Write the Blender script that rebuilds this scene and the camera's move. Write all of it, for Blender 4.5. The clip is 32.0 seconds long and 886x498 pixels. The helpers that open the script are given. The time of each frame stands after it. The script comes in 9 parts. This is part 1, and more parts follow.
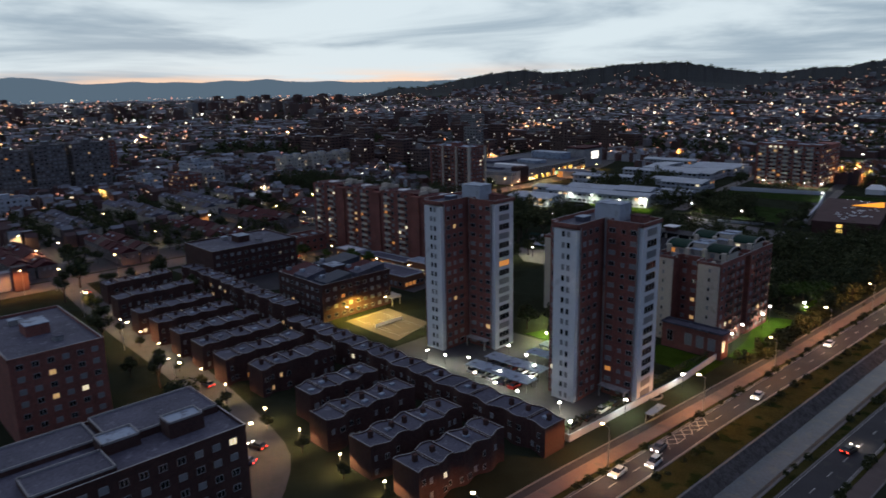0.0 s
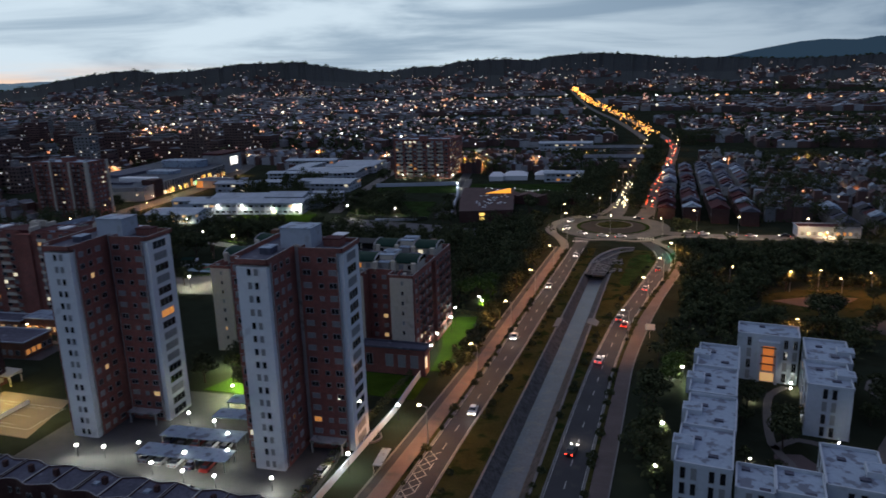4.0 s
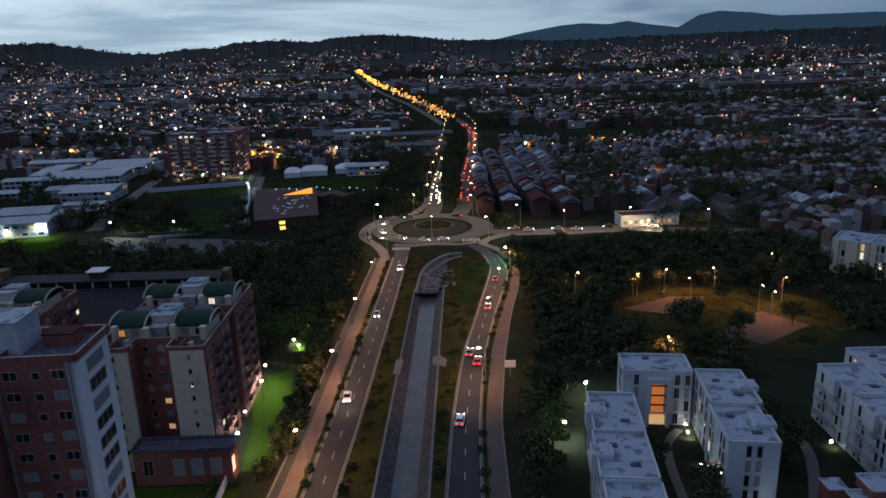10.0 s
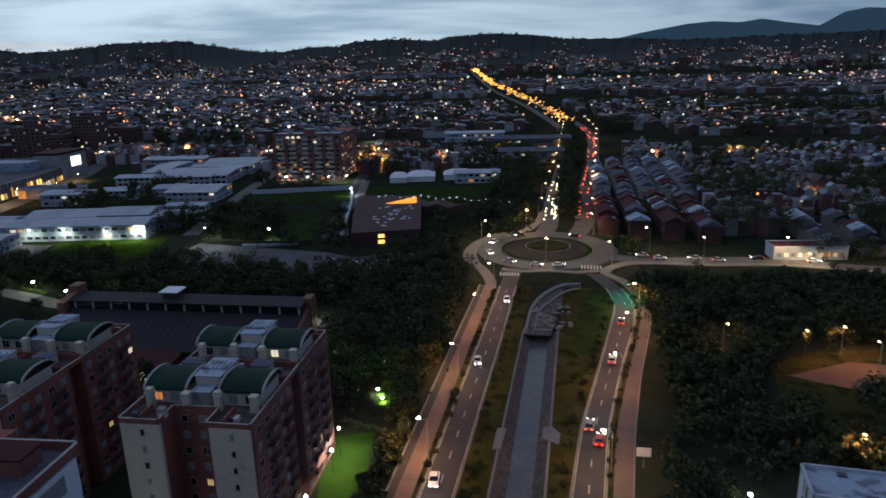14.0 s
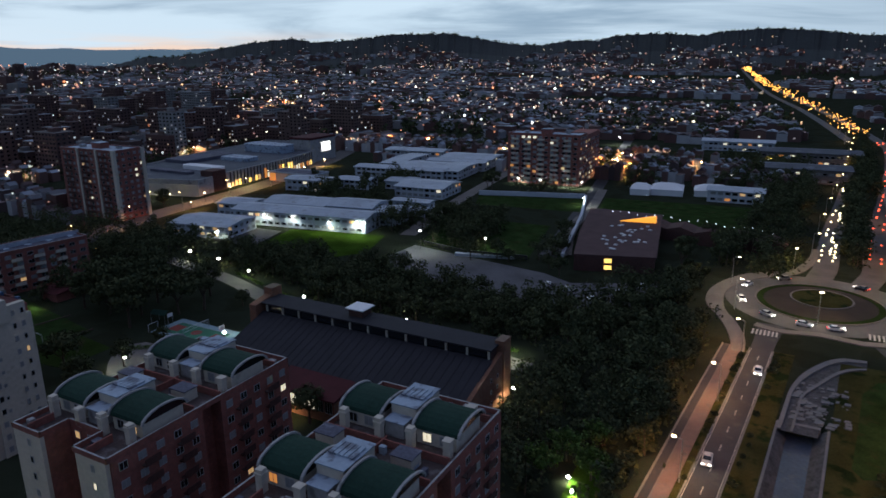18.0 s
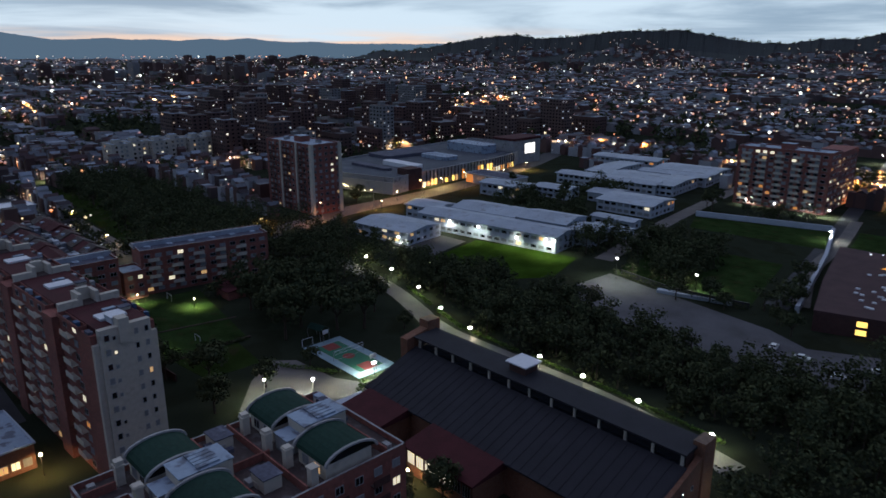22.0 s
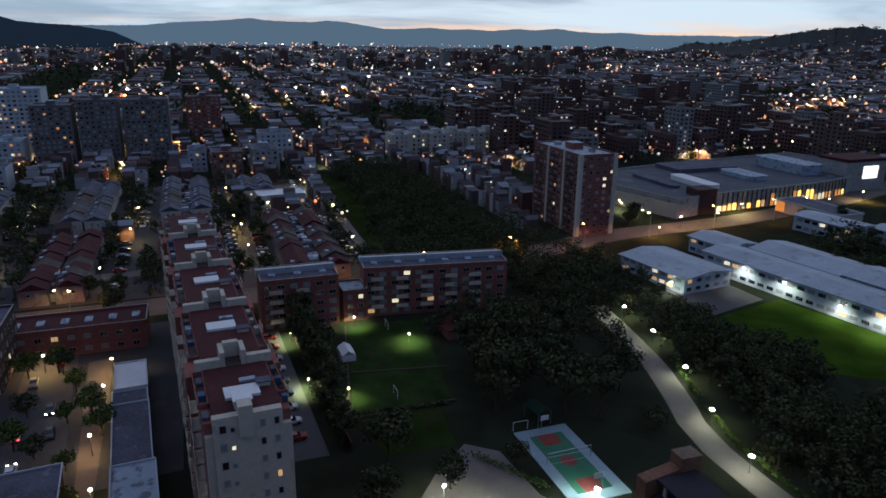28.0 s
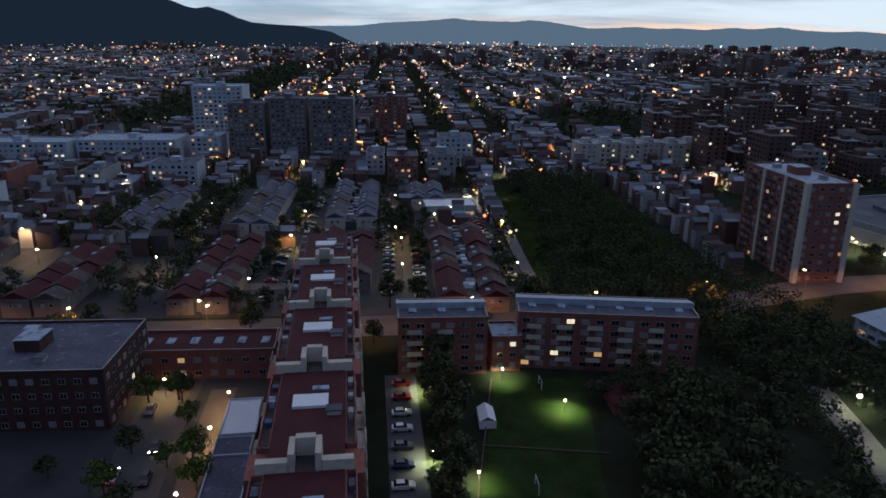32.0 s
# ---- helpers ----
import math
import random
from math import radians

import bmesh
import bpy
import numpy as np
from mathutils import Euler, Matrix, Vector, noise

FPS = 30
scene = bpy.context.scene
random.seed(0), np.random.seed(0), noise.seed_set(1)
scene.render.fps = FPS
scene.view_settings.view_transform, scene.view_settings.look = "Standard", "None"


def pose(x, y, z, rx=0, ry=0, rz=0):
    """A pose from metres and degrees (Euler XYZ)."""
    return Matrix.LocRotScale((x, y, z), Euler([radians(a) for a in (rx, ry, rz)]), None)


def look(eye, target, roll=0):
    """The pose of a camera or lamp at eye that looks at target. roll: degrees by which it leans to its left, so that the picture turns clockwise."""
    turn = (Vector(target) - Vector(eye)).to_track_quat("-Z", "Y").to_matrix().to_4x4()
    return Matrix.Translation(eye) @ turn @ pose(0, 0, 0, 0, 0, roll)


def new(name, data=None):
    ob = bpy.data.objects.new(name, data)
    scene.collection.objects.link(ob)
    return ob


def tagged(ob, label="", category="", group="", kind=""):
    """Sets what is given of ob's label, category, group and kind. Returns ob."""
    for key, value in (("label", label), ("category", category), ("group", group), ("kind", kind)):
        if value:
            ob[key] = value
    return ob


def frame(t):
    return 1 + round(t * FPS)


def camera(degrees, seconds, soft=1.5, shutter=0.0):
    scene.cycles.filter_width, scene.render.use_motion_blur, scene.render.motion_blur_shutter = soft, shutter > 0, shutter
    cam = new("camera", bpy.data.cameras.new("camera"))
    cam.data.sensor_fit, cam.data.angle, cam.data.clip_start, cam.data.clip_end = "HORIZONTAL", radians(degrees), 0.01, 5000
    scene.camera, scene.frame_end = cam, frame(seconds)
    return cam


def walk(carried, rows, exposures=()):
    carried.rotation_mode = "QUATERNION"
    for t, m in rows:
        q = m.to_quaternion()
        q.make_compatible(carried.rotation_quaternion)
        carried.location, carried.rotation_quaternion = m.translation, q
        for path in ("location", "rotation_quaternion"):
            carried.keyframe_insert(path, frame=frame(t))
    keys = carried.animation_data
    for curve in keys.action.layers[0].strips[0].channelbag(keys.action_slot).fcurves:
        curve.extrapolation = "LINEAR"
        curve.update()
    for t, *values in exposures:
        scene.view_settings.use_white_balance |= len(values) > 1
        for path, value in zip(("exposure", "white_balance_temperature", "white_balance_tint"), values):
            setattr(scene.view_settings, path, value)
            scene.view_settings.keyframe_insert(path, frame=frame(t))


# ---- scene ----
cam = camera(64.5, 32.0, soft=1.6, shutter=0.5)
PATH = [
    (0, (38.104, -55.713, 74.482), (36.688, -54.377, 74.023), -1.2),
    (0.5, (34.639, -53.868, 74.518), (33.322, -52.436, 74.055), -1.2),
    (1, (31.285, -51.998, 74.586), (30.075, -50.477, 74.113), -1.3),
    (1.5, (28.029, -49.988, 74.681), (26.917, -48.396, 74.203), -1.4),
    (2, (24.898, -47.733, 74.799), (23.887, -46.075, 74.322), -1.4),
    (2.5, (21.907, -45.291, 74.904), (21.001, -43.573, 74.426), -1.4),
    (3, (19.155, -42.7, 74.965), (18.357, -40.929, 74.488), -1.5),
    (3.5, (16.69, -39.875, 74.987), (16.003, -38.058, 74.511), -1.6),
    (5.5, (8.509, -27.365, 75.191), (8.283, -25.447, 74.669), -2.0),
    (6, (6.864, -23.768, 75.188), (6.753, -21.85, 74.634), -2.0),
    (6.5, (5.41, -19.953, 75.133), (5.395, -18.033, 74.574), -2.0),
    (7, (4.102, -16.033, 75.062), (4.095, -14.113, 74.504), -2.0),
    (7.5, (3.03, -12.094, 75.008), (3.023, -10.173, 74.452), -2.0),
    (8, (2.109, -8.099, 74.995), (2.103, -6.177, 74.442), -1.9),
    (8.5, (1.321, -4.034, 75.033), (1.315, -2.111, 74.482), -1.9),
    (9, (0.694, 0.039, 75.095), (0.69, 1.962, 74.546), -1.9),
    (9.5, (0.158, 4.12, 75.15), (0.155, 6.043, 74.601), -1.8),
    (10, (-0.344, 8.168, 75.211), (-0.346, 10.092, 74.663), -1.8),
    (10.5, (-0.803, 12.338, 75.247), (-0.802, 14.262, 74.698), -1.8),
    (11, (-1.147, 16.605, 75.244), (-1.145, 18.529, 74.695), -1.8),
    (11.5, (-1.427, 20.88, 75.226), (-1.422, 22.803, 74.676), -1.8),
    (12, (-1.72, 25.197, 75.196), (-1.718, 27.12, 74.646), -1.8),
    (12.5, (-1.954, 29.506, 75.132), (-1.986, 31.428, 74.583), -1.7),
    (13, (-2.143, 33.807, 75.05), (-2.265, 35.727, 74.502), -1.8),
    (13.5, (-2.346, 38.097, 74.962), (-2.562, 40.009, 74.417), -1.7),
    (14, (-2.547, 42.403, 74.887), (-2.856, 44.303, 74.345), -1.6),
    (14.5, (-2.76, 46.815, 74.828), (-3.161, 48.698, 74.285), -1.6),
    (15, (-3.037, 51.047, 74.825), (-3.523, 52.911, 74.284), -1.3),
    (15.5, (-3.433, 55.288, 74.839), (-4.002, 57.128, 74.298), -1.1),
    (17.5, (-6.042, 72.434, 75.173), (-6.919, 74.147, 74.628), -0.6),
    (18, (-6.996, 76.625, 75.231), (-7.934, 78.305, 74.685), -0.6),
    (18.5, (-8.185, 80.658, 75.275), (-9.184, 82.303, 74.728), -0.4),
    (19, (-9.546, 84.582, 75.297), (-10.6, 86.191, 74.75), -0.3),
    (19.5, (-11.096, 88.482, 75.3), (-12.206, 90.053, 74.751), -0.3),
    (20, (-12.833, 92.34, 75.287), (-13.999, 93.869, 74.737), -0.2),
    (20.5, (-14.725, 96.134, 75.255), (-15.95, 97.615, 74.704), -0.1),
    (21, (-16.785, 99.815, 75.22), (-18.069, 101.246, 74.669), -0.0),
    (21.5, (-18.935, 103.398, 75.208), (-20.276, 104.775, 74.655), -0.0),
    (22, (-21.188, 106.886, 75.211), (-22.582, 108.209, 74.658), 0.1),
    (22.5, (-23.466, 110.291, 75.204), (-24.906, 111.564, 74.649), 0.2),
    (23, (-25.806, 113.632, 75.191), (-27.29, 114.852, 74.636), 0.1),
    (23.5, (-28.286, 116.864, 75.224), (-29.811, 118.032, 74.666), 0.2),
    (24, (-30.963, 120.022, 75.271), (-32.527, 121.135, 74.712), 0.2),
    (24.5, (-33.772, 123.039, 75.33), (-35.375, 124.097, 74.769), 0.3),
    (25, (-36.722, 125.892, 75.394), (-38.358, 126.894, 74.829), 0.3),
    (25.5, (-39.862, 128.606, 75.469), (-41.53, 129.551, 74.901), 0.4),
    (27.5, (-52.922, 138.313, 75.935), (-54.7, 139.022, 75.356), 0.7),
    (28, (-56.376, 140.554, 76.021), (-58.176, 141.202, 75.44), 0.7),
    (28.5, (-59.98, 142.67, 76.089), (-61.801, 143.258, 75.505), 0.6),
    (29, (-63.669, 144.639, 76.122), (-65.508, 145.165, 75.538), 0.6),
    (29.5, (-67.384, 146.478, 76.123), (-69.239, 146.941, 75.538), 0.7),
    (30, (-71.116, 148.2, 76.104), (-72.986, 148.6, 75.518), 0.6),
    (30.5, (-74.908, 149.776, 76.087), (-76.79, 150.113, 75.5), 0.7),
    (31, (-78.814, 151.238, 76.087), (-80.706, 151.511, 75.499), 0.7),
    (31.5, (-82.681, 152.531, 76.084), (-84.581, 152.74, 75.497), 0.7),
    (32, (-86.541, 153.81, 76.067), (-88.448, 153.945, 75.479), 0.6),
]
# the picture starts warmer and brighter and cools as dusk falls
walk(cam, [(t, look(eye, target, roll)) for t, eye, target, roll in PATH], [(0.0, 0.28, 7250, 13), (1.8, 0.23, 6800, 12), (3.5, 0.22, 6780, 12), (6.0, 0.18, 6620, 11), (15.0, 0.17, 6400, 10), (20.0, 0.26, 6420, 11), (24.0, 0.26, 6600, 12), (29.0, 0.27, 6450, 11), (32.0, 0.32, 6600, 12)])

# ---- world: dusk sky with broken cloud, afterglow in the west ----
GLOW = Vector((-0.915, 0.40, 0.06)).normalized()
world = bpy.data.worlds.new("dusk_sky")
scene.world = world
world.use_nodes = True
wt = world.node_tree
wt.nodes.clear()


def wnode(kind, **keys):
    n = wt.nodes.new(kind)
    for k, v in keys.items():
        if k == "operation":
            n.operation = v
        elif k == "data_type":
            n.data_type = v
        elif k == "blend_type":
            n.blend_type = v
    return n


def wmath(op, a, b=None, c=None, clamp=False):
    n = wt.nodes.new("ShaderNodeMath")
    n.operation, n.use_clamp = op, clamp
    for i, v in enumerate((a, b, c)):
        if v is None:
            continue
        if isinstance(v, (int, float)):
            n.inputs[i].default_value = v
        else:
            wt.links.new(v, n.inputs[i])
    return n.outputs[0]


def wmix(fac, a, b):
    n = wt.nodes.new("ShaderNodeMix")
    n.data_type = "RGBA"
    for i, v in ((0, fac), (6, a), (7, b)):
        if isinstance(v, tuple):
            n.inputs[i].default_value = (*v, 1)
        elif isinstance(v, (int, float)):
            n.inputs[i].default_value = v
        else:
            wt.links.new(v, n.inputs[i])
    return n.outputs[2]


def wramp(fac, stops):
    n = wt.nodes.new("ShaderNodeMapRange")
    n.interpolation_type = "SMOOTHSTEP"
    wt.links.new(fac, n.inputs[0])
    for i, v in enumerate(stops):
        n.inputs[1 + i].default_value = v
    return n.outputs[0]


sky = wt.nodes.new("ShaderNodeTexSky")
sky.sky_type, sky.sun_disc = "NISHITA", False
sky.sun_elevation, sky.sun_rotation = radians(1.5), radians(-66.4)
sky.altitude = 2600
coord = wt.nodes.new("ShaderNodeTexCoord")
sep = wt.nodes.new("ShaderNodeSeparateXYZ")
wt.links.new(coord.outputs["Generated"], sep.inputs[0])
dx, dy, dz = sep.outputs
low = wmath("MAXIMUM", dz, 0.0)
toward = wmath("ADD", wmath("MULTIPLY", dx, GLOW.x), wmath("MULTIPLY", dy, GLOW.y))
# broken cloud deck, drawn out along the horizon
comb = wt.nodes.new("ShaderNodeCombineXYZ")
wt.links.new(wmath("MULTIPLY", dx, 2.3), comb.inputs[0])
wt.links.new(wmath("MULTIPLY", dy, 2.3), comb.inputs[1])
wt.links.new(wmath("MULTIPLY", wmath("POWER", low, 0.75), 11.0), comb.inputs[2])
cloud_a = wt.nodes.new("ShaderNodeTexNoise")
cloud_a.inputs["Scale"].default_value, cloud_a.inputs["Detail"].default_value = 1.0, 6.0
cloud_a.inputs["Roughness"].default_value, cloud_a.inputs["Distortion"].default_value = 0.55, 0.5
wt.links.new(comb.outputs[0], cloud_a.inputs["Vector"])
cloud = wramp(cloud_a.outputs[0], (0.40, 0.64, 0.0, 1.0))
side = wramp(toward, (-0.45, 0.85, 0.0, 1.0))
gap = wmix(side, (0.068, 0.148, 0.275), (0.66, 0.83, 0.97))
deck = wmix(side, (0.05, 0.115, 0.225), (0.32, 0.455, 0.60))
layer = wmix(cloud, gap, deck)
# warm streaks close over the western horizon
streak_c = wt.nodes.new("ShaderNodeCombineXYZ")
wt.links.new(wmath("MULTIPLY", dx, 3.0), streak_c.inputs[0])
wt.links.new(wmath("MULTIPLY", dy, 3.0), streak_c.inputs[1])
wt.links.new(wmath("MULTIPLY", dz, 55.0), streak_c.inputs[2])
streak_n = wt.nodes.new("ShaderNodeTexNoise")
streak_n.inputs["Scale"].default_value, streak_n.inputs["Detail"].default_value = 1.6, 4.0
wt.links.new(streak_c.outputs[0], streak_n.inputs["Vector"])
warm = wmath("MULTIPLY", wramp(dz, (0.0, 0.032, 1.0, 0.0)), wramp(toward, (0.72, 1.0, 0.0, 1.0)))
warm = wmath("MULTIPLY", warm, wramp(streak_n.outputs[0], (0.38, 0.62, 0.0, 1.0)))
layer = wmix(warm, layer, (0.98, 0.72, 0.56))
# high overhead the deck is thinner and bluer
layer = wmix(wramp(dz, (0.25, 0.8, 0.0, 0.7)), layer, (0.29, 0.30, 0.49))
both = wt.nodes.new("ShaderNodeMix")
both.data_type, both.blend_type = "RGBA", "ADD"
both.inputs[0].default_value = 0.004
wt.links.new(layer, both.inputs[6])
wt.links.new(sky.outputs[0], both.inputs[7])
back = wt.nodes.new("ShaderNodeBackground")
back.inputs[1].default_value = 0.80
wt.links.new(both.outputs[2], back.inputs[0])
wout = wt.nodes.new("ShaderNodeOutputWorld")
wt.links.new(back.outputs[0], wout.inputs[0])


def lamp(x, y, z, watts, colour, size=0.25):
    """A lamp under a shaded head: it lights what lies below and beside it."""
    data = bpy.data.lights.new("lamp_light", "SPOT")
    data.spot_size, data.spot_blend = radians(158), 0.35
    data.energy, data.color, data.shadow_soft_size = watts, colour, size
    ob = new("lamp_light", data)
    ob.location = (x, y, z)
    return ob


SODIUM, WHITE_LED, GREENISH, WARM = (1.0, 0.47, 0.19), (0.93, 1.0, 0.88), (0.88, 1.0, 0.55), (1.0, 0.72, 0.38)


# ---- materials ----
def material(name, colour, rough=0.8, vary=0.25, scale=1.5, fine=14.0, metal=0.0, bump=0.2, spec=0.3, island=None, stain=None):
    """Surface with variation at two scales; island: a second colour mixed in piece by piece."""
    m = bpy.data.materials.new(name)
    m.use_nodes = True
    t = m.node_tree
    b = t.nodes["Principled BSDF"]
    b.inputs["Roughness"].default_value, b.inputs["Metallic"].default_value = rough, metal
    b.inputs["Specular IOR Level"].default_value = spec
    tc = t.nodes.new("ShaderNodeTexCoord")
    big, small = t.nodes.new("ShaderNodeTexNoise"), t.nodes.new("ShaderNodeTexNoise")
    big.inputs["Scale"].default_value, small.inputs["Scale"].default_value = scale * 0.2, fine * 0.25
    big.inputs["Detail"].default_value, small.inputs["Detail"].default_value = 3, 2
    for n in (big, small):
        t.links.new(tc.outputs["Object"], n.inputs["Vector"])
    add = t.nodes.new("ShaderNodeMath")
    add.operation = "ADD"
    t.links.new(big.outputs[0], add.inputs[0])
    t.links.new(small.outputs[0], add.inputs[1])
    rng = t.nodes.new("ShaderNodeMapRange")
    rng.inputs[1].default_value, rng.inputs[2].default_value = 0.65, 1.35
    rng.inputs[3].default_value, rng.inputs[4].default_value = 1 - vary, 1 + vary
    t.links.new(add.outputs[0], rng.inputs[0])
    base = t.nodes.new("ShaderNodeRGB")
    base.outputs[0].default_value = (*colour, 1)
    out = base.outputs[0]
    if island:
        geo = t.nodes.new("ShaderNodeNewGeometry")
        ramp = t.nodes.new("ShaderNodeValToRGB")
        ramp.color_ramp.interpolation = "CONSTANT"
        els = ramp.color_ramp.elements
        els[0].color, els[1].color = (*colour, 1), (*island[0], 1)
        els[0].position, els[1].position = 0.0, 1.0 / (len(island) + 1)
        for i, c in enumerate(island[1:]):
            e = els.new((i + 2) / (len(island) + 1))
            e.color = (*c, 1)
        t.links.new(geo.outputs["Random Per Island"], ramp.inputs[0])
        out = ramp.outputs[0]
    if stain:
        sn = t.nodes.new("ShaderNodeTexNoise")
        sn.inputs["Scale"].default_value, sn.inputs["Detail"].default_value = stain[1], 3
        t.links.new(tc.outputs["Object"], sn.inputs["Vector"])
        sr = t.nodes.new("ShaderNodeMapRange")
        sr.inputs[1].default_value, sr.inputs[2].default_value = stain[2], stain[2] + 0.09
        t.links.new(sn.outputs[0], sr.inputs[0])
        sm = t.nodes.new("ShaderNodeMix")
        sm.data_type = "RGBA"
        t.links.new(sr.outputs[0], sm.inputs[0])
        t.links.new(out, sm.inputs[6])
        sm.inputs[7].default_value = (*stain[0], 1)
        out = sm.outputs[2]
    mul = t.nodes.new("ShaderNodeVectorMath")
    mul.operation = "SCALE"
    t.links.new(out, mul.inputs[0])
    t.links.new(rng.outputs[0], mul.inputs["Scale"])
    t.links.new(mul.outputs[0], b.inputs["Base Color"])
    if bump:
        bn = t.nodes.new("ShaderNodeBump")
        bn.inputs["Strength"].default_value, bn.inputs["Distance"].default_value = bump, 0.05
        t.links.new(small.outputs[0], bn.inputs["Height"])
        t.links.new(bn.outputs[0], b.inputs["Normal"])
    return m


def brickwork(name, a, c, mortar, vary=0.3):
    """Brick wall: coursed bricks at true size, broken up by weathering."""
    m = material(name, a, 0.9, vary, 1.0, 6.0, bump=0.0)
    t = m.node_tree
    tc = t.nodes.new("ShaderNodeTexCoord")
    sep = t.nodes.new("ShaderNodeSeparateXYZ")
    t.links.new(tc.outputs["Object"], sep.inputs[0])
    add = t.nodes.new("ShaderNodeMath")
    add.operation = "ADD"
    t.links.new(sep.outputs[0], add.inputs[0])
    t.links.new(sep.outputs[1], add.inputs[1])
    comb = t.nodes.new("ShaderNodeCombineXYZ")
    t.links.new(add.outputs[0], comb.inputs[0])
    t.links.new(sep.outputs[2], comb.inputs[1])
    br = t.nodes.new("ShaderNodeTexBrick")
    br.inputs["Color1"].default_value, br.inputs["Color2"].default_value = (*a, 1), (*c, 1)
    br.inputs["Mortar"].default_value = (*mortar, 1)
    br.inputs["Scale"].default_value, br.inputs["Mortar Size"].default_value = 1.0, 0.008
    br.inputs["Brick Width"].default_value, br.inputs["Row Height"].default_value = 0.25, 0.08
    t.links.new(comb.outputs[0], br.inputs["Vector"])
    mul = [n for n in t.nodes if n.type == "VECT_MATH"][0]
    t.links.new(br.outputs[0], mul.inputs[0])
    return m


def glow(name, colour, strength, sampled=False):
    m = bpy.data.materials.new(name)
    m.use_nodes = True
    b = m.node_tree.nodes["Principled BSDF"]
    b.inputs["Base Color"].default_value = (*[min(1, c) for c in colour], 1)
    b.inputs["Emission Color"].default_value, b.inputs["Emission Strength"].default_value = (*colour, 1), strength
    if not sampled:
        m.cycles.emission_sampling = "NONE"
    return m


def glow_mixed(name, colours, strength, spread=0.9):
    """Many small lights in one mesh, each with its own colour and brightness."""
    m = glow(name, (1, 1, 1), strength)
    t = m.node_tree
    b = t.nodes["Principled BSDF"]
    geo = t.nodes.new("ShaderNodeNewGeometry")
    ramp = t.nodes.new("ShaderNodeValToRGB")
    ramp.color_ramp.interpolation = "CONSTANT"
    els = ramp.color_ramp.elements
    els[0].color, els[1].color = (*colours[0], 1), (*colours[1], 1)
    els[1].position = 1 / len(colours)
    for i, c in enumerate(colours[2:]):
        els.new((i + 2) / len(colours)).color = (*c, 1)
    t.links.new(geo.outputs["Random Per Island"], ramp.inputs[0])
    t.links.new(ramp.outputs[0], b.inputs["Emission Color"])
    wave = t.nodes.new("ShaderNodeMath")
    wave.operation = "MULTIPLY"
    t.links.new(geo.outputs["Random Per Island"], wave.inputs[0])
    wave.inputs[1].default_value = 97.0
    fr = t.nodes.new("ShaderNodeMath")
    fr.operation = "FRACT"
    t.links.new(wave.outputs[0], fr.inputs[0])
    sq = t.nodes.new("ShaderNodeMath")
    sq.operation = "POWER"
    t.links.new(fr.outputs[0], sq.inputs[0])
    sq.inputs[1].default_value = 3.6
    rg = t.nodes.new("ShaderNodeMapRange")
    rg.inputs[3].default_value, rg.inputs[4].default_value = strength * (1 - spread), strength
    t.links.new(sq.outputs[0], rg.inputs[0])
    t.links.new(rg.outputs[0], b.inputs["Emission Strength"])
    return m


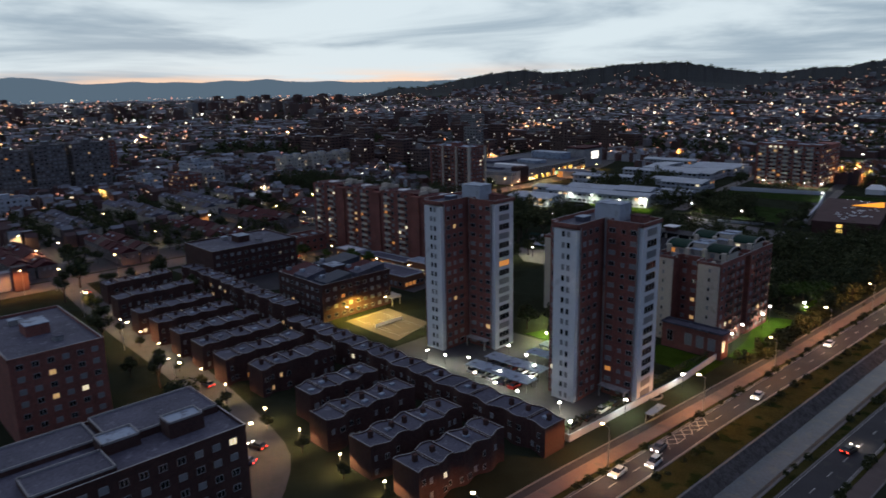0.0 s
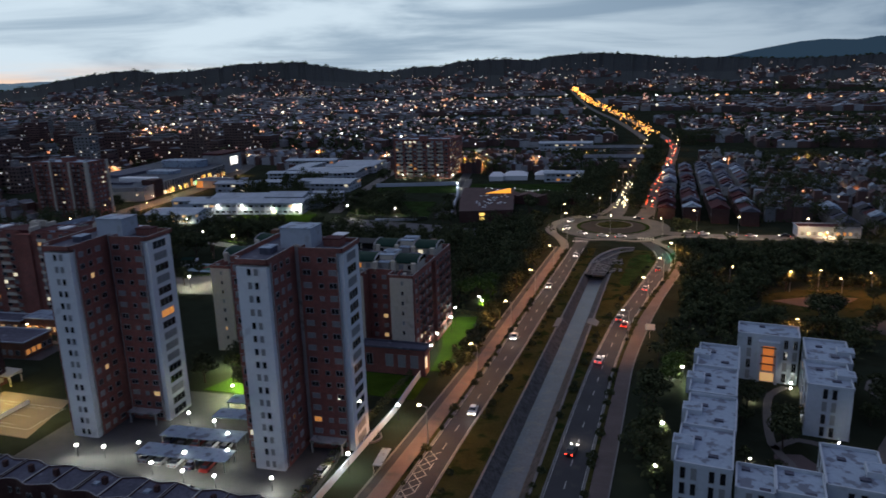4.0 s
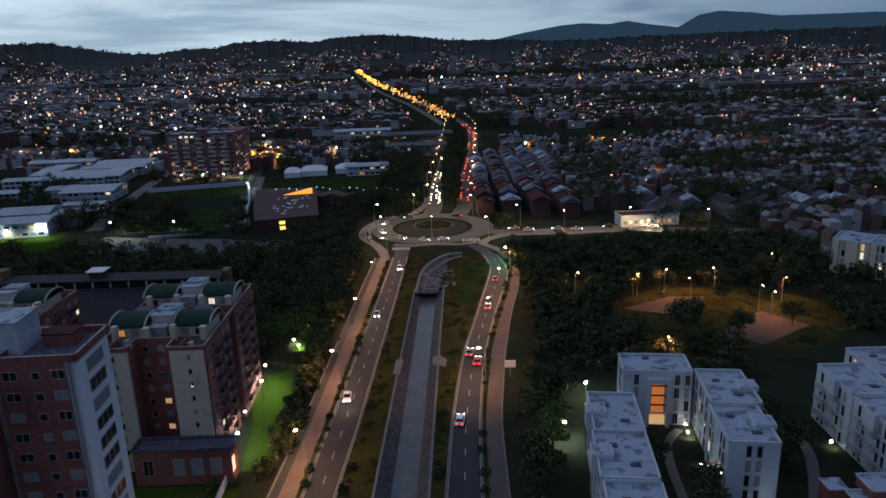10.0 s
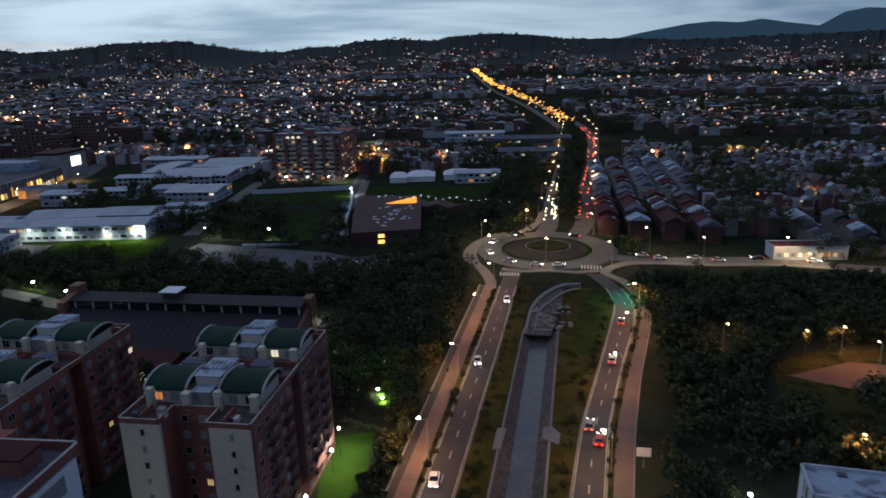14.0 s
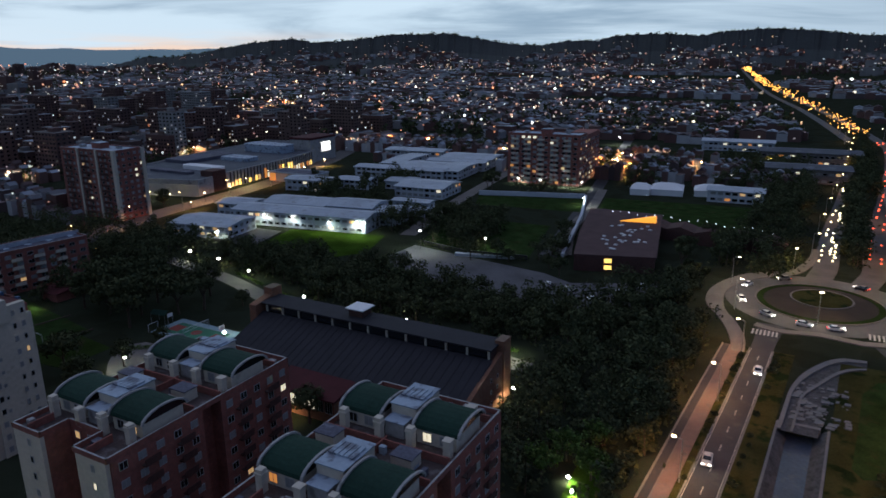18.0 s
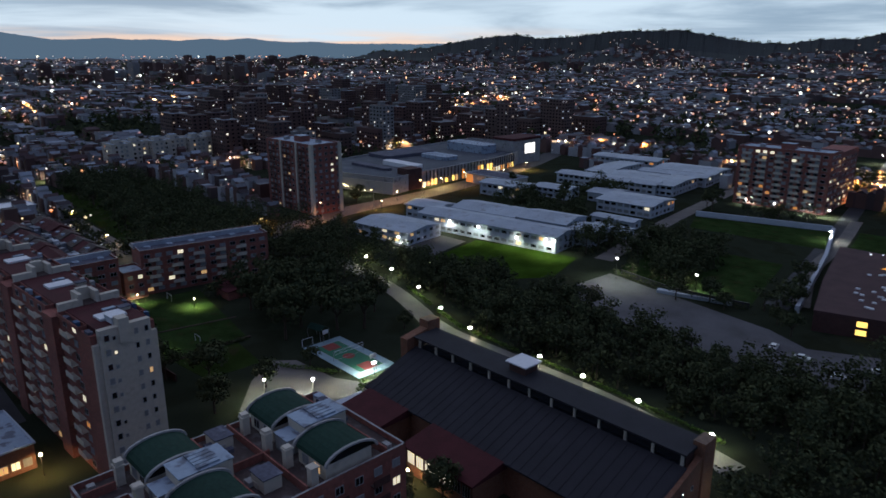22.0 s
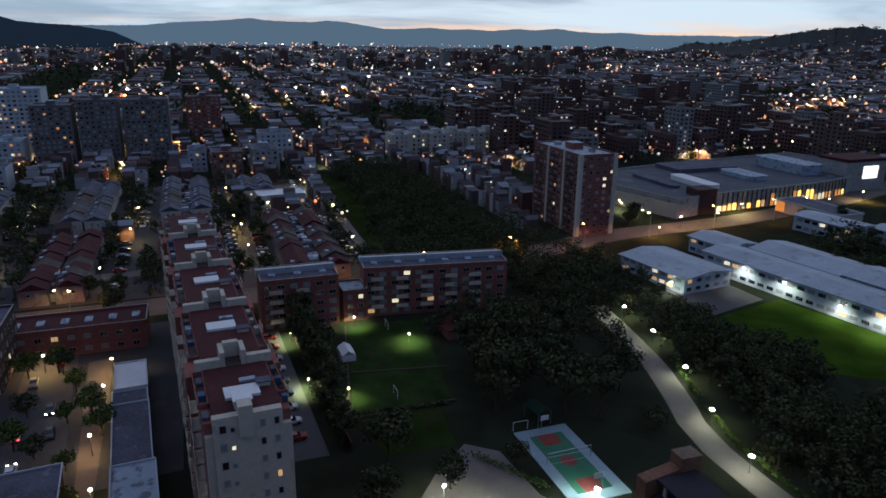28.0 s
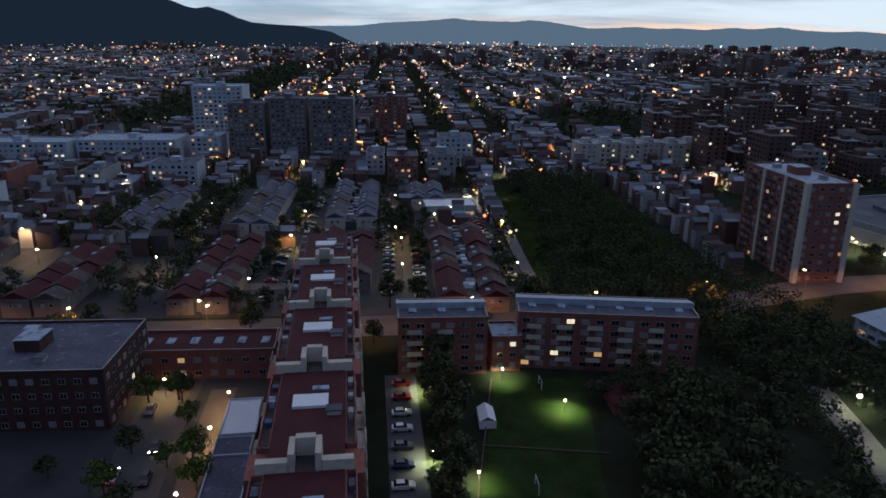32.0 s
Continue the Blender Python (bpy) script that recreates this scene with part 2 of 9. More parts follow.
M = {
    "brick": brickwork("red_brick", (0.275, 0.095, 0.076), (0.21, 0.073, 0.06), (0.12, 0.08, 0.07)),
    "brick_dark": brickwork("dark_brick", (0.075, 0.032, 0.028), (0.055, 0.024, 0.022), (0.07, 0.05, 0.045)),
    "brick_orange": brickwork("orange_brick", (0.20, 0.085, 0.05), (0.155, 0.064, 0.038), (0.16, 0.11, 0.08)),
    "white": material("white_render", (0.41, 0.455, 0.51), 0.85, 0.10, 0.6, 5, stain=((0.34, 0.37, 0.40), 0.35, 0.60)),
    "cream": material("cream_render", (0.48, 0.44, 0.37), 0.88, 0.12, 0.5, 5, stain=((0.36, 0.33, 0.28), 0.3, 0.62)),
    "concrete": material("concrete", (0.30, 0.30, 0.30), 0.9, 0.2, 0.8, 8, stain=((0.17, 0.17, 0.17), 0.5, 0.58)),
    "membrane": material("pale_roof_membrane", (0.28, 0.35, 0.43), 0.7, 0.12, 0.5, 6, stain=((0.14, 0.16, 0.20), 0.5, 0.525)),
    "membrane_dark": material("dark_roof_membrane", (0.085, 0.088, 0.118), 0.8, 0.35, 0.9, 8, spec=0.15, stain=((0.14, 0.145, 0.18), 0.5, 0.60)),
    "tile_dark": material("dark_tile_roof", (0.022, 0.022, 0.028), 0.85, 0.25, 1.4, 16, bump=0.4),
    "tile_red": material("red_clay_tiles", (0.062, 0.014, 0.017), 0.95, 0.3, 1.5, 18, bump=0.5),
    "green_roof": material("green_metal_roof", (0.015, 0.040, 0.030), 0.8, 0.25, 0.8, 8, spec=0.1),
    "metal_roof": material("pale_sheet_roof", (0.30, 0.35, 0.41), 0.6, 0.2, 0.5, 7, stain=((0.24, 0.26, 0.28), 0.3, 0.58)),
    "asphalt": material("asphalt", (0.034, 0.035, 0.040), 0.85, 0.3, 0.7, 20, stain=((0.05, 0.048, 0.047), 0.25, 0.6)),
    "paving": material("clay_paving", (0.098, 0.076, 0.073), 0.9, 0.25, 0.9, 18),
    "footway": material("pink_footway_paving", (0.135, 0.096, 0.088), 0.9, 0.25, 0.9, 18, stain=((0.10, 0.085, 0.082), 0.3, 0.56)),
    "path": material("pale_paving", (0.125, 0.115, 0.108), 0.9, 0.25, 0.9, 14),
    "kerb": material("kerb_concrete", (0.15, 0.147, 0.145), 0.9, 0.2, 1.2, 10),
    "paint": material("road_paint", (0.36, 0.36, 0.35), 0.7, 0.25, 2.0, 18, bump=0),
    "grass": material("grass", (0.022, 0.036, 0.010), 0.95, 0.5, 0.5, 24, spec=0.0, bump=0.8, stain=((0.034, 0.034, 0.016), 0.15, 0.58)),
    "earth": material("dark_ground", (0.026, 0.032, 0.021), 0.95, 0.4, 0.3, 20, spec=0.0, bump=0.6, stain=((0.018, 0.021, 0.013), 0.06, 0.5)),
    "lawn": material("mown_lawn", (0.030, 0.060, 0.008), 0.95, 0.5, 0.6, 24, spec=0.0, bump=0.7),
    "verge": material("dry_verge_grass", (0.042, 0.040, 0.015), 0.95, 0.5, 0.6, 22, spec=0.0, bump=0.8, stain=((0.015, 0.023, 0.008), 0.22, 0.54)),
    "soil": material("bare_soil", (0.078, 0.053, 0.042), 0.95, 0.3, 0.8, 16),
    "stone": material("rubble_stone", (0.062, 0.060, 0.060), 0.9, 0.6, 3.0, 8, bump=0.9),
    "water": material("shallow_canal_water", (0.048, 0.060, 0.082), 0.35, 0.35, 0.8, 6, spec=0.35, bump=0.1, stain=((0.07, 0.074, 0.08), 0.4, 0.55)),
    "leaf": material("dark_foliage", (0.058, 0.070, 0.036), 0.95, 0.45, 1.0, 6, bump=0, spec=0.0, island=((0.072, 0.082, 0.040), (0.042, 0.055, 0.031), (0.062, 0.069, 0.034))),
    # paler copy of the foliage, with lamplight painted into the leaf colour
    "leaf_light": material("lamplit_foliage", (0.06, 0.11, 0.018), 0.85, 0.4, 1.0, 6, bump=0, island=((0.045, 0.09, 0.015), (0.08, 0.12, 0.022))),
    "turf": material("worn_turf", (0.022, 0.040, 0.013), 0.95, 0.6, 0.9, 20, spec=0.0, bump=0.7, stain=((0.03, 0.036, 0.014), 0.25, 0.56)),
    "asphalt_worn": material("worn_asphalt", (0.064, 0.063, 0.065), 0.85, 0.3, 0.7, 20, stain=((0.055, 0.054, 0.055), 0.25, 0.55)),
    "tile_blue_dark": material("dark_blue_grey_roof", (0.055, 0.065, 0.085), 0.8, 0.25, 0.5, 8, stain=((0.09, 0.10, 0.12), 0.15, 0.58)),
    "concrete_dark": material("dark_concrete", (0.15, 0.135, 0.135), 0.9, 0.2, 0.6, 8, stain=((0.10, 0.09, 0.09), 0.4, 0.58)),
    "panel_white": material("white_tower_panel", (0.64, 0.67, 0.69), 0.85, 0.08, 0.5, 5, stain=((0.52, 0.54, 0.56), 0.3, 0.62)),
    "clay": material("yellow_clay_court", (0.15, 0.115, 0.085), 0.95, 0.2, 0.6, 16),
    "red_roof": material("dark_red_roof", (0.062, 0.031, 0.033), 0.9, 0.3, 1.0, 12),
    "humus": material("dark_bed_soil", (0.02, 0.013, 0.010), 0.95, 0.4, 0.9, 18),
    "gravel": material("grey_gravel", (0.088, 0.087, 0.094), 0.95, 0.35, 0.5, 20, stain=((0.08, 0.078, 0.082), 0.12, 0.52)),
    "deck": material("brown_terrace_deck", (0.062, 0.046, 0.044), 0.85, 0.35, 1.2, 10, stain=((0.10, 0.09, 0.09), 0.6, 0.56)),
    "bark": material("bark", (0.075, 0.055, 0.04), 0.95, 0.4, 3, 12, bump=0.6),
    "metal": material("galvanised_steel", (0.32, 0.33, 0.34), 0.45, 0.12, 2, 12, metal=0.7),
    "dark_metal": material("dark_painted_steel", (0.035, 0.035, 0.04), 0.5, 0.15, 2, 12, metal=0.3),
    "frame": material("window_frame", (0.30, 0.31, 0.32), 0.5, 0.1, 2, 10, bump=0),
    "tyre": material("tyre_rubber", (0.012, 0.012, 0.012), 0.85, 0.2, 2, 14, bump=0),
    "court_green": material("green_court_paint", (0.03, 0.15, 0.085), 0.7, 0.2, 0.8, 10),
    "court_red": material("red_court_paint", (0.24, 0.05, 0.04), 0.7, 0.2, 0.8, 10),
    "court_blue": material("pale_blue_court_paint", (0.22, 0.32, 0.36), 0.7, 0.2, 0.8, 10),
    "fabric": material("white_canvas", (0.66, 0.68, 0.70), 0.7, 0.08, 0.6, 6),
    "yellow": material("yellow_paint", (0.70, 0.34, 0.04), 0.6, 0.12, 1, 8),
    "tile_blue": material("blue_court_surface", (0.03, 0.07, 0.14), 0.7, 0.2, 0.8, 8),
}
glass = bpy.data.materials.new("window_glass")
glass.use_nodes = True
gb = glass.node_tree.nodes["Principled BSDF"]
gb.inputs["Base Color"].default_value = (0.012, 0.015, 0.02, 1)
gb.inputs["Roughness"].default_value, gb.inputs["Specular IOR Level"].default_value = 0.08, 0.6
M["glass"] = glass
M["yard_mix"] = material("mixed_yard_roofs", (0.30, 0.34, 0.39), 0.8, 0.2, 0.6, 6, bump=0, island=((0.08, 0.085, 0.10), (0.16, 0.18, 0.21), (0.10, 0.05, 0.05), (0.42, 0.46, 0.50), (0.06, 0.065, 0.08), (0.20, 0.21, 0.22)))
M["curtain"] = material("curtained_window", (0.22, 0.23, 0.24), 0.5, 0.2, 2, 8, bump=0)
M["lit_warm"] = glow("lit_window_warm", (1.0, 0.60, 0.26), 0.38)
M["lit_white"] = glow("lit_window_white", (1.0, 0.88, 0.62), 0.7)
M["stair_glow"] = glow("orange_stair_glass", (0.75, 0.22, 0.05), 0.42)
M["lit_orange"] = glow("orange_window_wall_glow", (1.0, 0.38, 0.09), 0.38)
M["lamp_white"] = glow("white_lamp_glass", (0.97, 1.0, 0.90), 40)
M["lamp_warm"] = glow("warm_lamp_glass", (1.0, 0.80, 0.42), 22)
M["lamp_sodium"] = glow("sodium_lamp_glass", (1.0, 0.62, 0.28), 18)
M["head"] = glow("headlamp_glass", (1.0, 0.93, 0.78), 14)
M["tail"] = glow("tail_lamp_glass", (1.0, 0.05, 0.03), 5)


# ---- building blocks ----
class Shape:
    """Collects faces, each with a material number."""

    def __init__(self):
        self.v, self.f, self.m = [], [], []

    def face(self, pts, mat=0):
        n = len(self.v)
        self.v.extend(pts)
        self.f.append(tuple(range(n, n + len(pts))))
        self.m.append(mat)

    def prism(self, ring, z0, z1, mat=0, top=None, bottom=True):
        """Upright walls over a ring of (x, y), counter-clockwise; z1 may be a list, one height a corner."""
        n, k = len(self.v), len(ring)
        zs = z1 if isinstance(z1, (list, tuple)) else [z1] * k
        self.v += [(x, y, z0) for x, y in ring] + [(x, y, z) for (x, y), z in zip(ring, zs)]
        for i in range(k):
            j = (i + 1) % k
            self.f.append((n + i, n + j, n + k + j, n + k + i))
            self.m.append(mat)
        self.f.append(tuple(range(n + k, n + 2 * k)))
        self.m.append(mat if top is None else top)
        if bottom:
            self.f.append(tuple(range(n + k - 1, n - 1, -1)))
            self.m.append(mat)

    def box(self, x0, y0, z0, x1, y1, z1, mat=0, top=None):
        self.prism([(x0, y0), (x1, y0), (x1, y1), (x0, y1)], z0, z1, mat, top)

    def tube(self, a, b, r0, r1, sides=6, mat=0):
        a, b = Vector(a), Vector(b)
        q = (b - a).to_track_quat("Z", "Y")
        n = len(self.v)
        for p, r in ((a, r0), (b, r1)):
            for i in range(sides):
                w = 2 * math.pi * i / sides
                self.v.append(tuple(p + q @ Vector((r * math.cos(w), r * math.sin(w), 0))))
        for i in range(sides):
            j = (i + 1) % sides
            self.f.append((n + i, n + j, n + sides + j, n + sides + i))
            self.m.append(mat)
        self.f.append(tuple(range(n + sides, n + 2 * sides)))
        self.f.append(tuple(range(n + sides - 1, n - 1, -1)))
        self.m += [mat, mat]

    def dome(self, c, r, h, mat=0, sides=8):
        """A rounded lamp glass or cap."""
        n, rows = len(self.v), ((1, -0.3), (1.0, 0.15), (0.72, 0.7))
        for k, z in rows:
            for i in range(sides):
                w = 2 * math.pi * i / sides
                self.v.append((c[0] + r * k * math.cos(w), c[1] + r * k * math.sin(w), c[2] + h * z))
        for a in range(2):
            for i in range(sides):
                j = (i + 1) % sides
                self.f.append((n + a * sides + i, n + a * sides + j, n + (a + 1) * sides + j, n + (a + 1) * sides + i))
                self.m.append(mat)
        self.f += [tuple(range(n + 2 * sides, n + 3 * sides)), tuple(range(n + sides - 1, n - 1, -1))]
        self.m += [mat, mat]

    def weld(self):
        """Joins corners that lie in one place."""
        at, to, keep_v = {}, [], []
        for p in self.v:
            k = (round(p[0], 3), round(p[1], 3), round(p[2], 3))
            if k not in at:
                at[k] = len(keep_v)
                keep_v.append(p)
            to.append(at[k])
        faces, mats = [], []
        for f, m in zip(self.f, self.m):
            q = [to[i] for i in f]
            q = [i for n, i in enumerate(q) if i != q[n - 1]]
            if len(set(q)) == len(q) > 2:
                faces.append(tuple(q))
                mats.append(m)
        self.v, self.f, self.m = keep_v, faces, mats

    def mesh(self, name, mats):
        if len(self.v) < 400:
            self.weld()
        me = bpy.data.meshes.new(name)
        me.from_pydata(self.v, [], self.f)
        for m in mats:
            me.materials.append(M[m] if isinstance(m, str) else m)
        if len(mats) > 1:
            me.polygons.foreach_set("material_index", self.m)
        me.update()
        return me


def part(name, shape, mats, parent=None, label="", at=None, turn=0.0):
    """Links a shape, or a mesh that is shared, as one object under a thing or a part."""
    me = shape.mesh(name, [mats] if isinstance(mats, str) else mats) if isinstance(shape, Shape) else shape
    ob = new(name, me)
    ob.parent = parent
    if at is not None:
        ob.location = at
    if turn:
        ob.rotation_euler = (0, 0, turn)
    if label:
        ob["label"] = label
    return ob


def thing(name, x, y, z=0.0, turn=0.0, label="", category="", group="", kind=""):
    ob = new(name)
    ob.empty_display_size = 0.5
    ob.matrix_basis = pose(x, y, z, 0, 0, turn)
    return tagged(ob, label, category, group, kind)


def spline(pts, step=4.0):
    """A smooth line through points of a plan."""
    out, p = [], [Vector(q) for q in pts]
    for i in range(len(p) - 1):
        a, b, c, d = p[max(i - 1, 0)], p[i], p[i + 1], p[min(i + 2, len(p) - 1)]
        n = max(1, int((c - b).length / step))
        for k in range(n):
            t = k / n
            out.append(0.5 * ((2 * b) + (c - a) * t + (2 * a - 5 * b + 4 * c - d) * t * t + (3 * b - a - 3 * c + d) * t**3))
    return out + [p[-1]]


def ribbon(shape, left, right, z, mat=0, depth=0.3):
    """A slab between two lines of the plan with equal counts of points."""
    n = len(shape.v)
    k = len(left)
    for a, b in zip(left, right):
        shape.v += [(a[0], a[1], z), (b[0], b[1], z), (a[0], a[1], z - depth), (b[0], b[1], z - depth)]
    for i in range(k - 1):
        o = n + 4 * i
        shape.f += [(o, o + 1, o + 5, o + 4), (o + 2, o, o + 4, o + 6), (o + 1, o + 3, o + 7, o + 5)]
        shape.m += [mat] * 3


def wave_line(table, step=6.0, y0=None, y1=None):
    """Edge of a strip as x over y, from a short table."""
    ys = [r[1] for r in table]
    y0, y1 = ys[0] if y0 is None else y0, ys[-1] if y1 is None else y1
    n = max(2, int((y1 - y0) / step))
    out = []
    for i in range(n + 1):
        y = y0 + (y1 - y0) * i / n
        out.append((float(np.interp(y, ys, [r[0] for r in table])), y))
    for _ in range(2):
        out = [out[0]] + [((a[0] + 2 * b[0] + c[0]) / 4, b[1]) for a, b, c in zip(out, out[1:], out[2:])] + [out[-1]]
    return out


rnd = random.Random(7)
CLEAR = []  # ground kept free of the filled-in city: x0, y0, x1, y1


def keep(x0, y0, x1, y1):
    CLEAR.append((min(x0, x1), min(y0, y1), max(x0, x1), max(y0, y1)))


WIN = {}


def window_mesh(w, h, mullions, pane):
    """Frame proud of the wall with the pane set back in it; faces -y, foot at the origin."""
    key = (round(w, 2), round(h, 2), mullions, pane)
    if key not in WIN:
        s, e = Shape(), 0.07
        s.box(-w / 2, -0.06, 0, w / 2, 0.03, e, 0)
        s.box(-w / 2, -0.06, h - e, w / 2, 0.03, h, 0)
        for i in range(mullions + 2):
            x = -w / 2 + (w - e) * i / (mullions + 1)
            s.box(x, -0.05, e, x + e, 0.03, h - e, 0)
        s.face([(-w / 2, -0.015, 0.02), (w / 2, -0.015, 0.02), (w / 2, -0.015, h - 0.02), (-w / 2, -0.015, h - 0.02)], 1)
        WIN[key] = s.mesh("window", ["frame", pane])
    return WIN[key]


def pick_pane(lit):
    r = rnd.random()
    if r < lit:
        return rnd.choice(("lit_warm", "lit_white", "lit_white", "lit_warm", "lit_orange"))
    return "curtain" if r < lit + 0.38 else "glass"


def windows(parent, a, b, z0, floors, storey, spots, lit=0.05, sill=0.9, joined=False):
    """Windows on the wall from a to b (outside to the right of the way); spots: distance along, width, height, mullions."""
    (ax, ay), (bx, by) = a, b
    d = math.hypot(bx - ax, by - ay)
    ux, uy = (bx - ax) / d, (by - ay) / d
    turn = math.atan2(uy, ux)
    names = ["frame", "glass", "curtain", "lit_warm", "lit_white", "lit_orange"]
    sheet = Shape()
    for k in range(floors):
        for s, w, h, mu in spots:
            if joined:
                z = z0 + k * storey + sill
                for e, mat, o in ((0.1, 0, 0.03), (0.0, names.index(pick_pane(lit)), 0.05)):
                    x0, y0 = ax + ux * (s - w / 2 - e) + uy * o, ay + uy * (s - w / 2 - e) - ux * o
                    x1, y1 = ax + ux * (s + w / 2 + e) + uy * o, ay + uy * (s + w / 2 + e) - ux * o
                    sheet.face([(x0, y0, z - e), (x1, y1, z - e), (x1, y1, z + h + e), (x0, y0, z + h + e)], mat)
                continue
            at = (ax + ux * s + uy * 0.03, ay + uy * s - ux * 0.03, z0 + k * storey + sill)
            part("window", window_mesh(w, h, mu, pick_pane(lit)), None, parent, at=at, turn=turn)
    if joined:
        tagged(part("glazing", sheet, names, parent), kind="stuff")


def parapet_roof(s, ring, z, rim=0.35, high=0.7, wall=0, deck=1, cap=None):
    """Roof deck inside a standing rim."""
    s.face([(x, y, z) for x, y in ring], deck)
    k = len(ring)
    cx, cy = sum(p[0] for p in ring) / k, sum(p[1] for p in ring) / k
    for i in range(k):
        (ax, ay), (bx, by) = ring[i], ring[(i + 1) % k]
        d = math.hypot(bx - ax, by - ay)
        nx, ny = -(by - ay) / d * rim, (bx - ax) / d * rim
        s.prism([(ax, ay), (bx, by), (bx + nx, by + ny), (ax + nx, ay + ny)], z, z + high, wall, cap, bottom=False)


# ---- ground, canal, roads ----
ROAD_L0 = [(-36.5, -150), (-30.5, 40), (-28.0, 90), (-25.5, 138), (-21.2, 224), (-19.3, 267), (-19.5, 282)]
ROAD_L1 = [(-30, -150), (-24, 40), (-22.4, 90), (-19.4, 138), (-15.6, 224), (-14, 267), (-12.5, 282)]
WALK_L0 = [(-43, -150), (-37.5, 40), (-34.0, 90), (-31.2, 138), (-27.8, 224), (-26, 262)]
WALK_L1 = [(-38.3, -150), (-32.3, 40), (-29.2, 90), (-26.6, 138), (-23.2, 224), (-21.5, 262)]
CANAL0 = [(-20, -150), (-15.9, 50), (-13.1, 139), (-10, 224), (-8.5, 262)]
BED0 = [(-18, -150), (-13.4, 50), (-10.6, 139), (-8.2, 224), (-7, 262)]
BED1 = [(-12, -150), (-8.4, 50), (-6, 139), (-3.4, 224), (-2, 262)]
CANAL1 = [(-10, -150), (-6.4, 50), (-3.8, 139), (-1, 224), (0.5, 262)]
ROAD_R0 = [(-9, -150), (-4.2, 50), (-1.5, 110), (0.2, 139), (3.7, 173), (8.6, 200), (13.2, 227), (16.7, 247), (14.9, 261), (10.7, 272), (7.5, 280)]
ROAD_R1 = [(-2, -150), (2.8, 50), (5.0, 110), (6.1, 139), (9.2, 173), (13.9, 200), (18.4, 222), (21.9, 238), (21.8, 251), (19.6, 261.4), (16.3, 272.6), (14.2, 280)]
WALK_R0 = [(-0.8, -150), (4, 50), (6.2, 110), (7.3, 139), (10.7, 173), (15.7, 200), (20.1, 222), (23.4, 240), (23.2, 251), (20.8, 262)]
WALK_R1 = [(2.4, -150), (7.4, 50), (9.6, 110), (10.4, 139), (14.3, 173), (18.7, 201), (22.9, 222), (26.2, 241), (25.6, 252), (23, 264)]
RC = (-5.0, 307.0)


def xat(table, y):
    return float(np.interp(y, [r[1] for r in table], [r[0] for r in table]))


g = Shape()
rows_y = [-4800, -1200, -400, -150, -60, 0, 50, 90, 139, 180, 224, 227, 262, 330, 500, 1200, 4800]
prev = None
for y in rows_y:
    deep = 2.2 if -400 <= y <= 224 else 0.0
    yy = min(max(y, -150), 262)
    xs = [-4800, -1200, -300, xat(CANAL0, yy), xat(BED0, yy), xat(BED1, yy), xat(CANAL1, yy), 300, 1200, 4800]
    zs = [0, 0, 0, 0, -deep, -deep, 0, 0, 0, 0]
    row = list(range(len(g.v), len(g.v) + 10))
    g.v += [(x, y, z) for x, z in zip(xs, zs)]
    if prev:
        for i in range(9):
            g.f.append((prev[i], prev[i + 1], row[i + 1], row[i]))
            g.m.append(0)
    prev = row
ground = part("ground", g, "earth")
tagged(ground, "dark open ground reaching to the hills", "ground", kind="structure")

# canal lining: concrete bed with shallow water, stone banks, pale coping
s = Shape()
a, b = wave_line(BED0, y0=-150, y1=225), wave_line(BED1, y0=-150, y1=225)
ribbon(s, a, b, -2.05, 0, 0.2)
tagged(part("canal_bed", s, "water"), "shallow grey canal water over a concrete bed", "canal", kind="structure")
s = Shape()
for outer, inner in ((CANAL0, BED0), (CANAL1, BED1)):
    o, i = wave_line(outer, y0=-150, y1=225), wave_line(inner, y0=-150, y1=225)
    n = len(s.v)
    for p, q in zip(o, i):
        s.v += [(p[0], p[1], 0.05), (q[0], q[1], -2.0)]
    for k in range(len(o) - 1):
        s.f.append((n + 2 * k, n + 2 * k + 1, n + 2 * k + 3, n + 2 * k + 2))
        s.m.append(0)
tagged(part("canal_bank", s, "stone"), "sloping canal banks of rough grey rubble stone", "canal bank", kind="structure")
s = Shape()
for outer, w in ((CANAL0, -0.5), (CANAL1, 0.5)):
    o = wave_line(outer, y0=-150, y1=225)
    q = [(x + w, y) for x, y in o]
    ribbon(s, *((q, o) if w < 0 else (o, q)), 0.12, 0, 0.3)
# apron and culvert head at the end of the canal
tagged(part("canal_coping", s, "kerb"), "pale concrete coping along the canal", "coping", kind="structure")
s = Shape()
outer = spline([(-10.2, 221), (-9.6, 232), (-8.9, 241.5), (-6.8, 250.9), (-2.5, 260.3), (1.8, 264.9), (6.7, 265.5)], 2)
inner = spline([(-7.2, 221), (-6.6, 231), (-6.0, 238.7), (-3.0, 246.2), (0.5, 254.2), (3.5, 258.1), (6.5, 260.2)], 2)
nn = min(len(outer), len(inner))


def thin(line, n):
    return [line[int(i * (len(line) - 1) / (n - 1))] for i in range(n)]


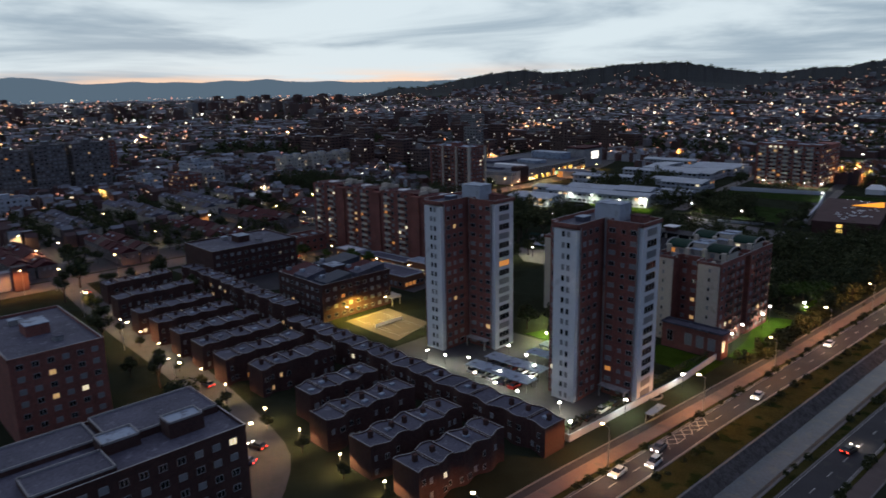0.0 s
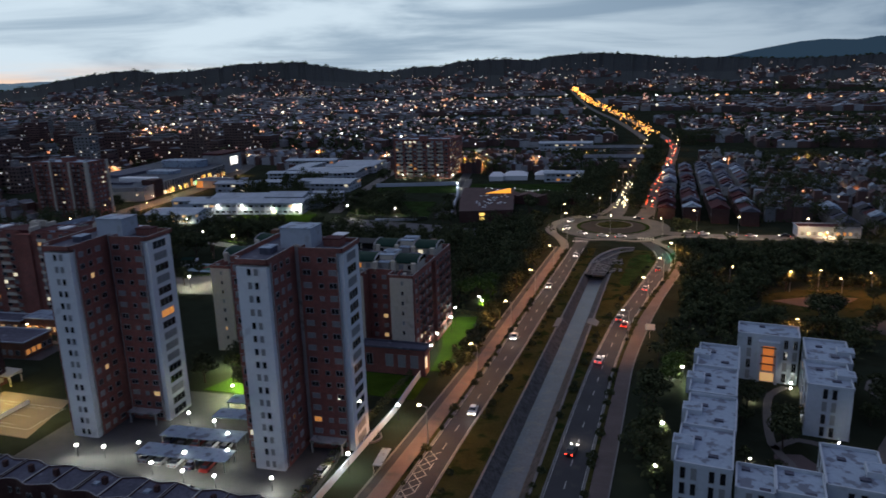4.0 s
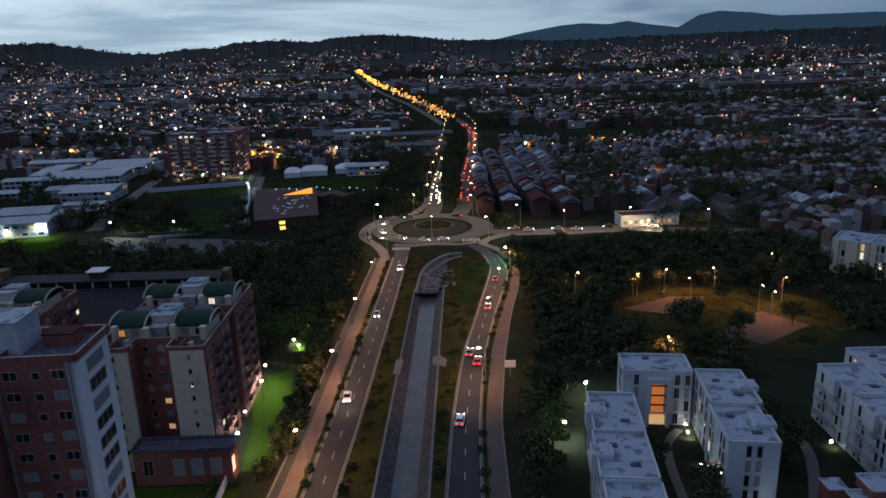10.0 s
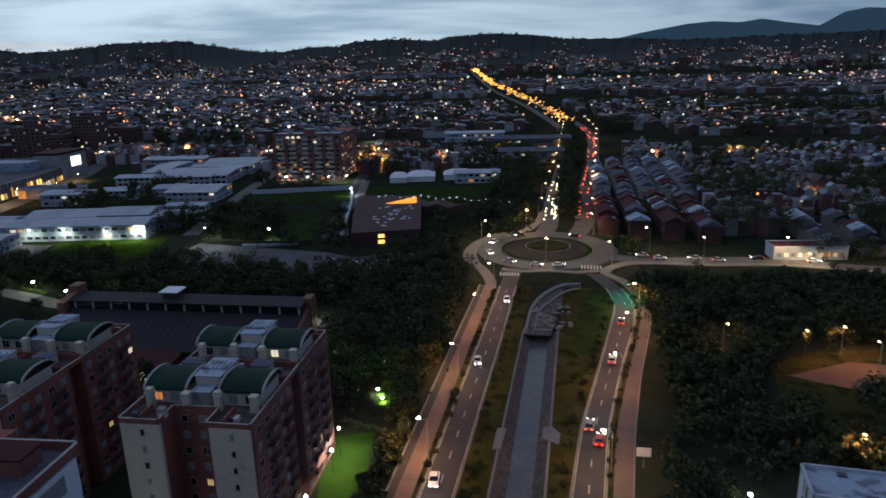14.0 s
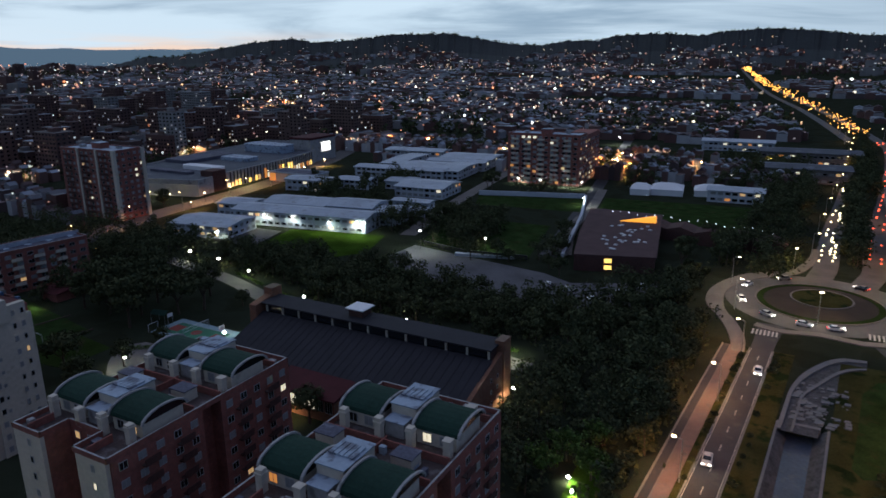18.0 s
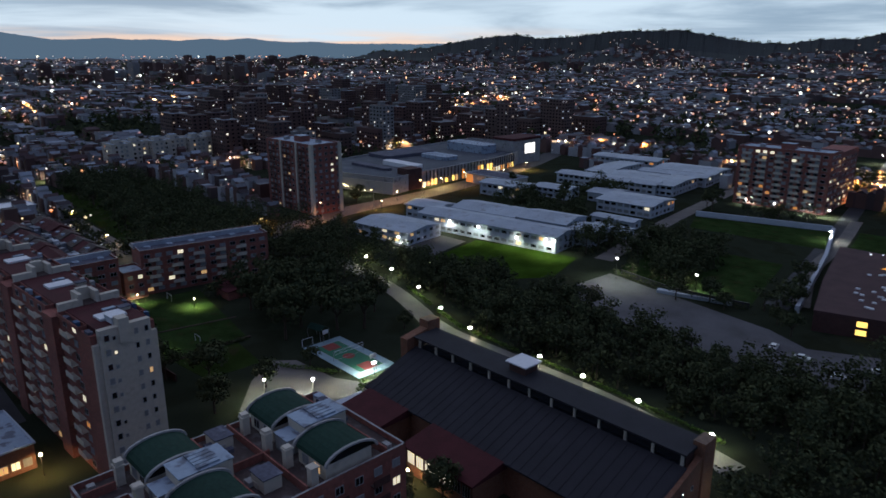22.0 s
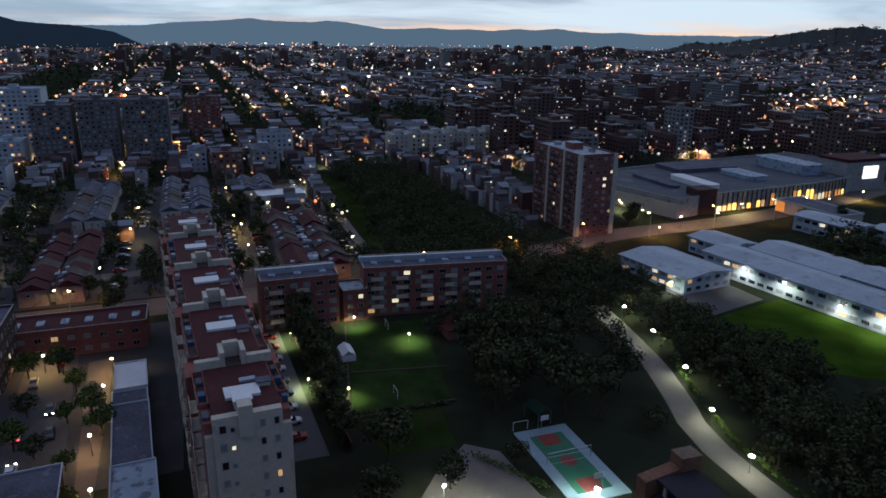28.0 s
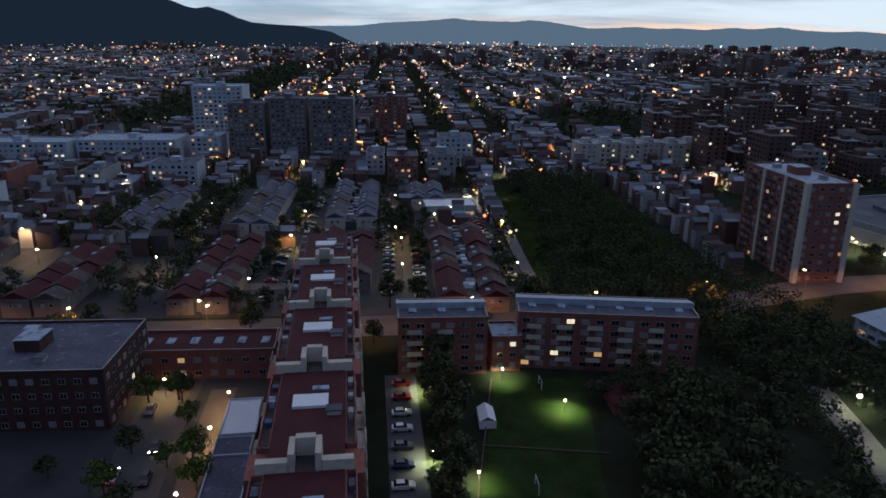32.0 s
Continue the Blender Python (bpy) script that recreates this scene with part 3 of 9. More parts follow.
ribbon(s, thin(outer, nn), [a.lerp(b, 0.28) for a, b in zip(thin(outer, nn), thin(inner, nn))], 0.5, 0, 0.7)
ribbon(s, [a.lerp(b, 0.84) for a, b in zip(thin(outer, nn), thin(inner, nn))], thin(inner, nn), 0.4, 0, 0.6)
s.box(-7.4, 224.6, -2.2, -2.2, 225.6, 0.1, 0)
tagged(part("canal_headwall", s, "kerb"), "curved concrete headwall at the end of the canal", "headwall", kind="structure")
right = spline([(-2.6, 221), (-2.5, 229), (-2.4, 236), (-1.2, 241), (2.5, 247), (5, 252), (7.5, 255)], 2)
nn = min(len(right), len(inner))
s = Shape()
ribbon(s, thin(inner, nn), thin(right, nn), 0.05, 0, 0.3)
n2 = min(len(outer), len(inner))
ribbon(s, thin(outer, n2), thin(inner, n2), 0.06, 0, 0.3)
tagged(part("canal_channel", s, "stone"), "dry rubble channel curving to the culvert", "channel", kind="structure")
s = Shape()
hr = random.Random(19)
for _ in range(90):
    x, y, e = hr.uniform(-8, 3), hr.uniform(226, 246), hr.uniform(0.25, 0.9)
    s.prism([(x - e, y - e * 0.6), (x + e * 0.8, y - e), (x + e, y + e * 0.7), (x - e * 0.7, y + e)], 0.0, [0.3 * e, 0.6 * e, 0.5 * e, 0.4 * e])
tagged(part("rubble", s, "kerb"), "broken pale rubble below the culvert", "rubble", kind="stuff")
# stone check and outfall partway along
s = Shape()
s.prism([(-13.6, 163), (-12, 163), (-11.4, 171), (-13.2, 171)], -0.2, 0.25, 0)
s.prism([(-4.0, 168), (-0.8, 166), (-0.4, 170), (-2.2, 173), (-4.0, 172)], -0.3, 0.25, 0)
tagged(part("canal_outfall", s, "kerb"), "pale concrete outfall slabs on the canal banks", "outfall", kind="structure")


def strip(name, left, right, mat, z, label, y0=None, y1=None, kind="structure", category="road"):
    s = Shape()
    ribbon(s, wave_line(left, 5, y0, y1), wave_line(right, 5, y0, y1), z, 0)
    return tagged(part(name, s, mat), label, category, kind=kind)


strip("road", ROAD_L0, ROAD_L1, "asphalt", 0.05, "two-lane asphalt carriageway west of the canal", -150, 282)
strip("road", ROAD_R0, ROAD_R1, "asphalt", 0.05, "two-lane asphalt carriageway east of the canal", -150, 277)
strip("pavement", WALK_L0, WALK_L1, "footway", 0.17, "wide pinkish paved footway beside a cycle path", -150, 262, category="pavement")
strip("cycle_path", WALK_L0, [(a[0] * 0.66 + b[0] * 0.34, a[1]) for a, b in zip(WALK_L0, WALK_L1)], "asphalt", 0.182, "dark asphalt cycle path beside the pinkish footway", -150, 262, category="cycle path")
strip("pavement", WALK_R0, WALK_R1, "paving", 0.17, "pinkish paved footway east of the canal", -150, 262, category="pavement")


def offset(table, d):
    return [(x + d, y) for x, y in table]


strip("verge", offset(WALK_L1, 0.05), offset(ROAD_L0, -0.3), "verge", 0.12, "planted strip between footway and road", -150, 262, category="verge")
strip("verge", offset(ROAD_L1, 0.3), offset(CANAL0, -0.6), "verge", 0.10, "dry grass verge between road and canal", -150, 262, category="verge")
strip("verge", offset(CANAL1, 0.6), offset(ROAD_R0, -0.3), "verge", 0.10, "dry grass verge between canal and road", -150, 262, category="verge")
strip("verge", offset(ROAD_R1, 0.3), offset(WALK_R0, -0.05), "verge", 0.12, "narrow planted strip beside the footway", -150, 262, category="verge")
for table, w in ((ROAD_L0, -0.3), (ROAD_L1, 0.3), (ROAD_R0, -0.3), (ROAD_R1, 0.3)):
    lo, hi = (offset(table, w), table) if w < 0 else (table, offset(table, w))
    strip("kerb", lo, hi, "kerb", 0.17, "concrete kerb along the carriageway", -150, 262, category="kerb")
strip("kerb", offset(WALK_L0, -0.4), WALK_L0, "kerb", 0.3, "low pale edging wall along the footway", -150, 262, category="kerb")
strip("kerb", WALK_R1, offset(WALK_R1, 0.3), "kerb", 0.2, "concrete edging of the footway", -150, 262, category="kerb")
# painted cycle lane line and joints across the footways
s = Shape()
mid = [((a[0] * 0.62 + b[0] * 0.38), a[1]) for a, b in zip(wave_line(WALK_L0, 5, -150, 262), wave_line(WALK_L1, 5, -150, 262))]
ribbon(s, [(x - 0.08, y) for x, y in mid], [(x + 0.08, y) for x, y in mid], 0.178, 0, 0.006)
for y in range(-140, 262, 3):
    for L, R in ((WALK_L0, WALK_L1), (WALK_R0, WALK_R1)):
        x0, x1 = xat(L, y), xat(R, y)
        s.box(x0 + 0.1, y, 0.165, x1 - 0.1, y + 0.06, 0.176)
tagged(part("paving_joints", s, "path"), "pale joint lines in the paving", "paving joint", kind="structure")
# lane markings
s = Shape()
for L, R in ((ROAD_L0, ROAD_L1), (ROAD_R0, ROAD_R1)):
    for y in np.arange(-145, 258, 8.0):
        y = float(y)
        xa, xb = (xat(L, y) + xat(R, y)) / 2, (xat(L, y + 2.6) + xat(R, y + 2.6)) / 2
        s.face([(xa - 0.08, y, 0.056), (xa + 0.08, y, 0.056), (xb + 0.08, y + 2.6, 0.056), (xb - 0.08, y + 2.6, 0.056)])
    for T, d in ((L, 0.22), (R, -0.22)):
        ln = wave_line(T, 6, -150, 262)
        ribbon(s, [(x + d - 0.06, y) for x, y in ln], [(x + d + 0.06, y) for x, y in ln], 0.056, 0, 0.004)
# yellow-free box hatch at the bus stop
for k in range(6):
    y = 68 + k * 3.0
    x0, x1 = xat(ROAD_L0, y) + 0.5, xat(ROAD_L0, y) + 3.0
    s.face([(x0, y, 0.056), (x0 + 0.2, y, 0.056), (x1 + 0.2, y + 3, 0.056), (x1, y + 3, 0.056)])
    s.face([(x1, y, 0.057), (x1 + 0.2, y, 0.057), (x0 + 0.2, y + 3, 0.057), (x0, y + 3, 0.057)])
# zebra crossings at the roundabout
for x0, x1, y0, y1 in ((-20.5, -13.5, 272.5, 276.5), (7.5, 15.0, 282, 286.5)):
    n = int((x1 - x0) / 0.95)
    for k in range(n):
        x = x0 + (x1 - x0) * k / n
        s.face([(x, y0, 0.072), (x + 0.5, y0, 0.072), (x + 0.5, y1, 0.072), (x, y1, 0.072)])
tagged(part("lane_markings", s, "paint"), "white lane dashes, edge lines and zebra crossings", "road marking", kind="structure")


def ring_slab(name, r0, r1, z, mat, label, category, centre=RC, sides=48, kind="structure"):
    s = Shape()
    o = [(centre[0] + r1 * math.cos(2 * math.pi * i / sides), centre[1] + r1 * math.sin(2 * math.pi * i / sides)) for i in range(sides)]
    if r0 <= 0:
        s.prism(o, z - 0.3, z)
    else:
        i_ = [(centre[0] + r0 * math.cos(2 * math.pi * i / sides), centre[1] + r0 * math.sin(2 * math.pi * i / sides)) for i in range(sides)]
        ribbon(s, i_ + i_[:1], o + o[:1], z, 0)
    return tagged(part(name, s, mat), label, category, kind=kind)


ring_slab("roundabout_road", 0, 26.8, 0.06, "asphalt_worn", "circular asphalt carriageway of the roundabout", "road")
ring_slab("roundabout_kerb", 17.6, 18.0, 0.26, "path", "kerb ring round the central island", "kerb")
ring_slab("roundabout_island", 0, 17.6, 0.22, "humus", "planted central island of dark soil", "island")
ring_slab("roundabout_grass", 15.6, 17.4, 0.27, "grass", "ring of low planting on the island", "island")
ring_slab("roundabout_disc", 0, 8.4, 0.30, "verge", "grassy disc in the middle of the island", "island", centre=(-4.5, 311))
ring_slab("roundabout_edging", 8.4, 8.9, 0.34, "path", "pale edging ring round the grassy disc", "island", centre=(-4.5, 311))
s = Shape()
sw = spline([(-23.7, 258), (-25.5, 268), (-30, 281), (-35, 291), (-36.5, 303), (-34, 316), (-27, 329), (-16, 338), (-11, 352), (-9, 372)], 3)
sw2 = spline([(-20.5, 258), (-21.5, 268), (-25, 279), (-29.5, 289), (-31.5, 303), (-29.5, 314), (-23, 325), (-13, 334), (-8.2, 350), (-6.5, 372)], 3)
k = min(len(sw), len(sw2))
ribbon(s, [sw[int(i * (len(sw) - 1) / (k - 1))] for i in range(k)], [sw2[int(i * (len(sw2) - 1) / (k - 1))] for i in range(k)], 0.2)
so = spline([(-20, 281.5), (-14, 279), (-4, 281), (6, 279.5), (13, 282)], 3)
si = spline([(-20.5, 278.5), (-14, 276.3), (-4, 278), (6, 276.5), (14, 279)], 3)
ribbon(s, so, si, 0.2)
sr = spline([(26.6, 246), (23, 268), (17, 278), (24, 287), (33, 289), (50, 288), (80, 289), (120, 279)], 3)
sr2 = spline([(23.5, 246), (20, 266), (13.5, 279), (22, 291), (33, 292), (50, 291), (80, 292), (120, 282)], 3)
k = min(len(sr), len(sr2))
ribbon(s, [sr2[int(i * (len(sr2) - 1) / (k - 1))] for i in range(k)], [sr[int(i * (len(sr) - 1) / (k - 1))] for i in range(k)], 0.2)
tagged(part("pavement", s, "path"), "pale footway curving round the roundabout", "pavement", kind="structure")


def flat_road(pts, width, mat, label, z=0.04, step=6.0, name="road", category="road"):
    """Road, path or track along a smooth line."""
    line = spline(pts, step)
    s, L, R = Shape(), [], []
    for i, p in enumerate(line):
        d = (line[min(i + 1, len(line) - 1)] - line[max(i - 1, 0)]).normalized()
        n = Vector((-d.y, d.x)) * width / 2
        L.append(p + n)
        R.append(p - n)
    ribbon(s, L, R, z, 0, 0.25)
    return tagged(part(name, s, mat), label, category, kind="structure")


AVE_L = [(-7, 325), (-4.5, 345), (-3, 404), (2, 496), (9, 688), (0, 764), (-45, 1038), (-134, 1510), (-317, 2754)]
AVE_R = [(6, 325), (10.5, 345), (12.5, 403), (20, 495), (29, 660), (22, 764), (-25, 1040), (-112, 1512)]
flat_road(AVE_L, 8, "asphalt_worn", "long avenue running north from the roundabout", 0.052, 14)
flat_road(AVE_R, 8, "asphalt_worn", "second carriageway of the avenue beyond the trees", 0.048, 14)
flat_road([(14, 300), (30, 294), (48, 295), (75, 296), (112, 287), (180, 276), (320, 250)], 8, "asphalt_worn", "side road leaving the roundabout eastwards")
flat_road([(-60, -14), (-78, 4), (-95, 10), (-140, 15), (-200, 17), (-300, 24), (-420, 33), (-620, 45)], 10, "asphalt_worn", "street west of the terraced houses", 0.045)
flat_road([(-263, -140), (-262, 40), (-262, 100), (-264, 160), (-268, 215), (-280, 262), (-290, 300), (-296, 370), (-320, 470), (-380, 620)], 14, "asphalt_worn", "lamp-lit cross street of worn asphalt", 0.055)
field_strip = [(-229, 112.8), (-181, 115.8), (-150, 117.5), (-150, 119.6), (-181, 119.4), (-230, 118.4)]
flat_road([(-254, 104), (-215, 105.5), (-180, 108.5), (-150, 111.5)], 11, "asphalt_worn", "access street with parked cars", 0.04)
flat_road([(-160, 320), (-172, 380), (-182, 450), (-196, 560), (-215, 700)], 7, "path", "lane between the schools", 0.04)
flat_road([(-96, 316), (-110, 400), (-126, 490), (-146, 600), (-175, 760)], 7, "asphalt", "street beside the apartment slab", 0.045)
flat_road([(-91, 322), (-100, 352), (-104.5, 378), (-107, 405), (-115.7, 453)], 5, "path", "pale lamp-lit walkway beside the red school", 0.07, 6, "path", "path")
flat_road([(-66, 224), (-100, 230), (-150, 231), (-166, 235.5), (-182, 241), (-200, 245), (-224, 249)], 6, "path", "lamp-lit lane behind the hall", 0.05)
flat_road([(-440, 200), (-360, 199), (-300, 198), (-272, 202)], 4, "path", "lamp-lit path along the park strip", 0.06, 8, "path", "path")
flat_road([(-300, 26), (-296, 120), (-310, 128)], 6, "path", "narrow lane", 0.03)

# ---- open areas ----


def field(name, ring, mat, label, category, z=0.03):
    s = Shape()
    area = sum(ring[i][0] * ring[(i + 1) % len(ring)][1] - ring[(i + 1) % len(ring)][0] * ring[i][1] for i in range(len(ring)))
    s.prism(ring if area > 0 else ring[::-1], z - 0.25, z)
    return tagged(part(name, s, mat), label, category, kind="structure")


field("parking_ground", [(-112, 60), (-44, 58), (-44, 69), (-46, 100), (-70, 100), (-112, 98)], "asphalt_worn", "concrete forecourt and car park round the towers", "car park", 0.04)
field("lawn", [(-48, 164), (-38, 167), (-35.5, 150), (-34.5, 124), (-39.8, 124), (-41.5, 140)], "lawn", "bright mown lawn beside the flats", "lawn", 0.06)
field("lawn", [(-41, 178), (-35, 178), (-36, 194), (-42, 194)], "lawn", "floodlit patch of lawn under trees", "lawn", 0.06)
field("lawn", [(-58, 107), (-38.5, 107), (-38.5, 119.6), (-58, 119.6)], "lawn", "small lawn with a curved path", "lawn", 0.05)
field("lawn", [(-168, 315), (-211, 305.5), (-205, 277), (-197, 266), (-176, 268), (-160, 290)], "lawn", "school lawn lit by wall lamps", "lawn", 0.05)
field("lawn", [(-230, 176), (-231, 197), (-183, 189), (-183, 167)], "turf", "grass football pitch", "lawn", 0.05)
field("lawn", [(-186, 168), (-186, 186), (-168, 184), (-168, 170)], "grass", "grass beside the football pitch", "lawn", 0.045)
field("schoolyard", [(-238.5, 277.5), (-236.5, 300), (-212.5, 301), (-206.5, 277)], "asphalt_worn", "dark school yard", "yard", 0.05)
field("parking_ground", [(-150, 290), (-149, 308), (-124, 303), (-90, 297), (-78, 291), (-47, 306), (-45, 300), (-49, 287), (-57, 276), (-68, 269), (-92, 270), (-120, 272), (-141, 279)], "gravel", "grey gravel parking ground", "car park", 0.06)
field("lawn", [(-147, 309), (-164, 359), (-112, 362), (-101, 308)], "turf", "school playground lawn", "lawn", 0.05)
field("lawn", [(-162, 388), (-170, 409), (-117, 424), (-108, 394)], "turf", "enclosed school playing field", "lawn", 0.05)
field("lawn", [(-100, 388), (-108, 432), (-30, 440), (-26, 380)], "turf", "wide field behind the low red building", "lawn", 0.045)
field("lawn", [(-92, 100), (-70, 101), (-68, 120), (-84, 121)], "lawn", "lamp-lit garden lawn between the towers", "lawn", 0.055)
field("tennis_ground", [(-141.5, 69.5), (-115.5, 69.5), (-120.5, 87.2), (-141.8, 87.6)], "clay", "lamp-lit clay tennis court", "court", 0.06)
field("plaza", [(-149.5, 168.5), (-160, 177), (-167.5, 185.5), (-163, 191), (-148.5, 192.2), (-140.5, 196.6), (-128, 187), (-133, 171)], "path", "pale paved plaza under lamps", "plaza", 0.05)
field("park_ground", [(46, 182), (50, 208), (62, 216), (88, 221), (114, 204), (112, 186), (94, 170), (72, 172)], "verge", "worn dry grass of the lamp-lit park", "park", 0.035)
field("sports_ground", [(52, 202), (68.5, 211), (79, 210), (68, 194.5)], "soil", "sandy playground under orange lamps", "playground", 0.05)
field("sports_ground", [(72, 180.5), (90, 197), (98.5, 185.5), (81, 173.5)], "soil", "earth sports court under orange lamps", "court", 0.05)
field("parking_ground", [(-234, 151), (-234, 158), (-172, 160), (-172, 153)], "gravel", "row of residents' parking bays", "car park", 0.05)
field("street_ground", [(-250, 58), (-250, 134), (-214, 134), (-176, 134), (-172, 100), (-200, 60)], "asphalt", "paved forecourt street with trees", "street", 0.03)
field("plaza", [(56, 60), (56, 97), (60, 101.5), (82, 101), (96, 96), (96, 56)], "paving", "dark red-brown paved forecourt with parked cars", "forecourt", 0.03)
flat_road([(46, 134), (42, 129), (40, 119), (39.2, 105), (41.5, 98), (43, 90)], 1.7, "path", "winding garden path in the courtyard", 0.05, 3, "path", "path")
flat_road([(39.2, 103), (44, 108), (50, 106), (56, 101), (60, 98)], 1.7, "path", "garden path past the lodge", 0.05, 3, "path", "path")
flat_road([(67.7, 144), (64.4, 137), (67.8, 127.5), (64, 116), (60, 108), (58, 101)], 2.0, "path", "garden path between the white blocks", 0.05, 3, "path", "path")
field("plaza", [(38, 92), (46, 91), (47.5, 97), (44, 102), (39, 101)], "paving", "small paved court with round planting beds", "courtyard", 0.04)
field("verge", [(3.2, 212), (5.0, 209), (9.2, 211), (13.4, 228), (15.2, 245), (13.6, 256), (8.6, 254), (5.4, 246), (4.4, 228)], "turf", "green grass beside the canal head", "verge", 0.125)
field("pavement", field_strip, "paving", "lamp-lit paved strip beside the access street", "pavement", 0.06)
field("street_ground", [(-440, -6), (-271, -6), (-271, 196), (-440, 194)], "asphalt", "lamp-lit asphalt streets and parking between the terraces", "street", 0.02)
field("lawn", [(-300, 200), (-440, 206), (-440, 262), (-310, 256)], "grass", "long wooded park strip", "park", 0.04)


# ---- tall flats ----
def spots(length, pitch, w, h, mu=1, start=None):
    n = max(1, int(length / pitch))
    m = (length - (n - 1) * pitch) / 2 if start is None else start
    return [(m + i * pitch, w, h, mu) for i in range(n)]


def roof_plant(parent, cx, cy, z, w, d, h, mat="white", deck="membrane", label=""):
    s = Shape()
    s.box(cx - w / 2, cy - d / 2, z, cx + w / 2, cy + d / 2, z + h, 0, 1)
    s.box(cx - w / 2 - 0.15, cy - d / 2 - 0.15, z + h, cx + w / 2 + 0.15, cy + d / 2 + 0.15, z + h + 0.15, 1)
    return part("roof_plant_room", s, [mat, deck], parent, label)


def tower(x, y, turn, label):
    t = thing("apartment_tower", x, y, 0, turn, label, "tower", "apartment towers")
    H, F, st = 42.2, 16, 2.62
    s = Shape()
    s.prism([(0, 1.3), (6.7, 1.3), (6.7, 11.6), (8.2, 11.6), (8.2, 9.8), (16.2, 9.8), (16.2, 19.1), (9, 19.1), (9, 22), (-1.9, 22), (-1.9, 1.9), (0, 1.9)], 0, H)
    part("wall", s, "brick", t, "dark red brick walls")
    s = Shape()
    s.box(0.3, 0, 0, 6.5, 1.3, H - 0.6)
    part("end_panel", s, "panel_white", t, "white rendered end panel")
    s = Shape()
    s.box(16.2, 10.2, 0, 17.4, 18.2, H - 0.2)
    part("end_panel", s, "panel_white", t, "white rendered end panel")
    for ring, z in (([(0, 0), (6.7, 0), (6.7, 11.6), (6.7, 22), (-1.9, 22), (-1.9, 1.9), (0, 1.9)], H), ([(8.2, 9.8), (17.4, 9.8), (17.4, 19.1), (8.2, 19.1)], H)):
        s = Shape()
        parapet_roof(s, ring, z + 0.02, 0.3, 0.9, 0, 1, 2)
        part("roof", s, ["brick", "membrane_dark", "concrete"], t)
    s = Shape()
    s.box(6.75, 11.2, 0, 8.15, 11.65, H + 1.0)
    part("service_shaft", s, "concrete", t, "pale recessed service shaft")
    roof_plant(t, 6.6, 15.0, H, 6.6, 5.2, 4.0)
    roof_plant(t, 2.6, 8.5, H, 2.4, 2.8, 1.2, "membrane_dark")
    roof_plant(t, 13.2, 16.0, H, 3.6, 2.6, 1.5, "brick", "tile_red")
    s = Shape()
    for z in np.arange(st, H, st):
        s.box(-1.95, 1.85, z - 0.12, 0, 22, z, 0)
    part("floor_bands", s, "concrete", t)
    s = Shape()
    s.tube((16.25, 9.75, 0.4), (16.25, 9.75, H), 0.16, 0.16)
    s.tube((6.75, 1.25, 0.4), (6.75, 1.25, H), 0.14, 0.14)
    part("drain_pipe", s, "concrete", t)
    windows(t, (0.3, 0), (6.5, 0), 0, F, st, [(2.6, 0.8, 1.35, 0), (4.0, 0.8, 1.35, 0)], 0.03, 0.7)
    windows(t, (-1.9, 1.9), (0, 1.9), 0, F, st, [(1.0, 1.1, 1.2, 0)], 0.06)
    windows(t, (6.7, 1.3), (6.7, 11.6), 0, F, st, [(1.6, 1.3, 1.2, 1), (4.0, 1.1, 1.2, 0), (6.6, 1.5, 1.2, 1)], 0.04)
    windows(t, (8.2, 9.8), (16.2, 9.8), 0, F, st, [(1.5, 1.7, 1.15, 1), (4.4, 1.0, 1.0, 0), (6.9, 1.6, 1.2, 1)], 0.05)
    windows(t, (17.4, 10.2), (17.4, 18.2), 0, F, st, [(3.9, 4.4, 1.7, 2)], 0.04, 0.55)
    # stair landing entrance
    s = Shape()
    s.box(8.4, 7.4, 2.6, 15.8, 9.8, 2.85)
    for px in (8.8, 15.4):
        s.box(px - 0.15, 7.6, 0, px + 0.15, 7.9, 2.6)
    part("entrance_canopy", s, "concrete", t)
    return t


tower(-59.5, 71.3, 2.5, "tall red-brick apartment tower with white end panels")
tower(-106.2, 73.3, 2.5, "tall red-brick apartment tower with white end panels")


def barrel(parent, x0, x1, y0, y1, z, rise, mat="green_roof"):
    """Arched roof, its axis along x, with a pale rim at both ends."""
    s, n = Shape(), 10
    yc, r = (y0 + y1) / 2, (y1 - y0) / 2
    arc = [(yc - r * math.cos(math.pi * i / n), z + rise * math.sin(math.pi * i / n)) for i in range(n + 1)]
    for a, b in zip(arc, arc[1:]):
        s.face([(x0, a[0], a[1]), (x0, b[0], b[1]), (x1, b[0], b[1]), (x1, a[0], a[1])][::-1])
    ob = part("arched_roof", s, mat, parent, "green arched roof")
    for x, d in ((x0, -0.35), (x1, 0.35)):
        s = Shape()
        for a, b in zip(arc, arc[1:]):
            k = 1.07
            ao, bo = (yc + (a[0] - yc) * k, z + (a[1] - z) * k + 0.12), (yc + (b[0] - yc) * k, z + (b[1] - z) * k + 0.12)
            s.face([(x, a[0], a[1]), (x, b[0], b[1]), (x, *bo), (x, *ao)])
            s.face([(x + d, a[0], a[1]), (x + d, b[0], b[1]), (x + d, *bo), (x + d, *ao)][::-1])
            s.face([(x, *ao), (x, *bo), (x + d, *bo), (x + d, *ao)])
        part("arch_rim", s, "concrete", ob, "pale arched rim")
    for x in (x0 + 0.25, x1 - 0.25):
        s = Shape()
        s.face([(x, a[0], a[1]) for a in arc])
        part("gable_glazing", s, "glass", ob)
    return ob


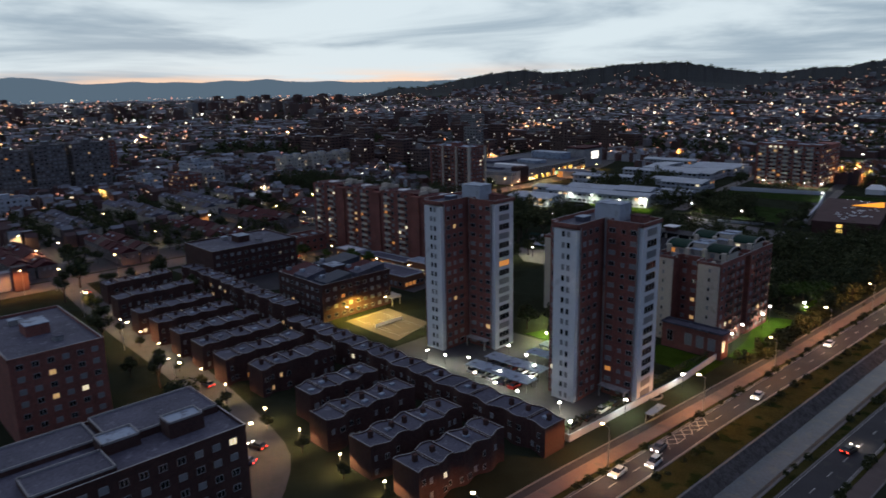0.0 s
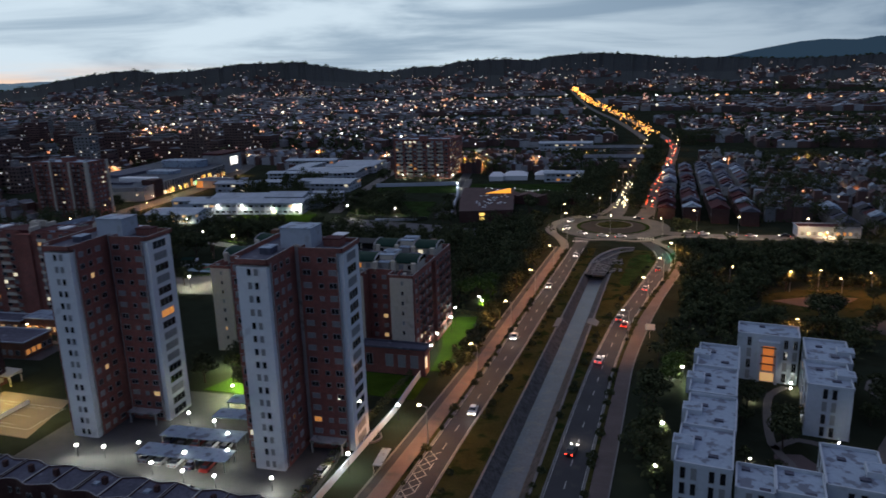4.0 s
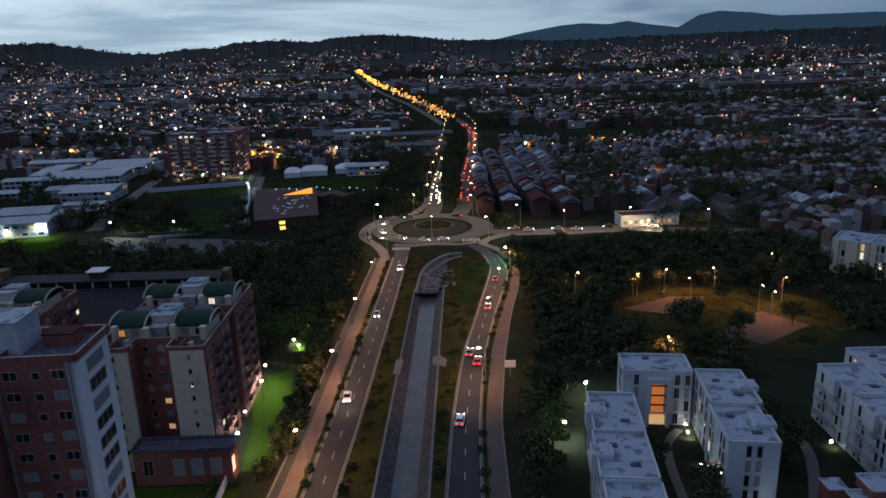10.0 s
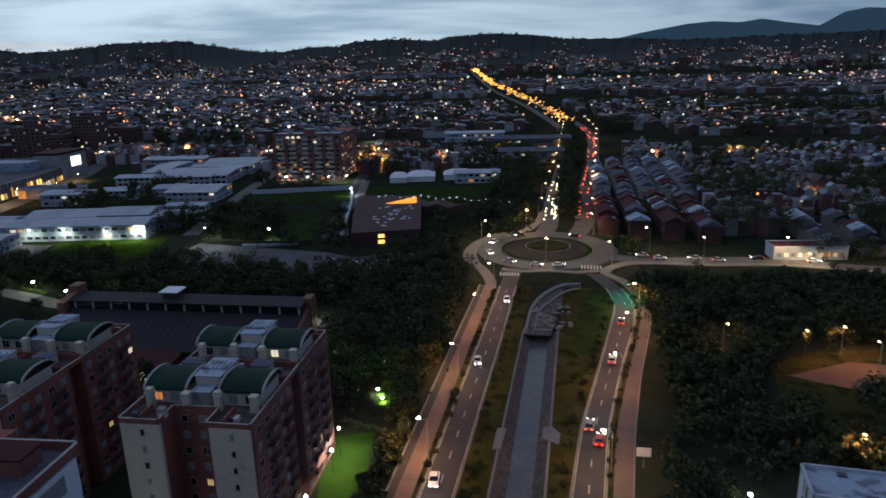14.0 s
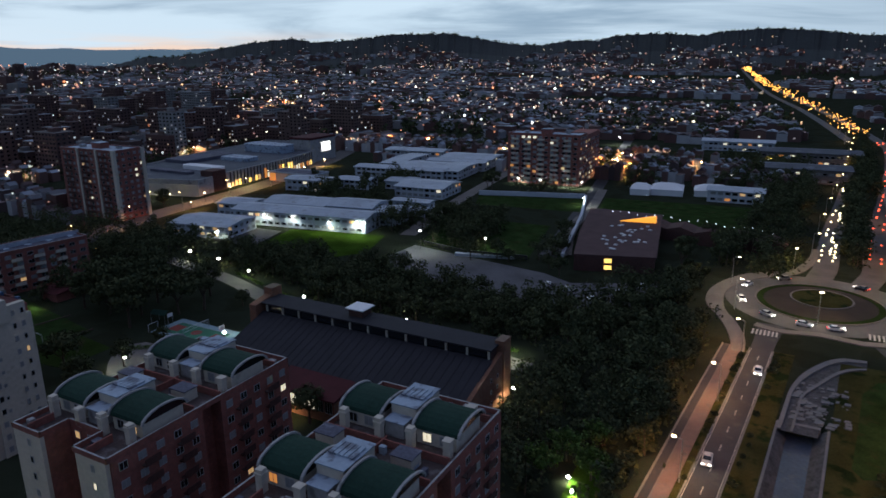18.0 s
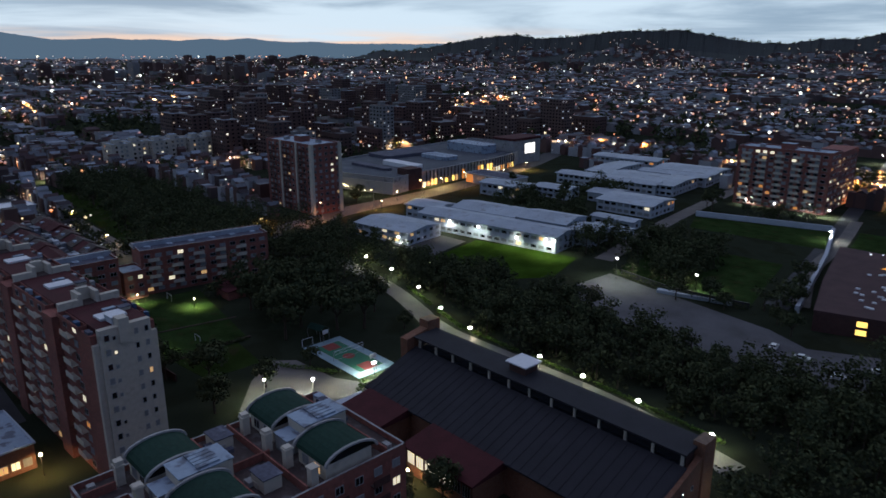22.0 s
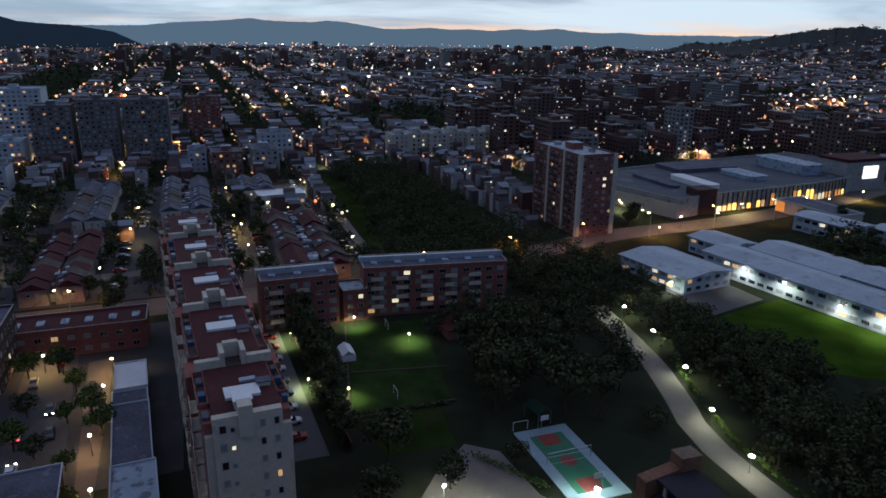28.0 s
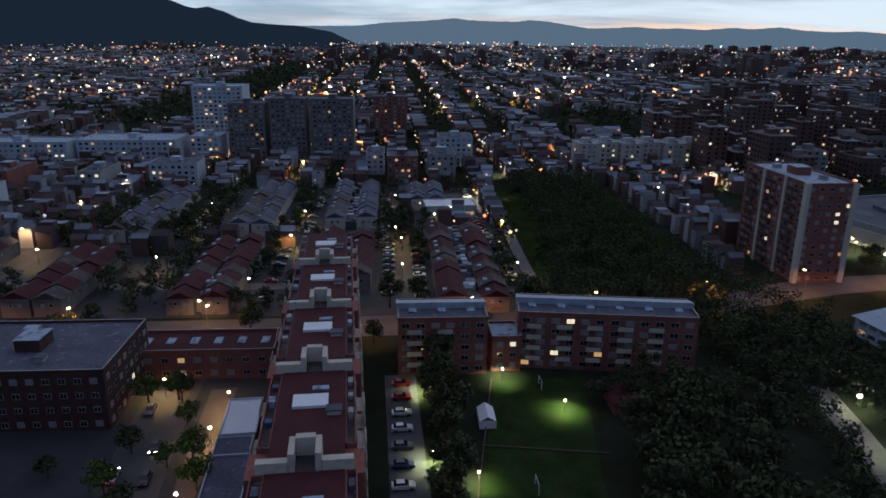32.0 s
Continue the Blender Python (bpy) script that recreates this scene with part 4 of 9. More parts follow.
def arched_flats(x, y, turn, label, seed):
    """Brick flats with cream piers and green arched penthouse roofs; x along the front, y backwards."""
    rr = random.Random(seed)
    t = thing("apartment_building", x, y, 0, turn, label, "apartments", "flats with arched roofs")
    H, F, st, W, D = 24.4, 9, 2.7, 20.4, 35.0
    s = Shape()
    s.prism([(0, 0.6), (6.4, 0.6), (6.4, 4.5), (13.4, 4.5), (13.4, 0.6), (W, 0.6), (W, 16), (W - 2.2, 16), (W - 2.2, 19.6), (W, 19.6), (W, D), (0, D), (0, 19.6), (2.2, 19.6), (2.2, 16), (0, 16)], 0, H)
    part("wall", s, "brick", t, "red-brown brick walls")
    for a in (0.3, 14.0):
        s = Shape()
        s.box(a, 0, 0, a + 6.1, 0.6, H)
        part("end_panel", s, "cream", t, "cream rendered pier")
        windows(t, (a, 0), (a + 6.1, 0), 0, F, st, [(3.4, 0.7, 1.1, 0)], 0.03)
    windows(t, (6.4, 4.5), (13.4, 4.5), 0, F, st, [(1.5, 1.1, 1.2, 0), (4.4, 1.3, 1.2, 1)], 0.08)
    windows(t, (W, 0.6), (W, 16), 0, F, st, spots(15.4, 3.0, 1.3, 1.2), 0.04)
    windows(t, (W, 19.6), (W, D), 0, F, st, spots(15.4, 3.0, 1.3, 1.2), 0.04)
    windows(t, (W, D), (0, D), 0, F, st, spots(W, 3.6, 1.3, 1.2), 0.08, joined=True)
    windows(t, (0, 16), (0, 0.6), 2.7 * 4, F - 4, st, spots(15.4, 3.4, 1.3, 1.2), 0.05, joined=True)
    for z in np.arange(st, H - 0.5, st):
        for yy in (5.0, 11.0, 22.5, 29.0):
            s = Shape()
            s.box(W, yy, z - 0.15, W + 0.9, yy + 2.6, z)
            s.box(W + 0.82, yy, z, W + 0.9, yy + 2.6, z + 0.95)
            part("balcony", s, "brick_dark", t)
    s = Shape()
    parapet_roof(s, [(0, 0), (6.4, 0), (6.4, 4.5), (13.4, 4.5), (13.4, 0), (W, 0), (W, D), (0, D)], H + 0.02, 0.3, 0.8, 0, 1, 2)
    part("roof", s, ["brick", "deck", "concrete"], t, "flat terrace roof")
    # low patio walls, tanks and boxes on the terraces
    for xa, ya, xb, yb in ((3.2, 0.4, 3.4, 4.2), (16.0, 0.4, 16.2, 4.2), (0.4, 14.8, 8.0, 15.0), (11.6, 14.8, W - 0.4, 15.0), (9.8, 15.0, 10.0, 21.0), (0.4, 20.0, 9.8, 20.2), (10.0, 20.0, W - 0.4, 20.2), (0.4, 32.0, 8.4, 32.2), (11.6, 32.0, W - 0.4, 32.2)):
        s = Shape()
        s.box(xa, ya, H, xb, yb, H + 1.15)
        part("patio_wall", s, "brick", t)
    for _ in range(16):
        xa, ya = rr.uniform(1, W - 2.4), rr.choice((rr.uniform(15.2, 18.6), rr.uniform(32.4, 33.4), rr.uniform(1, 2.6)))
        if 5.6 < xa < 13 and ya < 4.6:
            continue
        s = Shape()
        s.box(xa, ya, H, xa + rr.uniform(0.6, 1.5), ya + rr.uniform(0.6, 1.3), H + rr.uniform(0.5, 1.5))
        part("roof_box", s, rr.choice(("membrane", "cream", "membrane_dark", "concrete")), t)
    # penthouses in two rows, each a pair of arched roofs about a pale core
    for yy in (6.4, 23.0):
        for xa, xb in ((1.0, 7.4), (13.0, 19.6)):
            s = Shape()
            s.box(xa + 0.3, yy + 0.2, H, xb - 0.3, yy + 7.2, H + 2.1)
            part("penthouse", s, "cream", t, "cream penthouse wall")
            barrel(t, xa, xb, yy, yy + 7.6, H + 2.1, 1.6)
            windows(t, (xa + 0.3, yy + 0.2), (xb - 0.3, yy + 0.2), H - 0.2, 1, 2.5, [(1.6, 1.4, 1.4, 1), (4.2, 1.4, 1.4, 1)], 0.12, 0.6)
        roof_plant(t, 10.2, yy + 5.2, H, 4.0, 6.5, 3.7, "cream", "membrane")
        roof_plant(t, 10.0, yy + 0.9, H, 3.0, 2.4, 2.2, "concrete", "membrane")
        for xa in (2.0, 7.8, 12.8, 18.4):
            s = Shape()
            s.box(xa, yy - 1.9, H, xa + 1.0, yy - 0.9, H + 2.5 + rr.random() * 0.8)
            s.box(xa - 0.12, yy - 2.02, H + 2.5, xa + 1.12, yy - 0.78, H + 2.7)
            part("chimney", s, "cream", t, "cream chimney block")
        s = Shape()
        for i in range(5):
            s.box(8.3 + i * 0.76, yy + 4.2, H + 3.86, 8.9 + i * 0.76, yy + 7.0, H + 4.1)
        part("skylight", s, "membrane", t, "row of pale skylights")
    for xa, ya in ((3, 17.6), (15, 17.6)):
        roof_plant(t, xa, ya, H, 3.0, 2.4, 1.8, "cream", "membrane_dark")
    return t


arched_flats(-64.4, 124.9, 0.4, "brick apartment building with cream piers and green arched roofs", 3)
arched_flats(-103.9, 124.4, 0.4, "brick apartment building with cream piers and green arched roofs", 4)


def brick_annex():
    t = thing("pool_house", -57.6, 120.2, 0, 0.4, "long low brick annex with tall square windows and flat roof", "annex")
    s = Shape()
    s.box(0, 0, 0, 17.6, 3.9, 7.0)
    part("wall", s, "brick", t)
    s = Shape()
    parapet_roof(s, [(-0.3, -0.3), (17.9, -0.3), (17.9, 4.2), (-0.3, 4.2)], 7.02, 0.35, 0.5, 0, 1, 1)
    part("roof", s, ["membrane_dark", "membrane_dark"], t)
    for xw, ww, hh, pane in ((2.5, 1.8, 3.2, "glass"), (8.0, 2.1, 3.4, "curtain"), (11.4, 2.1, 3.4, "curtain"), (14.8, 2.1, 3.4, "curtain")):
        part("window", window_mesh(ww, hh, 1, pane), None, t, at=(xw, -0.03, 2.0))
    windows(t, (17.6, 0), (17.6, 3.9), 0, 1, 7, [(1.0, 1.8, 3.2, 1)], 1.0, 2.0)


brick_annex()


def hall():
    """Sports hall: broad dark roof, strip of clerestory windows, narrow roof behind."""
    t = thing("sports_hall", -129, 186, 0, 0, "long brick sports hall with a broad dark metal roof", "hall")
    s = Shape()
    s.prism([(0.6, 2), (64, 2), (64, 15.5), (0.6, 15.5)], 0, [6.6, 6.6, 11.2, 11.2])
    part("wall", s, "brick_orange", t, "orange-brown brick walls")
    s = Shape()
    s.prism([(-0.4, 1.0), (64.2, 1.0), (64.2, 15.3), (-0.4, 15.3)], 6.45, [6.75, 6.75, 11.6, 11.6], bottom=False)
    part("roof", s, "tile_dark", t, "broad dark slate-grey roof slope")
    for i in range(33):
        x = -0.2 + i * 2.0
        s = Shape()
        s.prism([(x, 1.0), (x + 0.09, 1.0), (x + 0.09, 15.3), (x, 15.3)], 6.6, [6.83, 6.83, 11.68, 11.68], bottom=False)
        part("roof_seam", s, "tile_dark", t)
    # clerestory with posts, under the raised back roof
    s = Shape()
    s.box(0.5, 15.7, 11.2, 63.5, 15.9, 13.6)
    part("clerestory_glazing", s, "glass", t, "dark strip of clerestory windows")
    for i in range(13):
        s = Shape()
        s.box(0.6 + i * 5.2, 15.3, 11.3, 1.0 + i * 5.2, 15.68, 13.6)
        part("clerestory_post", s, "cream", t)
    s = Shape()
    s.prism([(-0.6, 14.9), (64.0, 14.9), (64.0, 21.6), (-0.6, 21.6)], 13.6, [13.9, 13.9, 14.2, 14.2])
    part("back_roof", s, "tile_dark", t, "narrow back roof of dark sheet")
    s = Shape()
    s.box(0.4, 16.0, 0, 63.6, 21.0, 13.6)
    part("back_wall", s, "brick_dark", t)
    s = Shape()
    s.prism([(-2.8, 13.0), (-0.6, 13.0), (-0.6, 22), (-2.8, 22)], 0, [13.6, 13.6, 15.2, 15.2])
    part("end_wall", s, "brick_orange", t, "tall brick end wall")
    s = Shape()
    s.box(-3.2, 19.0, 0, -0.4, 22.6, 16.4)
    part("end_pier", s, "brick_orange", t, "brick pier over the roof end")
    s = Shape()
    s.prism([(64.0, 0.6), (65.0, 0.6), (65.0, 22), (64.0, 22)], 0, [6.9, 6.9, 13.4, 13.4])
    part("gable_wall", s, "brick_orange", t, "orange brick gable wall")
    s = Shape()
    s.box(63.2, 18.6, 0, 65.3, 22.3, 14.8)
    part("end_pier", s, "brick_orange", t, "brick pier over the roof end")
    windows(t, (65.0, 2), (65.0, 22), 0, 3, 2.6, [(11, 0.7, 0.9, 0), (14, 0.7, 0.9, 0)], 0.0, 2.4)
    s = Shape()
    s.box(25.0, 17.6, 14.0, 29.0, 21.4, 15.8)
    part("vent_box", s, "brick_dark", t)
    s = Shape()
    s.box(24.4, 17.0, 15.8, 29.6, 22.0, 16.05)
    part("vent_lid", s, "fabric", t, "pale sheet lid")
    # projecting wings along the low side
    for x0, x1, d, lit in ((1.5, 13, 7.0, "glass"), (21, 38, 6.0, "lit_white")):
        s = Shape()
        s.prism([(x0, -d), (x1, -d), (x1, 2.2), (x0, 2.2)], 0, [5.2, 5.2, 6.6, 6.6])
        w = part("wing", s, "brick_orange", t)
        s = Shape()
        s.prism([(x0 - 0.5, -d - 0.7), (x1 + 0.5, -d - 0.7), (x1 + 0.5, 2.0), (x0 - 0.5, 2.0)], 5.2, [5.55, 5.55, 6.95, 6.95])
        part("wing_roof", s, "tile_red", w, "dark reddish lean-to roof")
        n = int((x1 - x0) / 2.4)
        for i in range(n):
            xx = x0 + 0.6 + i * (x1 - x0 - 0.6) / n
            part("window", window_mesh(1.9, 2.6, 2, lit if i < n - 2 else "glass"), None, w, at=(xx + 0.9, -d - 0.03, 2.2))
    s = Shape()
    s.box(-4.6, -5.6, 0, 1.5, 3, 3.4)
    part("porch", s, "white", t, "pale flat-roofed porch")


hall()


def long_block():
    """Stepped line of tall flats with red roofs, seen end on."""
    t = thing("apartment_building", -139.2, 138.9, 0, 3.6, "tall stepped block of cream and brick flats with dark red roofs", "apartments")
    H, F, st = 29.6, 11, 2.65
    edges = (0.0, -15.3, -39.5, -64.0, -88.5, -112.0)
    for k in range(5):
        x1, x0 = edges[k], edges[k + 1]
        U = x1 - x0
        s = Shape()
        if k == 0:
            s.prism([(x0, 0), (x1 - 1.2, 0), (x1 - 1.2, 11), (x0, 11)], 0, H - 1.0)
        else:
            s.prism([(x0, -0.4), (x1 - 5, -0.4), (x1 - 5, -1.2), (x1, -1.2), (x1, 12.2), (x1 - 5, 12.2), (x1 - 5, 11.4), (x0, 11.4)], 0, H - 1.0)
        u = part("wall", s, "brick", t, "red-brown brick walls")
        zr = H - 1.0
        # flat maroon roof with lower side terraces
        s = Shape()
        s.box(x0 + 0.4, 1.2, zr, x1 - 0.9, 10.0, zr + 0.9)
        part("roof", s, "tile_red", t, "dark maroon flat roof")
        for ya, yb in ((-0.35, 1.15), (10.05, 11.35)):
            s = Shape()
            parapet_roof(s, [(x0 + 0.2, ya), (x1 - 5.1, ya), (x1 - 5.1, yb), (x0 + 0.2, yb)], zr + 0.03, 0.15, 0.7, 0, 1, 2)
            part("side_terrace", s, ["brick", "deck", "brick"], t)
            for q in range(3):
                s = Shape()
                xa = x0 + 1.6 + q * 4.8 + rnd.uniform(0, 1.5)
                s.box(xa, ya + 0.35, zr + 0.04, xa + rnd.uniform(0.8, 1.8), yb - 0.3, zr + rnd.uniform(0.5, 1.3))
                part("terrace_box", s, rnd.choice(("membrane", "concrete", "tile_blue", "membrane_dark")), t)
        # pale cross walls and open stair void between the units
        if k:
            for ya, yb in ((0.2, 3.7), (7.5, 11.0)):
                s = Shape()
                s.box(x1 - 0.8, ya, zr - 1.6, x1 + 0.25, yb, zr + 2.1)
                part("cross_wall", s, "cream", t, "cream cross wall over the roofs")
            for ya in (3.75, 6.75):
                s = Shape()
                s.box(x1 - 3.6, ya, zr, x1 + 0.1, ya + 0.7, zr + 3.0)
                part("stair_head", s, "cream", t, "cream stair wall")
            s = Shape()
            s.box(x1 - 3.7, 4.5, zr, x1 - 2.7, 6.7, zr + 3.3)
            part("stair_head", s, "cream", t, "cream stair wall")
            s = Shape()
            s.box(x1 - 2.6, 4.5, zr, x1 + 0.6, 6.7, zr + 1.0)
            part("stair_void", s, "deck", t, "dark open stair landing")
        s = Shape()
        s.box(x0 + 7.6, 3.2, zr + 0.9, x0 + 10.8, 7.8, zr + 1.3)
        part("skylight", s, "fabric", t, "pale flat skylight")
        s = Shape()
        s.box(x0 + 5.2, 5.6, zr + 0.9, x0 + 6.2, 7.8, zr + 1.2)
        part("skylight", s, "membrane", t, "pale flat skylight")
        roof_plant(t, (x0 + x1) / 2, 8.6, zr + 0.9, 1.4, 1.8, 0.6, "cream", "membrane_dark")
        # balconies and windows on both long sides
        m = int((U - 6) / 4.2)
        for side in (0, 1):
            yy = -0.4 if side == 0 else 11.4
            if k == 0:
                yy = 0.0 if side == 0 else 11.0
            a, b = ((x0, yy), (x1 - 5, yy)) if side == 0 else ((x1 - 5, yy), (x0, yy))
            windows(t, a, b, 0, F, st, spots(U - 5, 4.2, 1.6, 1.3), 0.07)
            for z in np.arange(st, H - 1.2, st):
                for i in range(1 if U < 20 else 2):
                    bx = x0 + 3.2 + i * 9.4
                    s = Shape()
                    y0, y1 = (yy - 1.2, yy) if side == 0 else (yy, yy + 1.2)
                    yo = y0 if side == 0 else y1 - 0.1
                    s.box(bx, y0, z - 0.15, bx + 3.6, y1, z)
                    s.box(bx, yo, z, bx + 3.6, yo + 0.1, z + 0.9)
                    part("balcony", s, "cream", t)
    # end face: cream panel, stepped top
    s = Shape()
    s.box(-1.2, 1.0, 0, 0, 9.8, H)
    part("end_panel", s, "cream", t, "cream rendered end wall")
    for x0, y0, z0, x1, y1, z1 in ((-1.6, 4.2, H - 3, 0.5, 6.0, H + 1.4), (-1.2, 0.0, 0, -0.4, 1.0, H - 2.6), (-1.2, 9.8, 0, -0.4, 11.0, H - 2.6)):
        s = Shape()
        s.box(x0, y0, z0, x1, y1, z1)
        part("end_rib", s, "cream", t, "cream rendered rib")
    windows(t, (0, 1.0), (0, 9.8), 0, F, st, [(1.2, 0.9, 1.2, 0), (2.4, 0.6, 0.7, 0), (6.2, 0.7, 1.1, 0), (8.0, 0.7, 1.1, 0)], 0.06)
    roof_plant(t, -3.2, 5.1, H - 0.2, 3.2, 2.2, 1.3, "white", "fabric", "white roofed lift house")


long_block()


# ---- white courtyard blocks ----
def white_unit(t, x0, y0, x1, y1, H, faces, lit=0.05, F=4, notch="", far=False, wall="white"):
    s = Shape()
    s.box(x0, y0, 0, x1, y1, H)
    u = part("wall", s, wall, t, "white rendered walls" if wall == "white" else "pale beige rendered walls")
    s = Shape()
    parapet_roof(s, [(x0 - 0.1, y0 - 0.1), (x1 + 0.1, y0 - 0.1), (x1 + 0.1, y1 + 0.1), (x0 - 0.1, y1 + 0.1)], H + 0.02, 0.3, 0.55, 0, 1, 0)
    part("roof", s, ["white", "membrane"], t, "pale flat roof with dark stains")
    cx, cy = (x0 + x1) / 2, (y0 + y1) / 2
    for ox, oy, w, d in ((-1.4, 2.6, 1.3, 0.9), (1.4, -2.9, 1.6, 0.8)):
        s = Shape()
        s.box(cx + ox - w / 2, cy + oy - d / 2, H, cx + ox + w / 2, cy + oy + d / 2, H + 0.35, 0)
        part("roof_hatch", s, "membrane_dark", t, "low dark roof hatch")
    st = H / F
    walls_ = {"S": ((x0, y0), (x1, y0)), "E": ((x1, y0), (x1, y1)), "N": ((x1, y1), (x0, y1)), "W": ((x0, y1), (x0, y0))}
    for f in faces:
        a, b = walls_[f]
        L = math.hypot(b[0] - a[0], b[1] - a[1])
        n = max(1, int(L / 4.4))
        pairs = [(L * (i + 0.5) / n + d, 0.95, 2.2, 0) for i in range(n) for d in (-0.85, 0.85)]
        windows(t, a, b, 0, F, st, pairs, lit * 0.7, 0.35, joined=far)
    # raised stair box on one edge, parapet turned round it
    if notch:
        xa = x0 - 0.9 if notch == "W" else x1 - 2.6
        s = Shape()
        s.box(xa, cy - 1.7, H - 2.6 if notch == "W" else H, xa + 3.5, cy + 1.7, H + 1.0)
        part("stair_box", s, ["white"], t, "white stair box over the roof edge")
        s = Shape()
        s.box(xa + 0.25, cy - 1.45, H + 1.0, xa + 3.25, cy + 1.45, H + 1.06)
        part("stair_box_roof", s, "membrane", t)
    return u


w = thing("white_apartment_block", 19.2, 73.2, 0, -6.3, "white four-storey courtyard block with pale flat roofs", "apartments", "white blocks")
for i in range(4):
    o = (0, 0.5, 0.2, 0.7)[i]
    white_unit(w, 0 + o, i * 14.1, 9.0 + o * 0.4, i * 14.1 + 13.9, 11.1 + (0.3, 0, 0.35, 0.1)[i], "SW", notch="W")
white_unit(w, 9.5, -3.6, 15.2, 4.2, 10.8, "S")
white_unit(w, 15.3, -2.8, 22.2, 4.8, 11.0, "S")
white_unit(w, 22.4, 1.0, 31.0, 14.4, 11.4, "SW", notch="E")
white_unit(w, 22.3, 40.0, 30.6, 53.0, 11.1, "SW", 0.08, notch="E")
white_unit(w, 22.9, 53.1, 31.8, 66.8, 11.3, "SW", notch="E")
white_unit(w, 8.8, 65.2, 22.3, 73.4, 11.5, "W", 0.05)
for wx in (2.6, 10.6, 12.6):
    windows(w, (8.8, 65.2), (22.3, 65.2), 0, 4, 2.85, [(wx, 1.0, 2.3, 1)], 0.1, 0.3)
s = Shape()
s.box(13.4, 64.0, 9.6, 18.0, 65.2, 10.6)
s.box(13.4, 64.0, 0, 14.0, 65.2, 9.6)
s.box(17.4, 64.0, 0, 18.0, 65.2, 9.6)
e = part("entrance_bay", s, "white", w)
s = Shape()
s.box(14.5, 64.9, 3.0, 16.9, 65.1, 9.5)
part("stair_window", s, "stair_glow", e, "tall orange-lit stair window")
for k in range(1, 4):
    s = Shape()
    s.box(14.05, 64.5, 2.5 + k * 2.1, 17.35, 64.85, 2.75 + k * 2.1)
    part("stair_landing", s, "brick_orange", e)
s = Shape()
s.box(14.2, 64.8, 0.3, 17.2, 65.0, 2.4)
part("entrance_door", s, "lit_warm", e, "warmly lit glazed entrance")
w = thing("white_apartment_block", 74.2, 112.0, 0, -1, "white four-storey block with pale flat roofs and balconies", "apartments", "white blocks")
white_unit(w, 0, 0, 9.0, 12.5, 11.0, "SW", notch="W")
white_unit(w, -0.2, 12.6, 9.0, 25.6, 11.3, "W", notch="W")
for k in range(1, 4):
    for yy in (3.0, 7.6, 16.0, 20.2):
        s = Shape()
        s.box(-1.7, yy, k * 2.8 - 0.15, -0.45, yy + 3.0, k * 2.8)
        s.box(-1.7, yy, k * 2.8, -1.6, yy + 3.0, k * 2.8 + 0.95)
        part("balcony", s, "concrete", w)
white_unit(w, 9.3, 20.5, 19.5, 32.8, 11.4, "SW")
white_unit(w, 19.7, 17.0, 34.2, 27.5, 11.1, "S")
white_unit(w, 23.5, 4.0, 33.5, 16.9, 11.0, "SW")
w = thing("white_apartment_block", 127.5, 230.0, 0, -42, "pale block of flats with white piers", "apartments", "white blocks")
for i in range(4):
    white_unit(w, i * 11, 0, i * 11 + 10.8, 12, 11.2 + 0.3 * (i % 2), "SW", 0.06, far=True, wall="cream")
for i in range(8):
    s = Shape()
    s.box(1 + i * 5.4, -0.5, 0, 2.2 + i * 5.4, 0, 11.4)
    part("pier", s, "cream", w)


def gatehouse():
    t = thing("gatehouse", 64, 100, 0, 0, "low brick gatehouse with pale flat canopy roofs", "gatehouse")
    s = Shape()
    s.box(3.4, 2.4, 0, 10.4, 9.2, 3.5)
    part("wall", s, "brick", t)
    s = Shape()
    parapet_roof(s, [(0, 1.7), (10.9, 1.7), (10.9, 7.5), (0, 7.5)], 3.6, 0.25, 0.35, 0, 1, 0)
    part("canopy", s, ["white", "membrane"], t, "pale flat canopy edge")
    s = Shape()
    s.box(2.8, 4.6, 3.62, 10.0, 9.2, 5.3)
    part("upper_wall", s, "brick", t)
    s = Shape()
    parapet_roof(s, [(2.6, 4.4), (10.2, 4.4), (10.2, 9.4), (2.6, 9.4)], 5.33, 0.2, 0.3, 0, 1, 0)
    part("roof", s, ["white", "membrane"], t)
    s = Shape()
    s.box(-2.2, 7.8, 0, 0.8, 10.8, 3.6)
    part("lodge", s, "brick", t)
    s = Shape()
    s.box(-2.4, 7.6, 3.6, 1.0, 11.0, 3.8)
    part("lodge_roof", s, "membrane", t)
    for px in (0.4, 3.0):
        s = Shape()
        s.box(px - 0.15, 2.0, 0, px + 0.15, 2.3, 3.6)
        part("porch_post", s, "white", t)
    for k in range(6):
        s = Shape()
        s.box(-2.2, 1.2 + k * 0.45, 0, 0.2, 1.65 + k * 0.45, 0.2 + k * 0.2)
        part("porch_step", s, "path", t)
    windows(t, (3.4, 2.4), (10.4, 2.4), 0, 1, 3, [(5.6, 1.6, 1.0, 1)], 0.9, 1.4)
    lamp(66, 103.6, 3.2, 420, (1.0, 0.55, 0.2))


gatehouse()


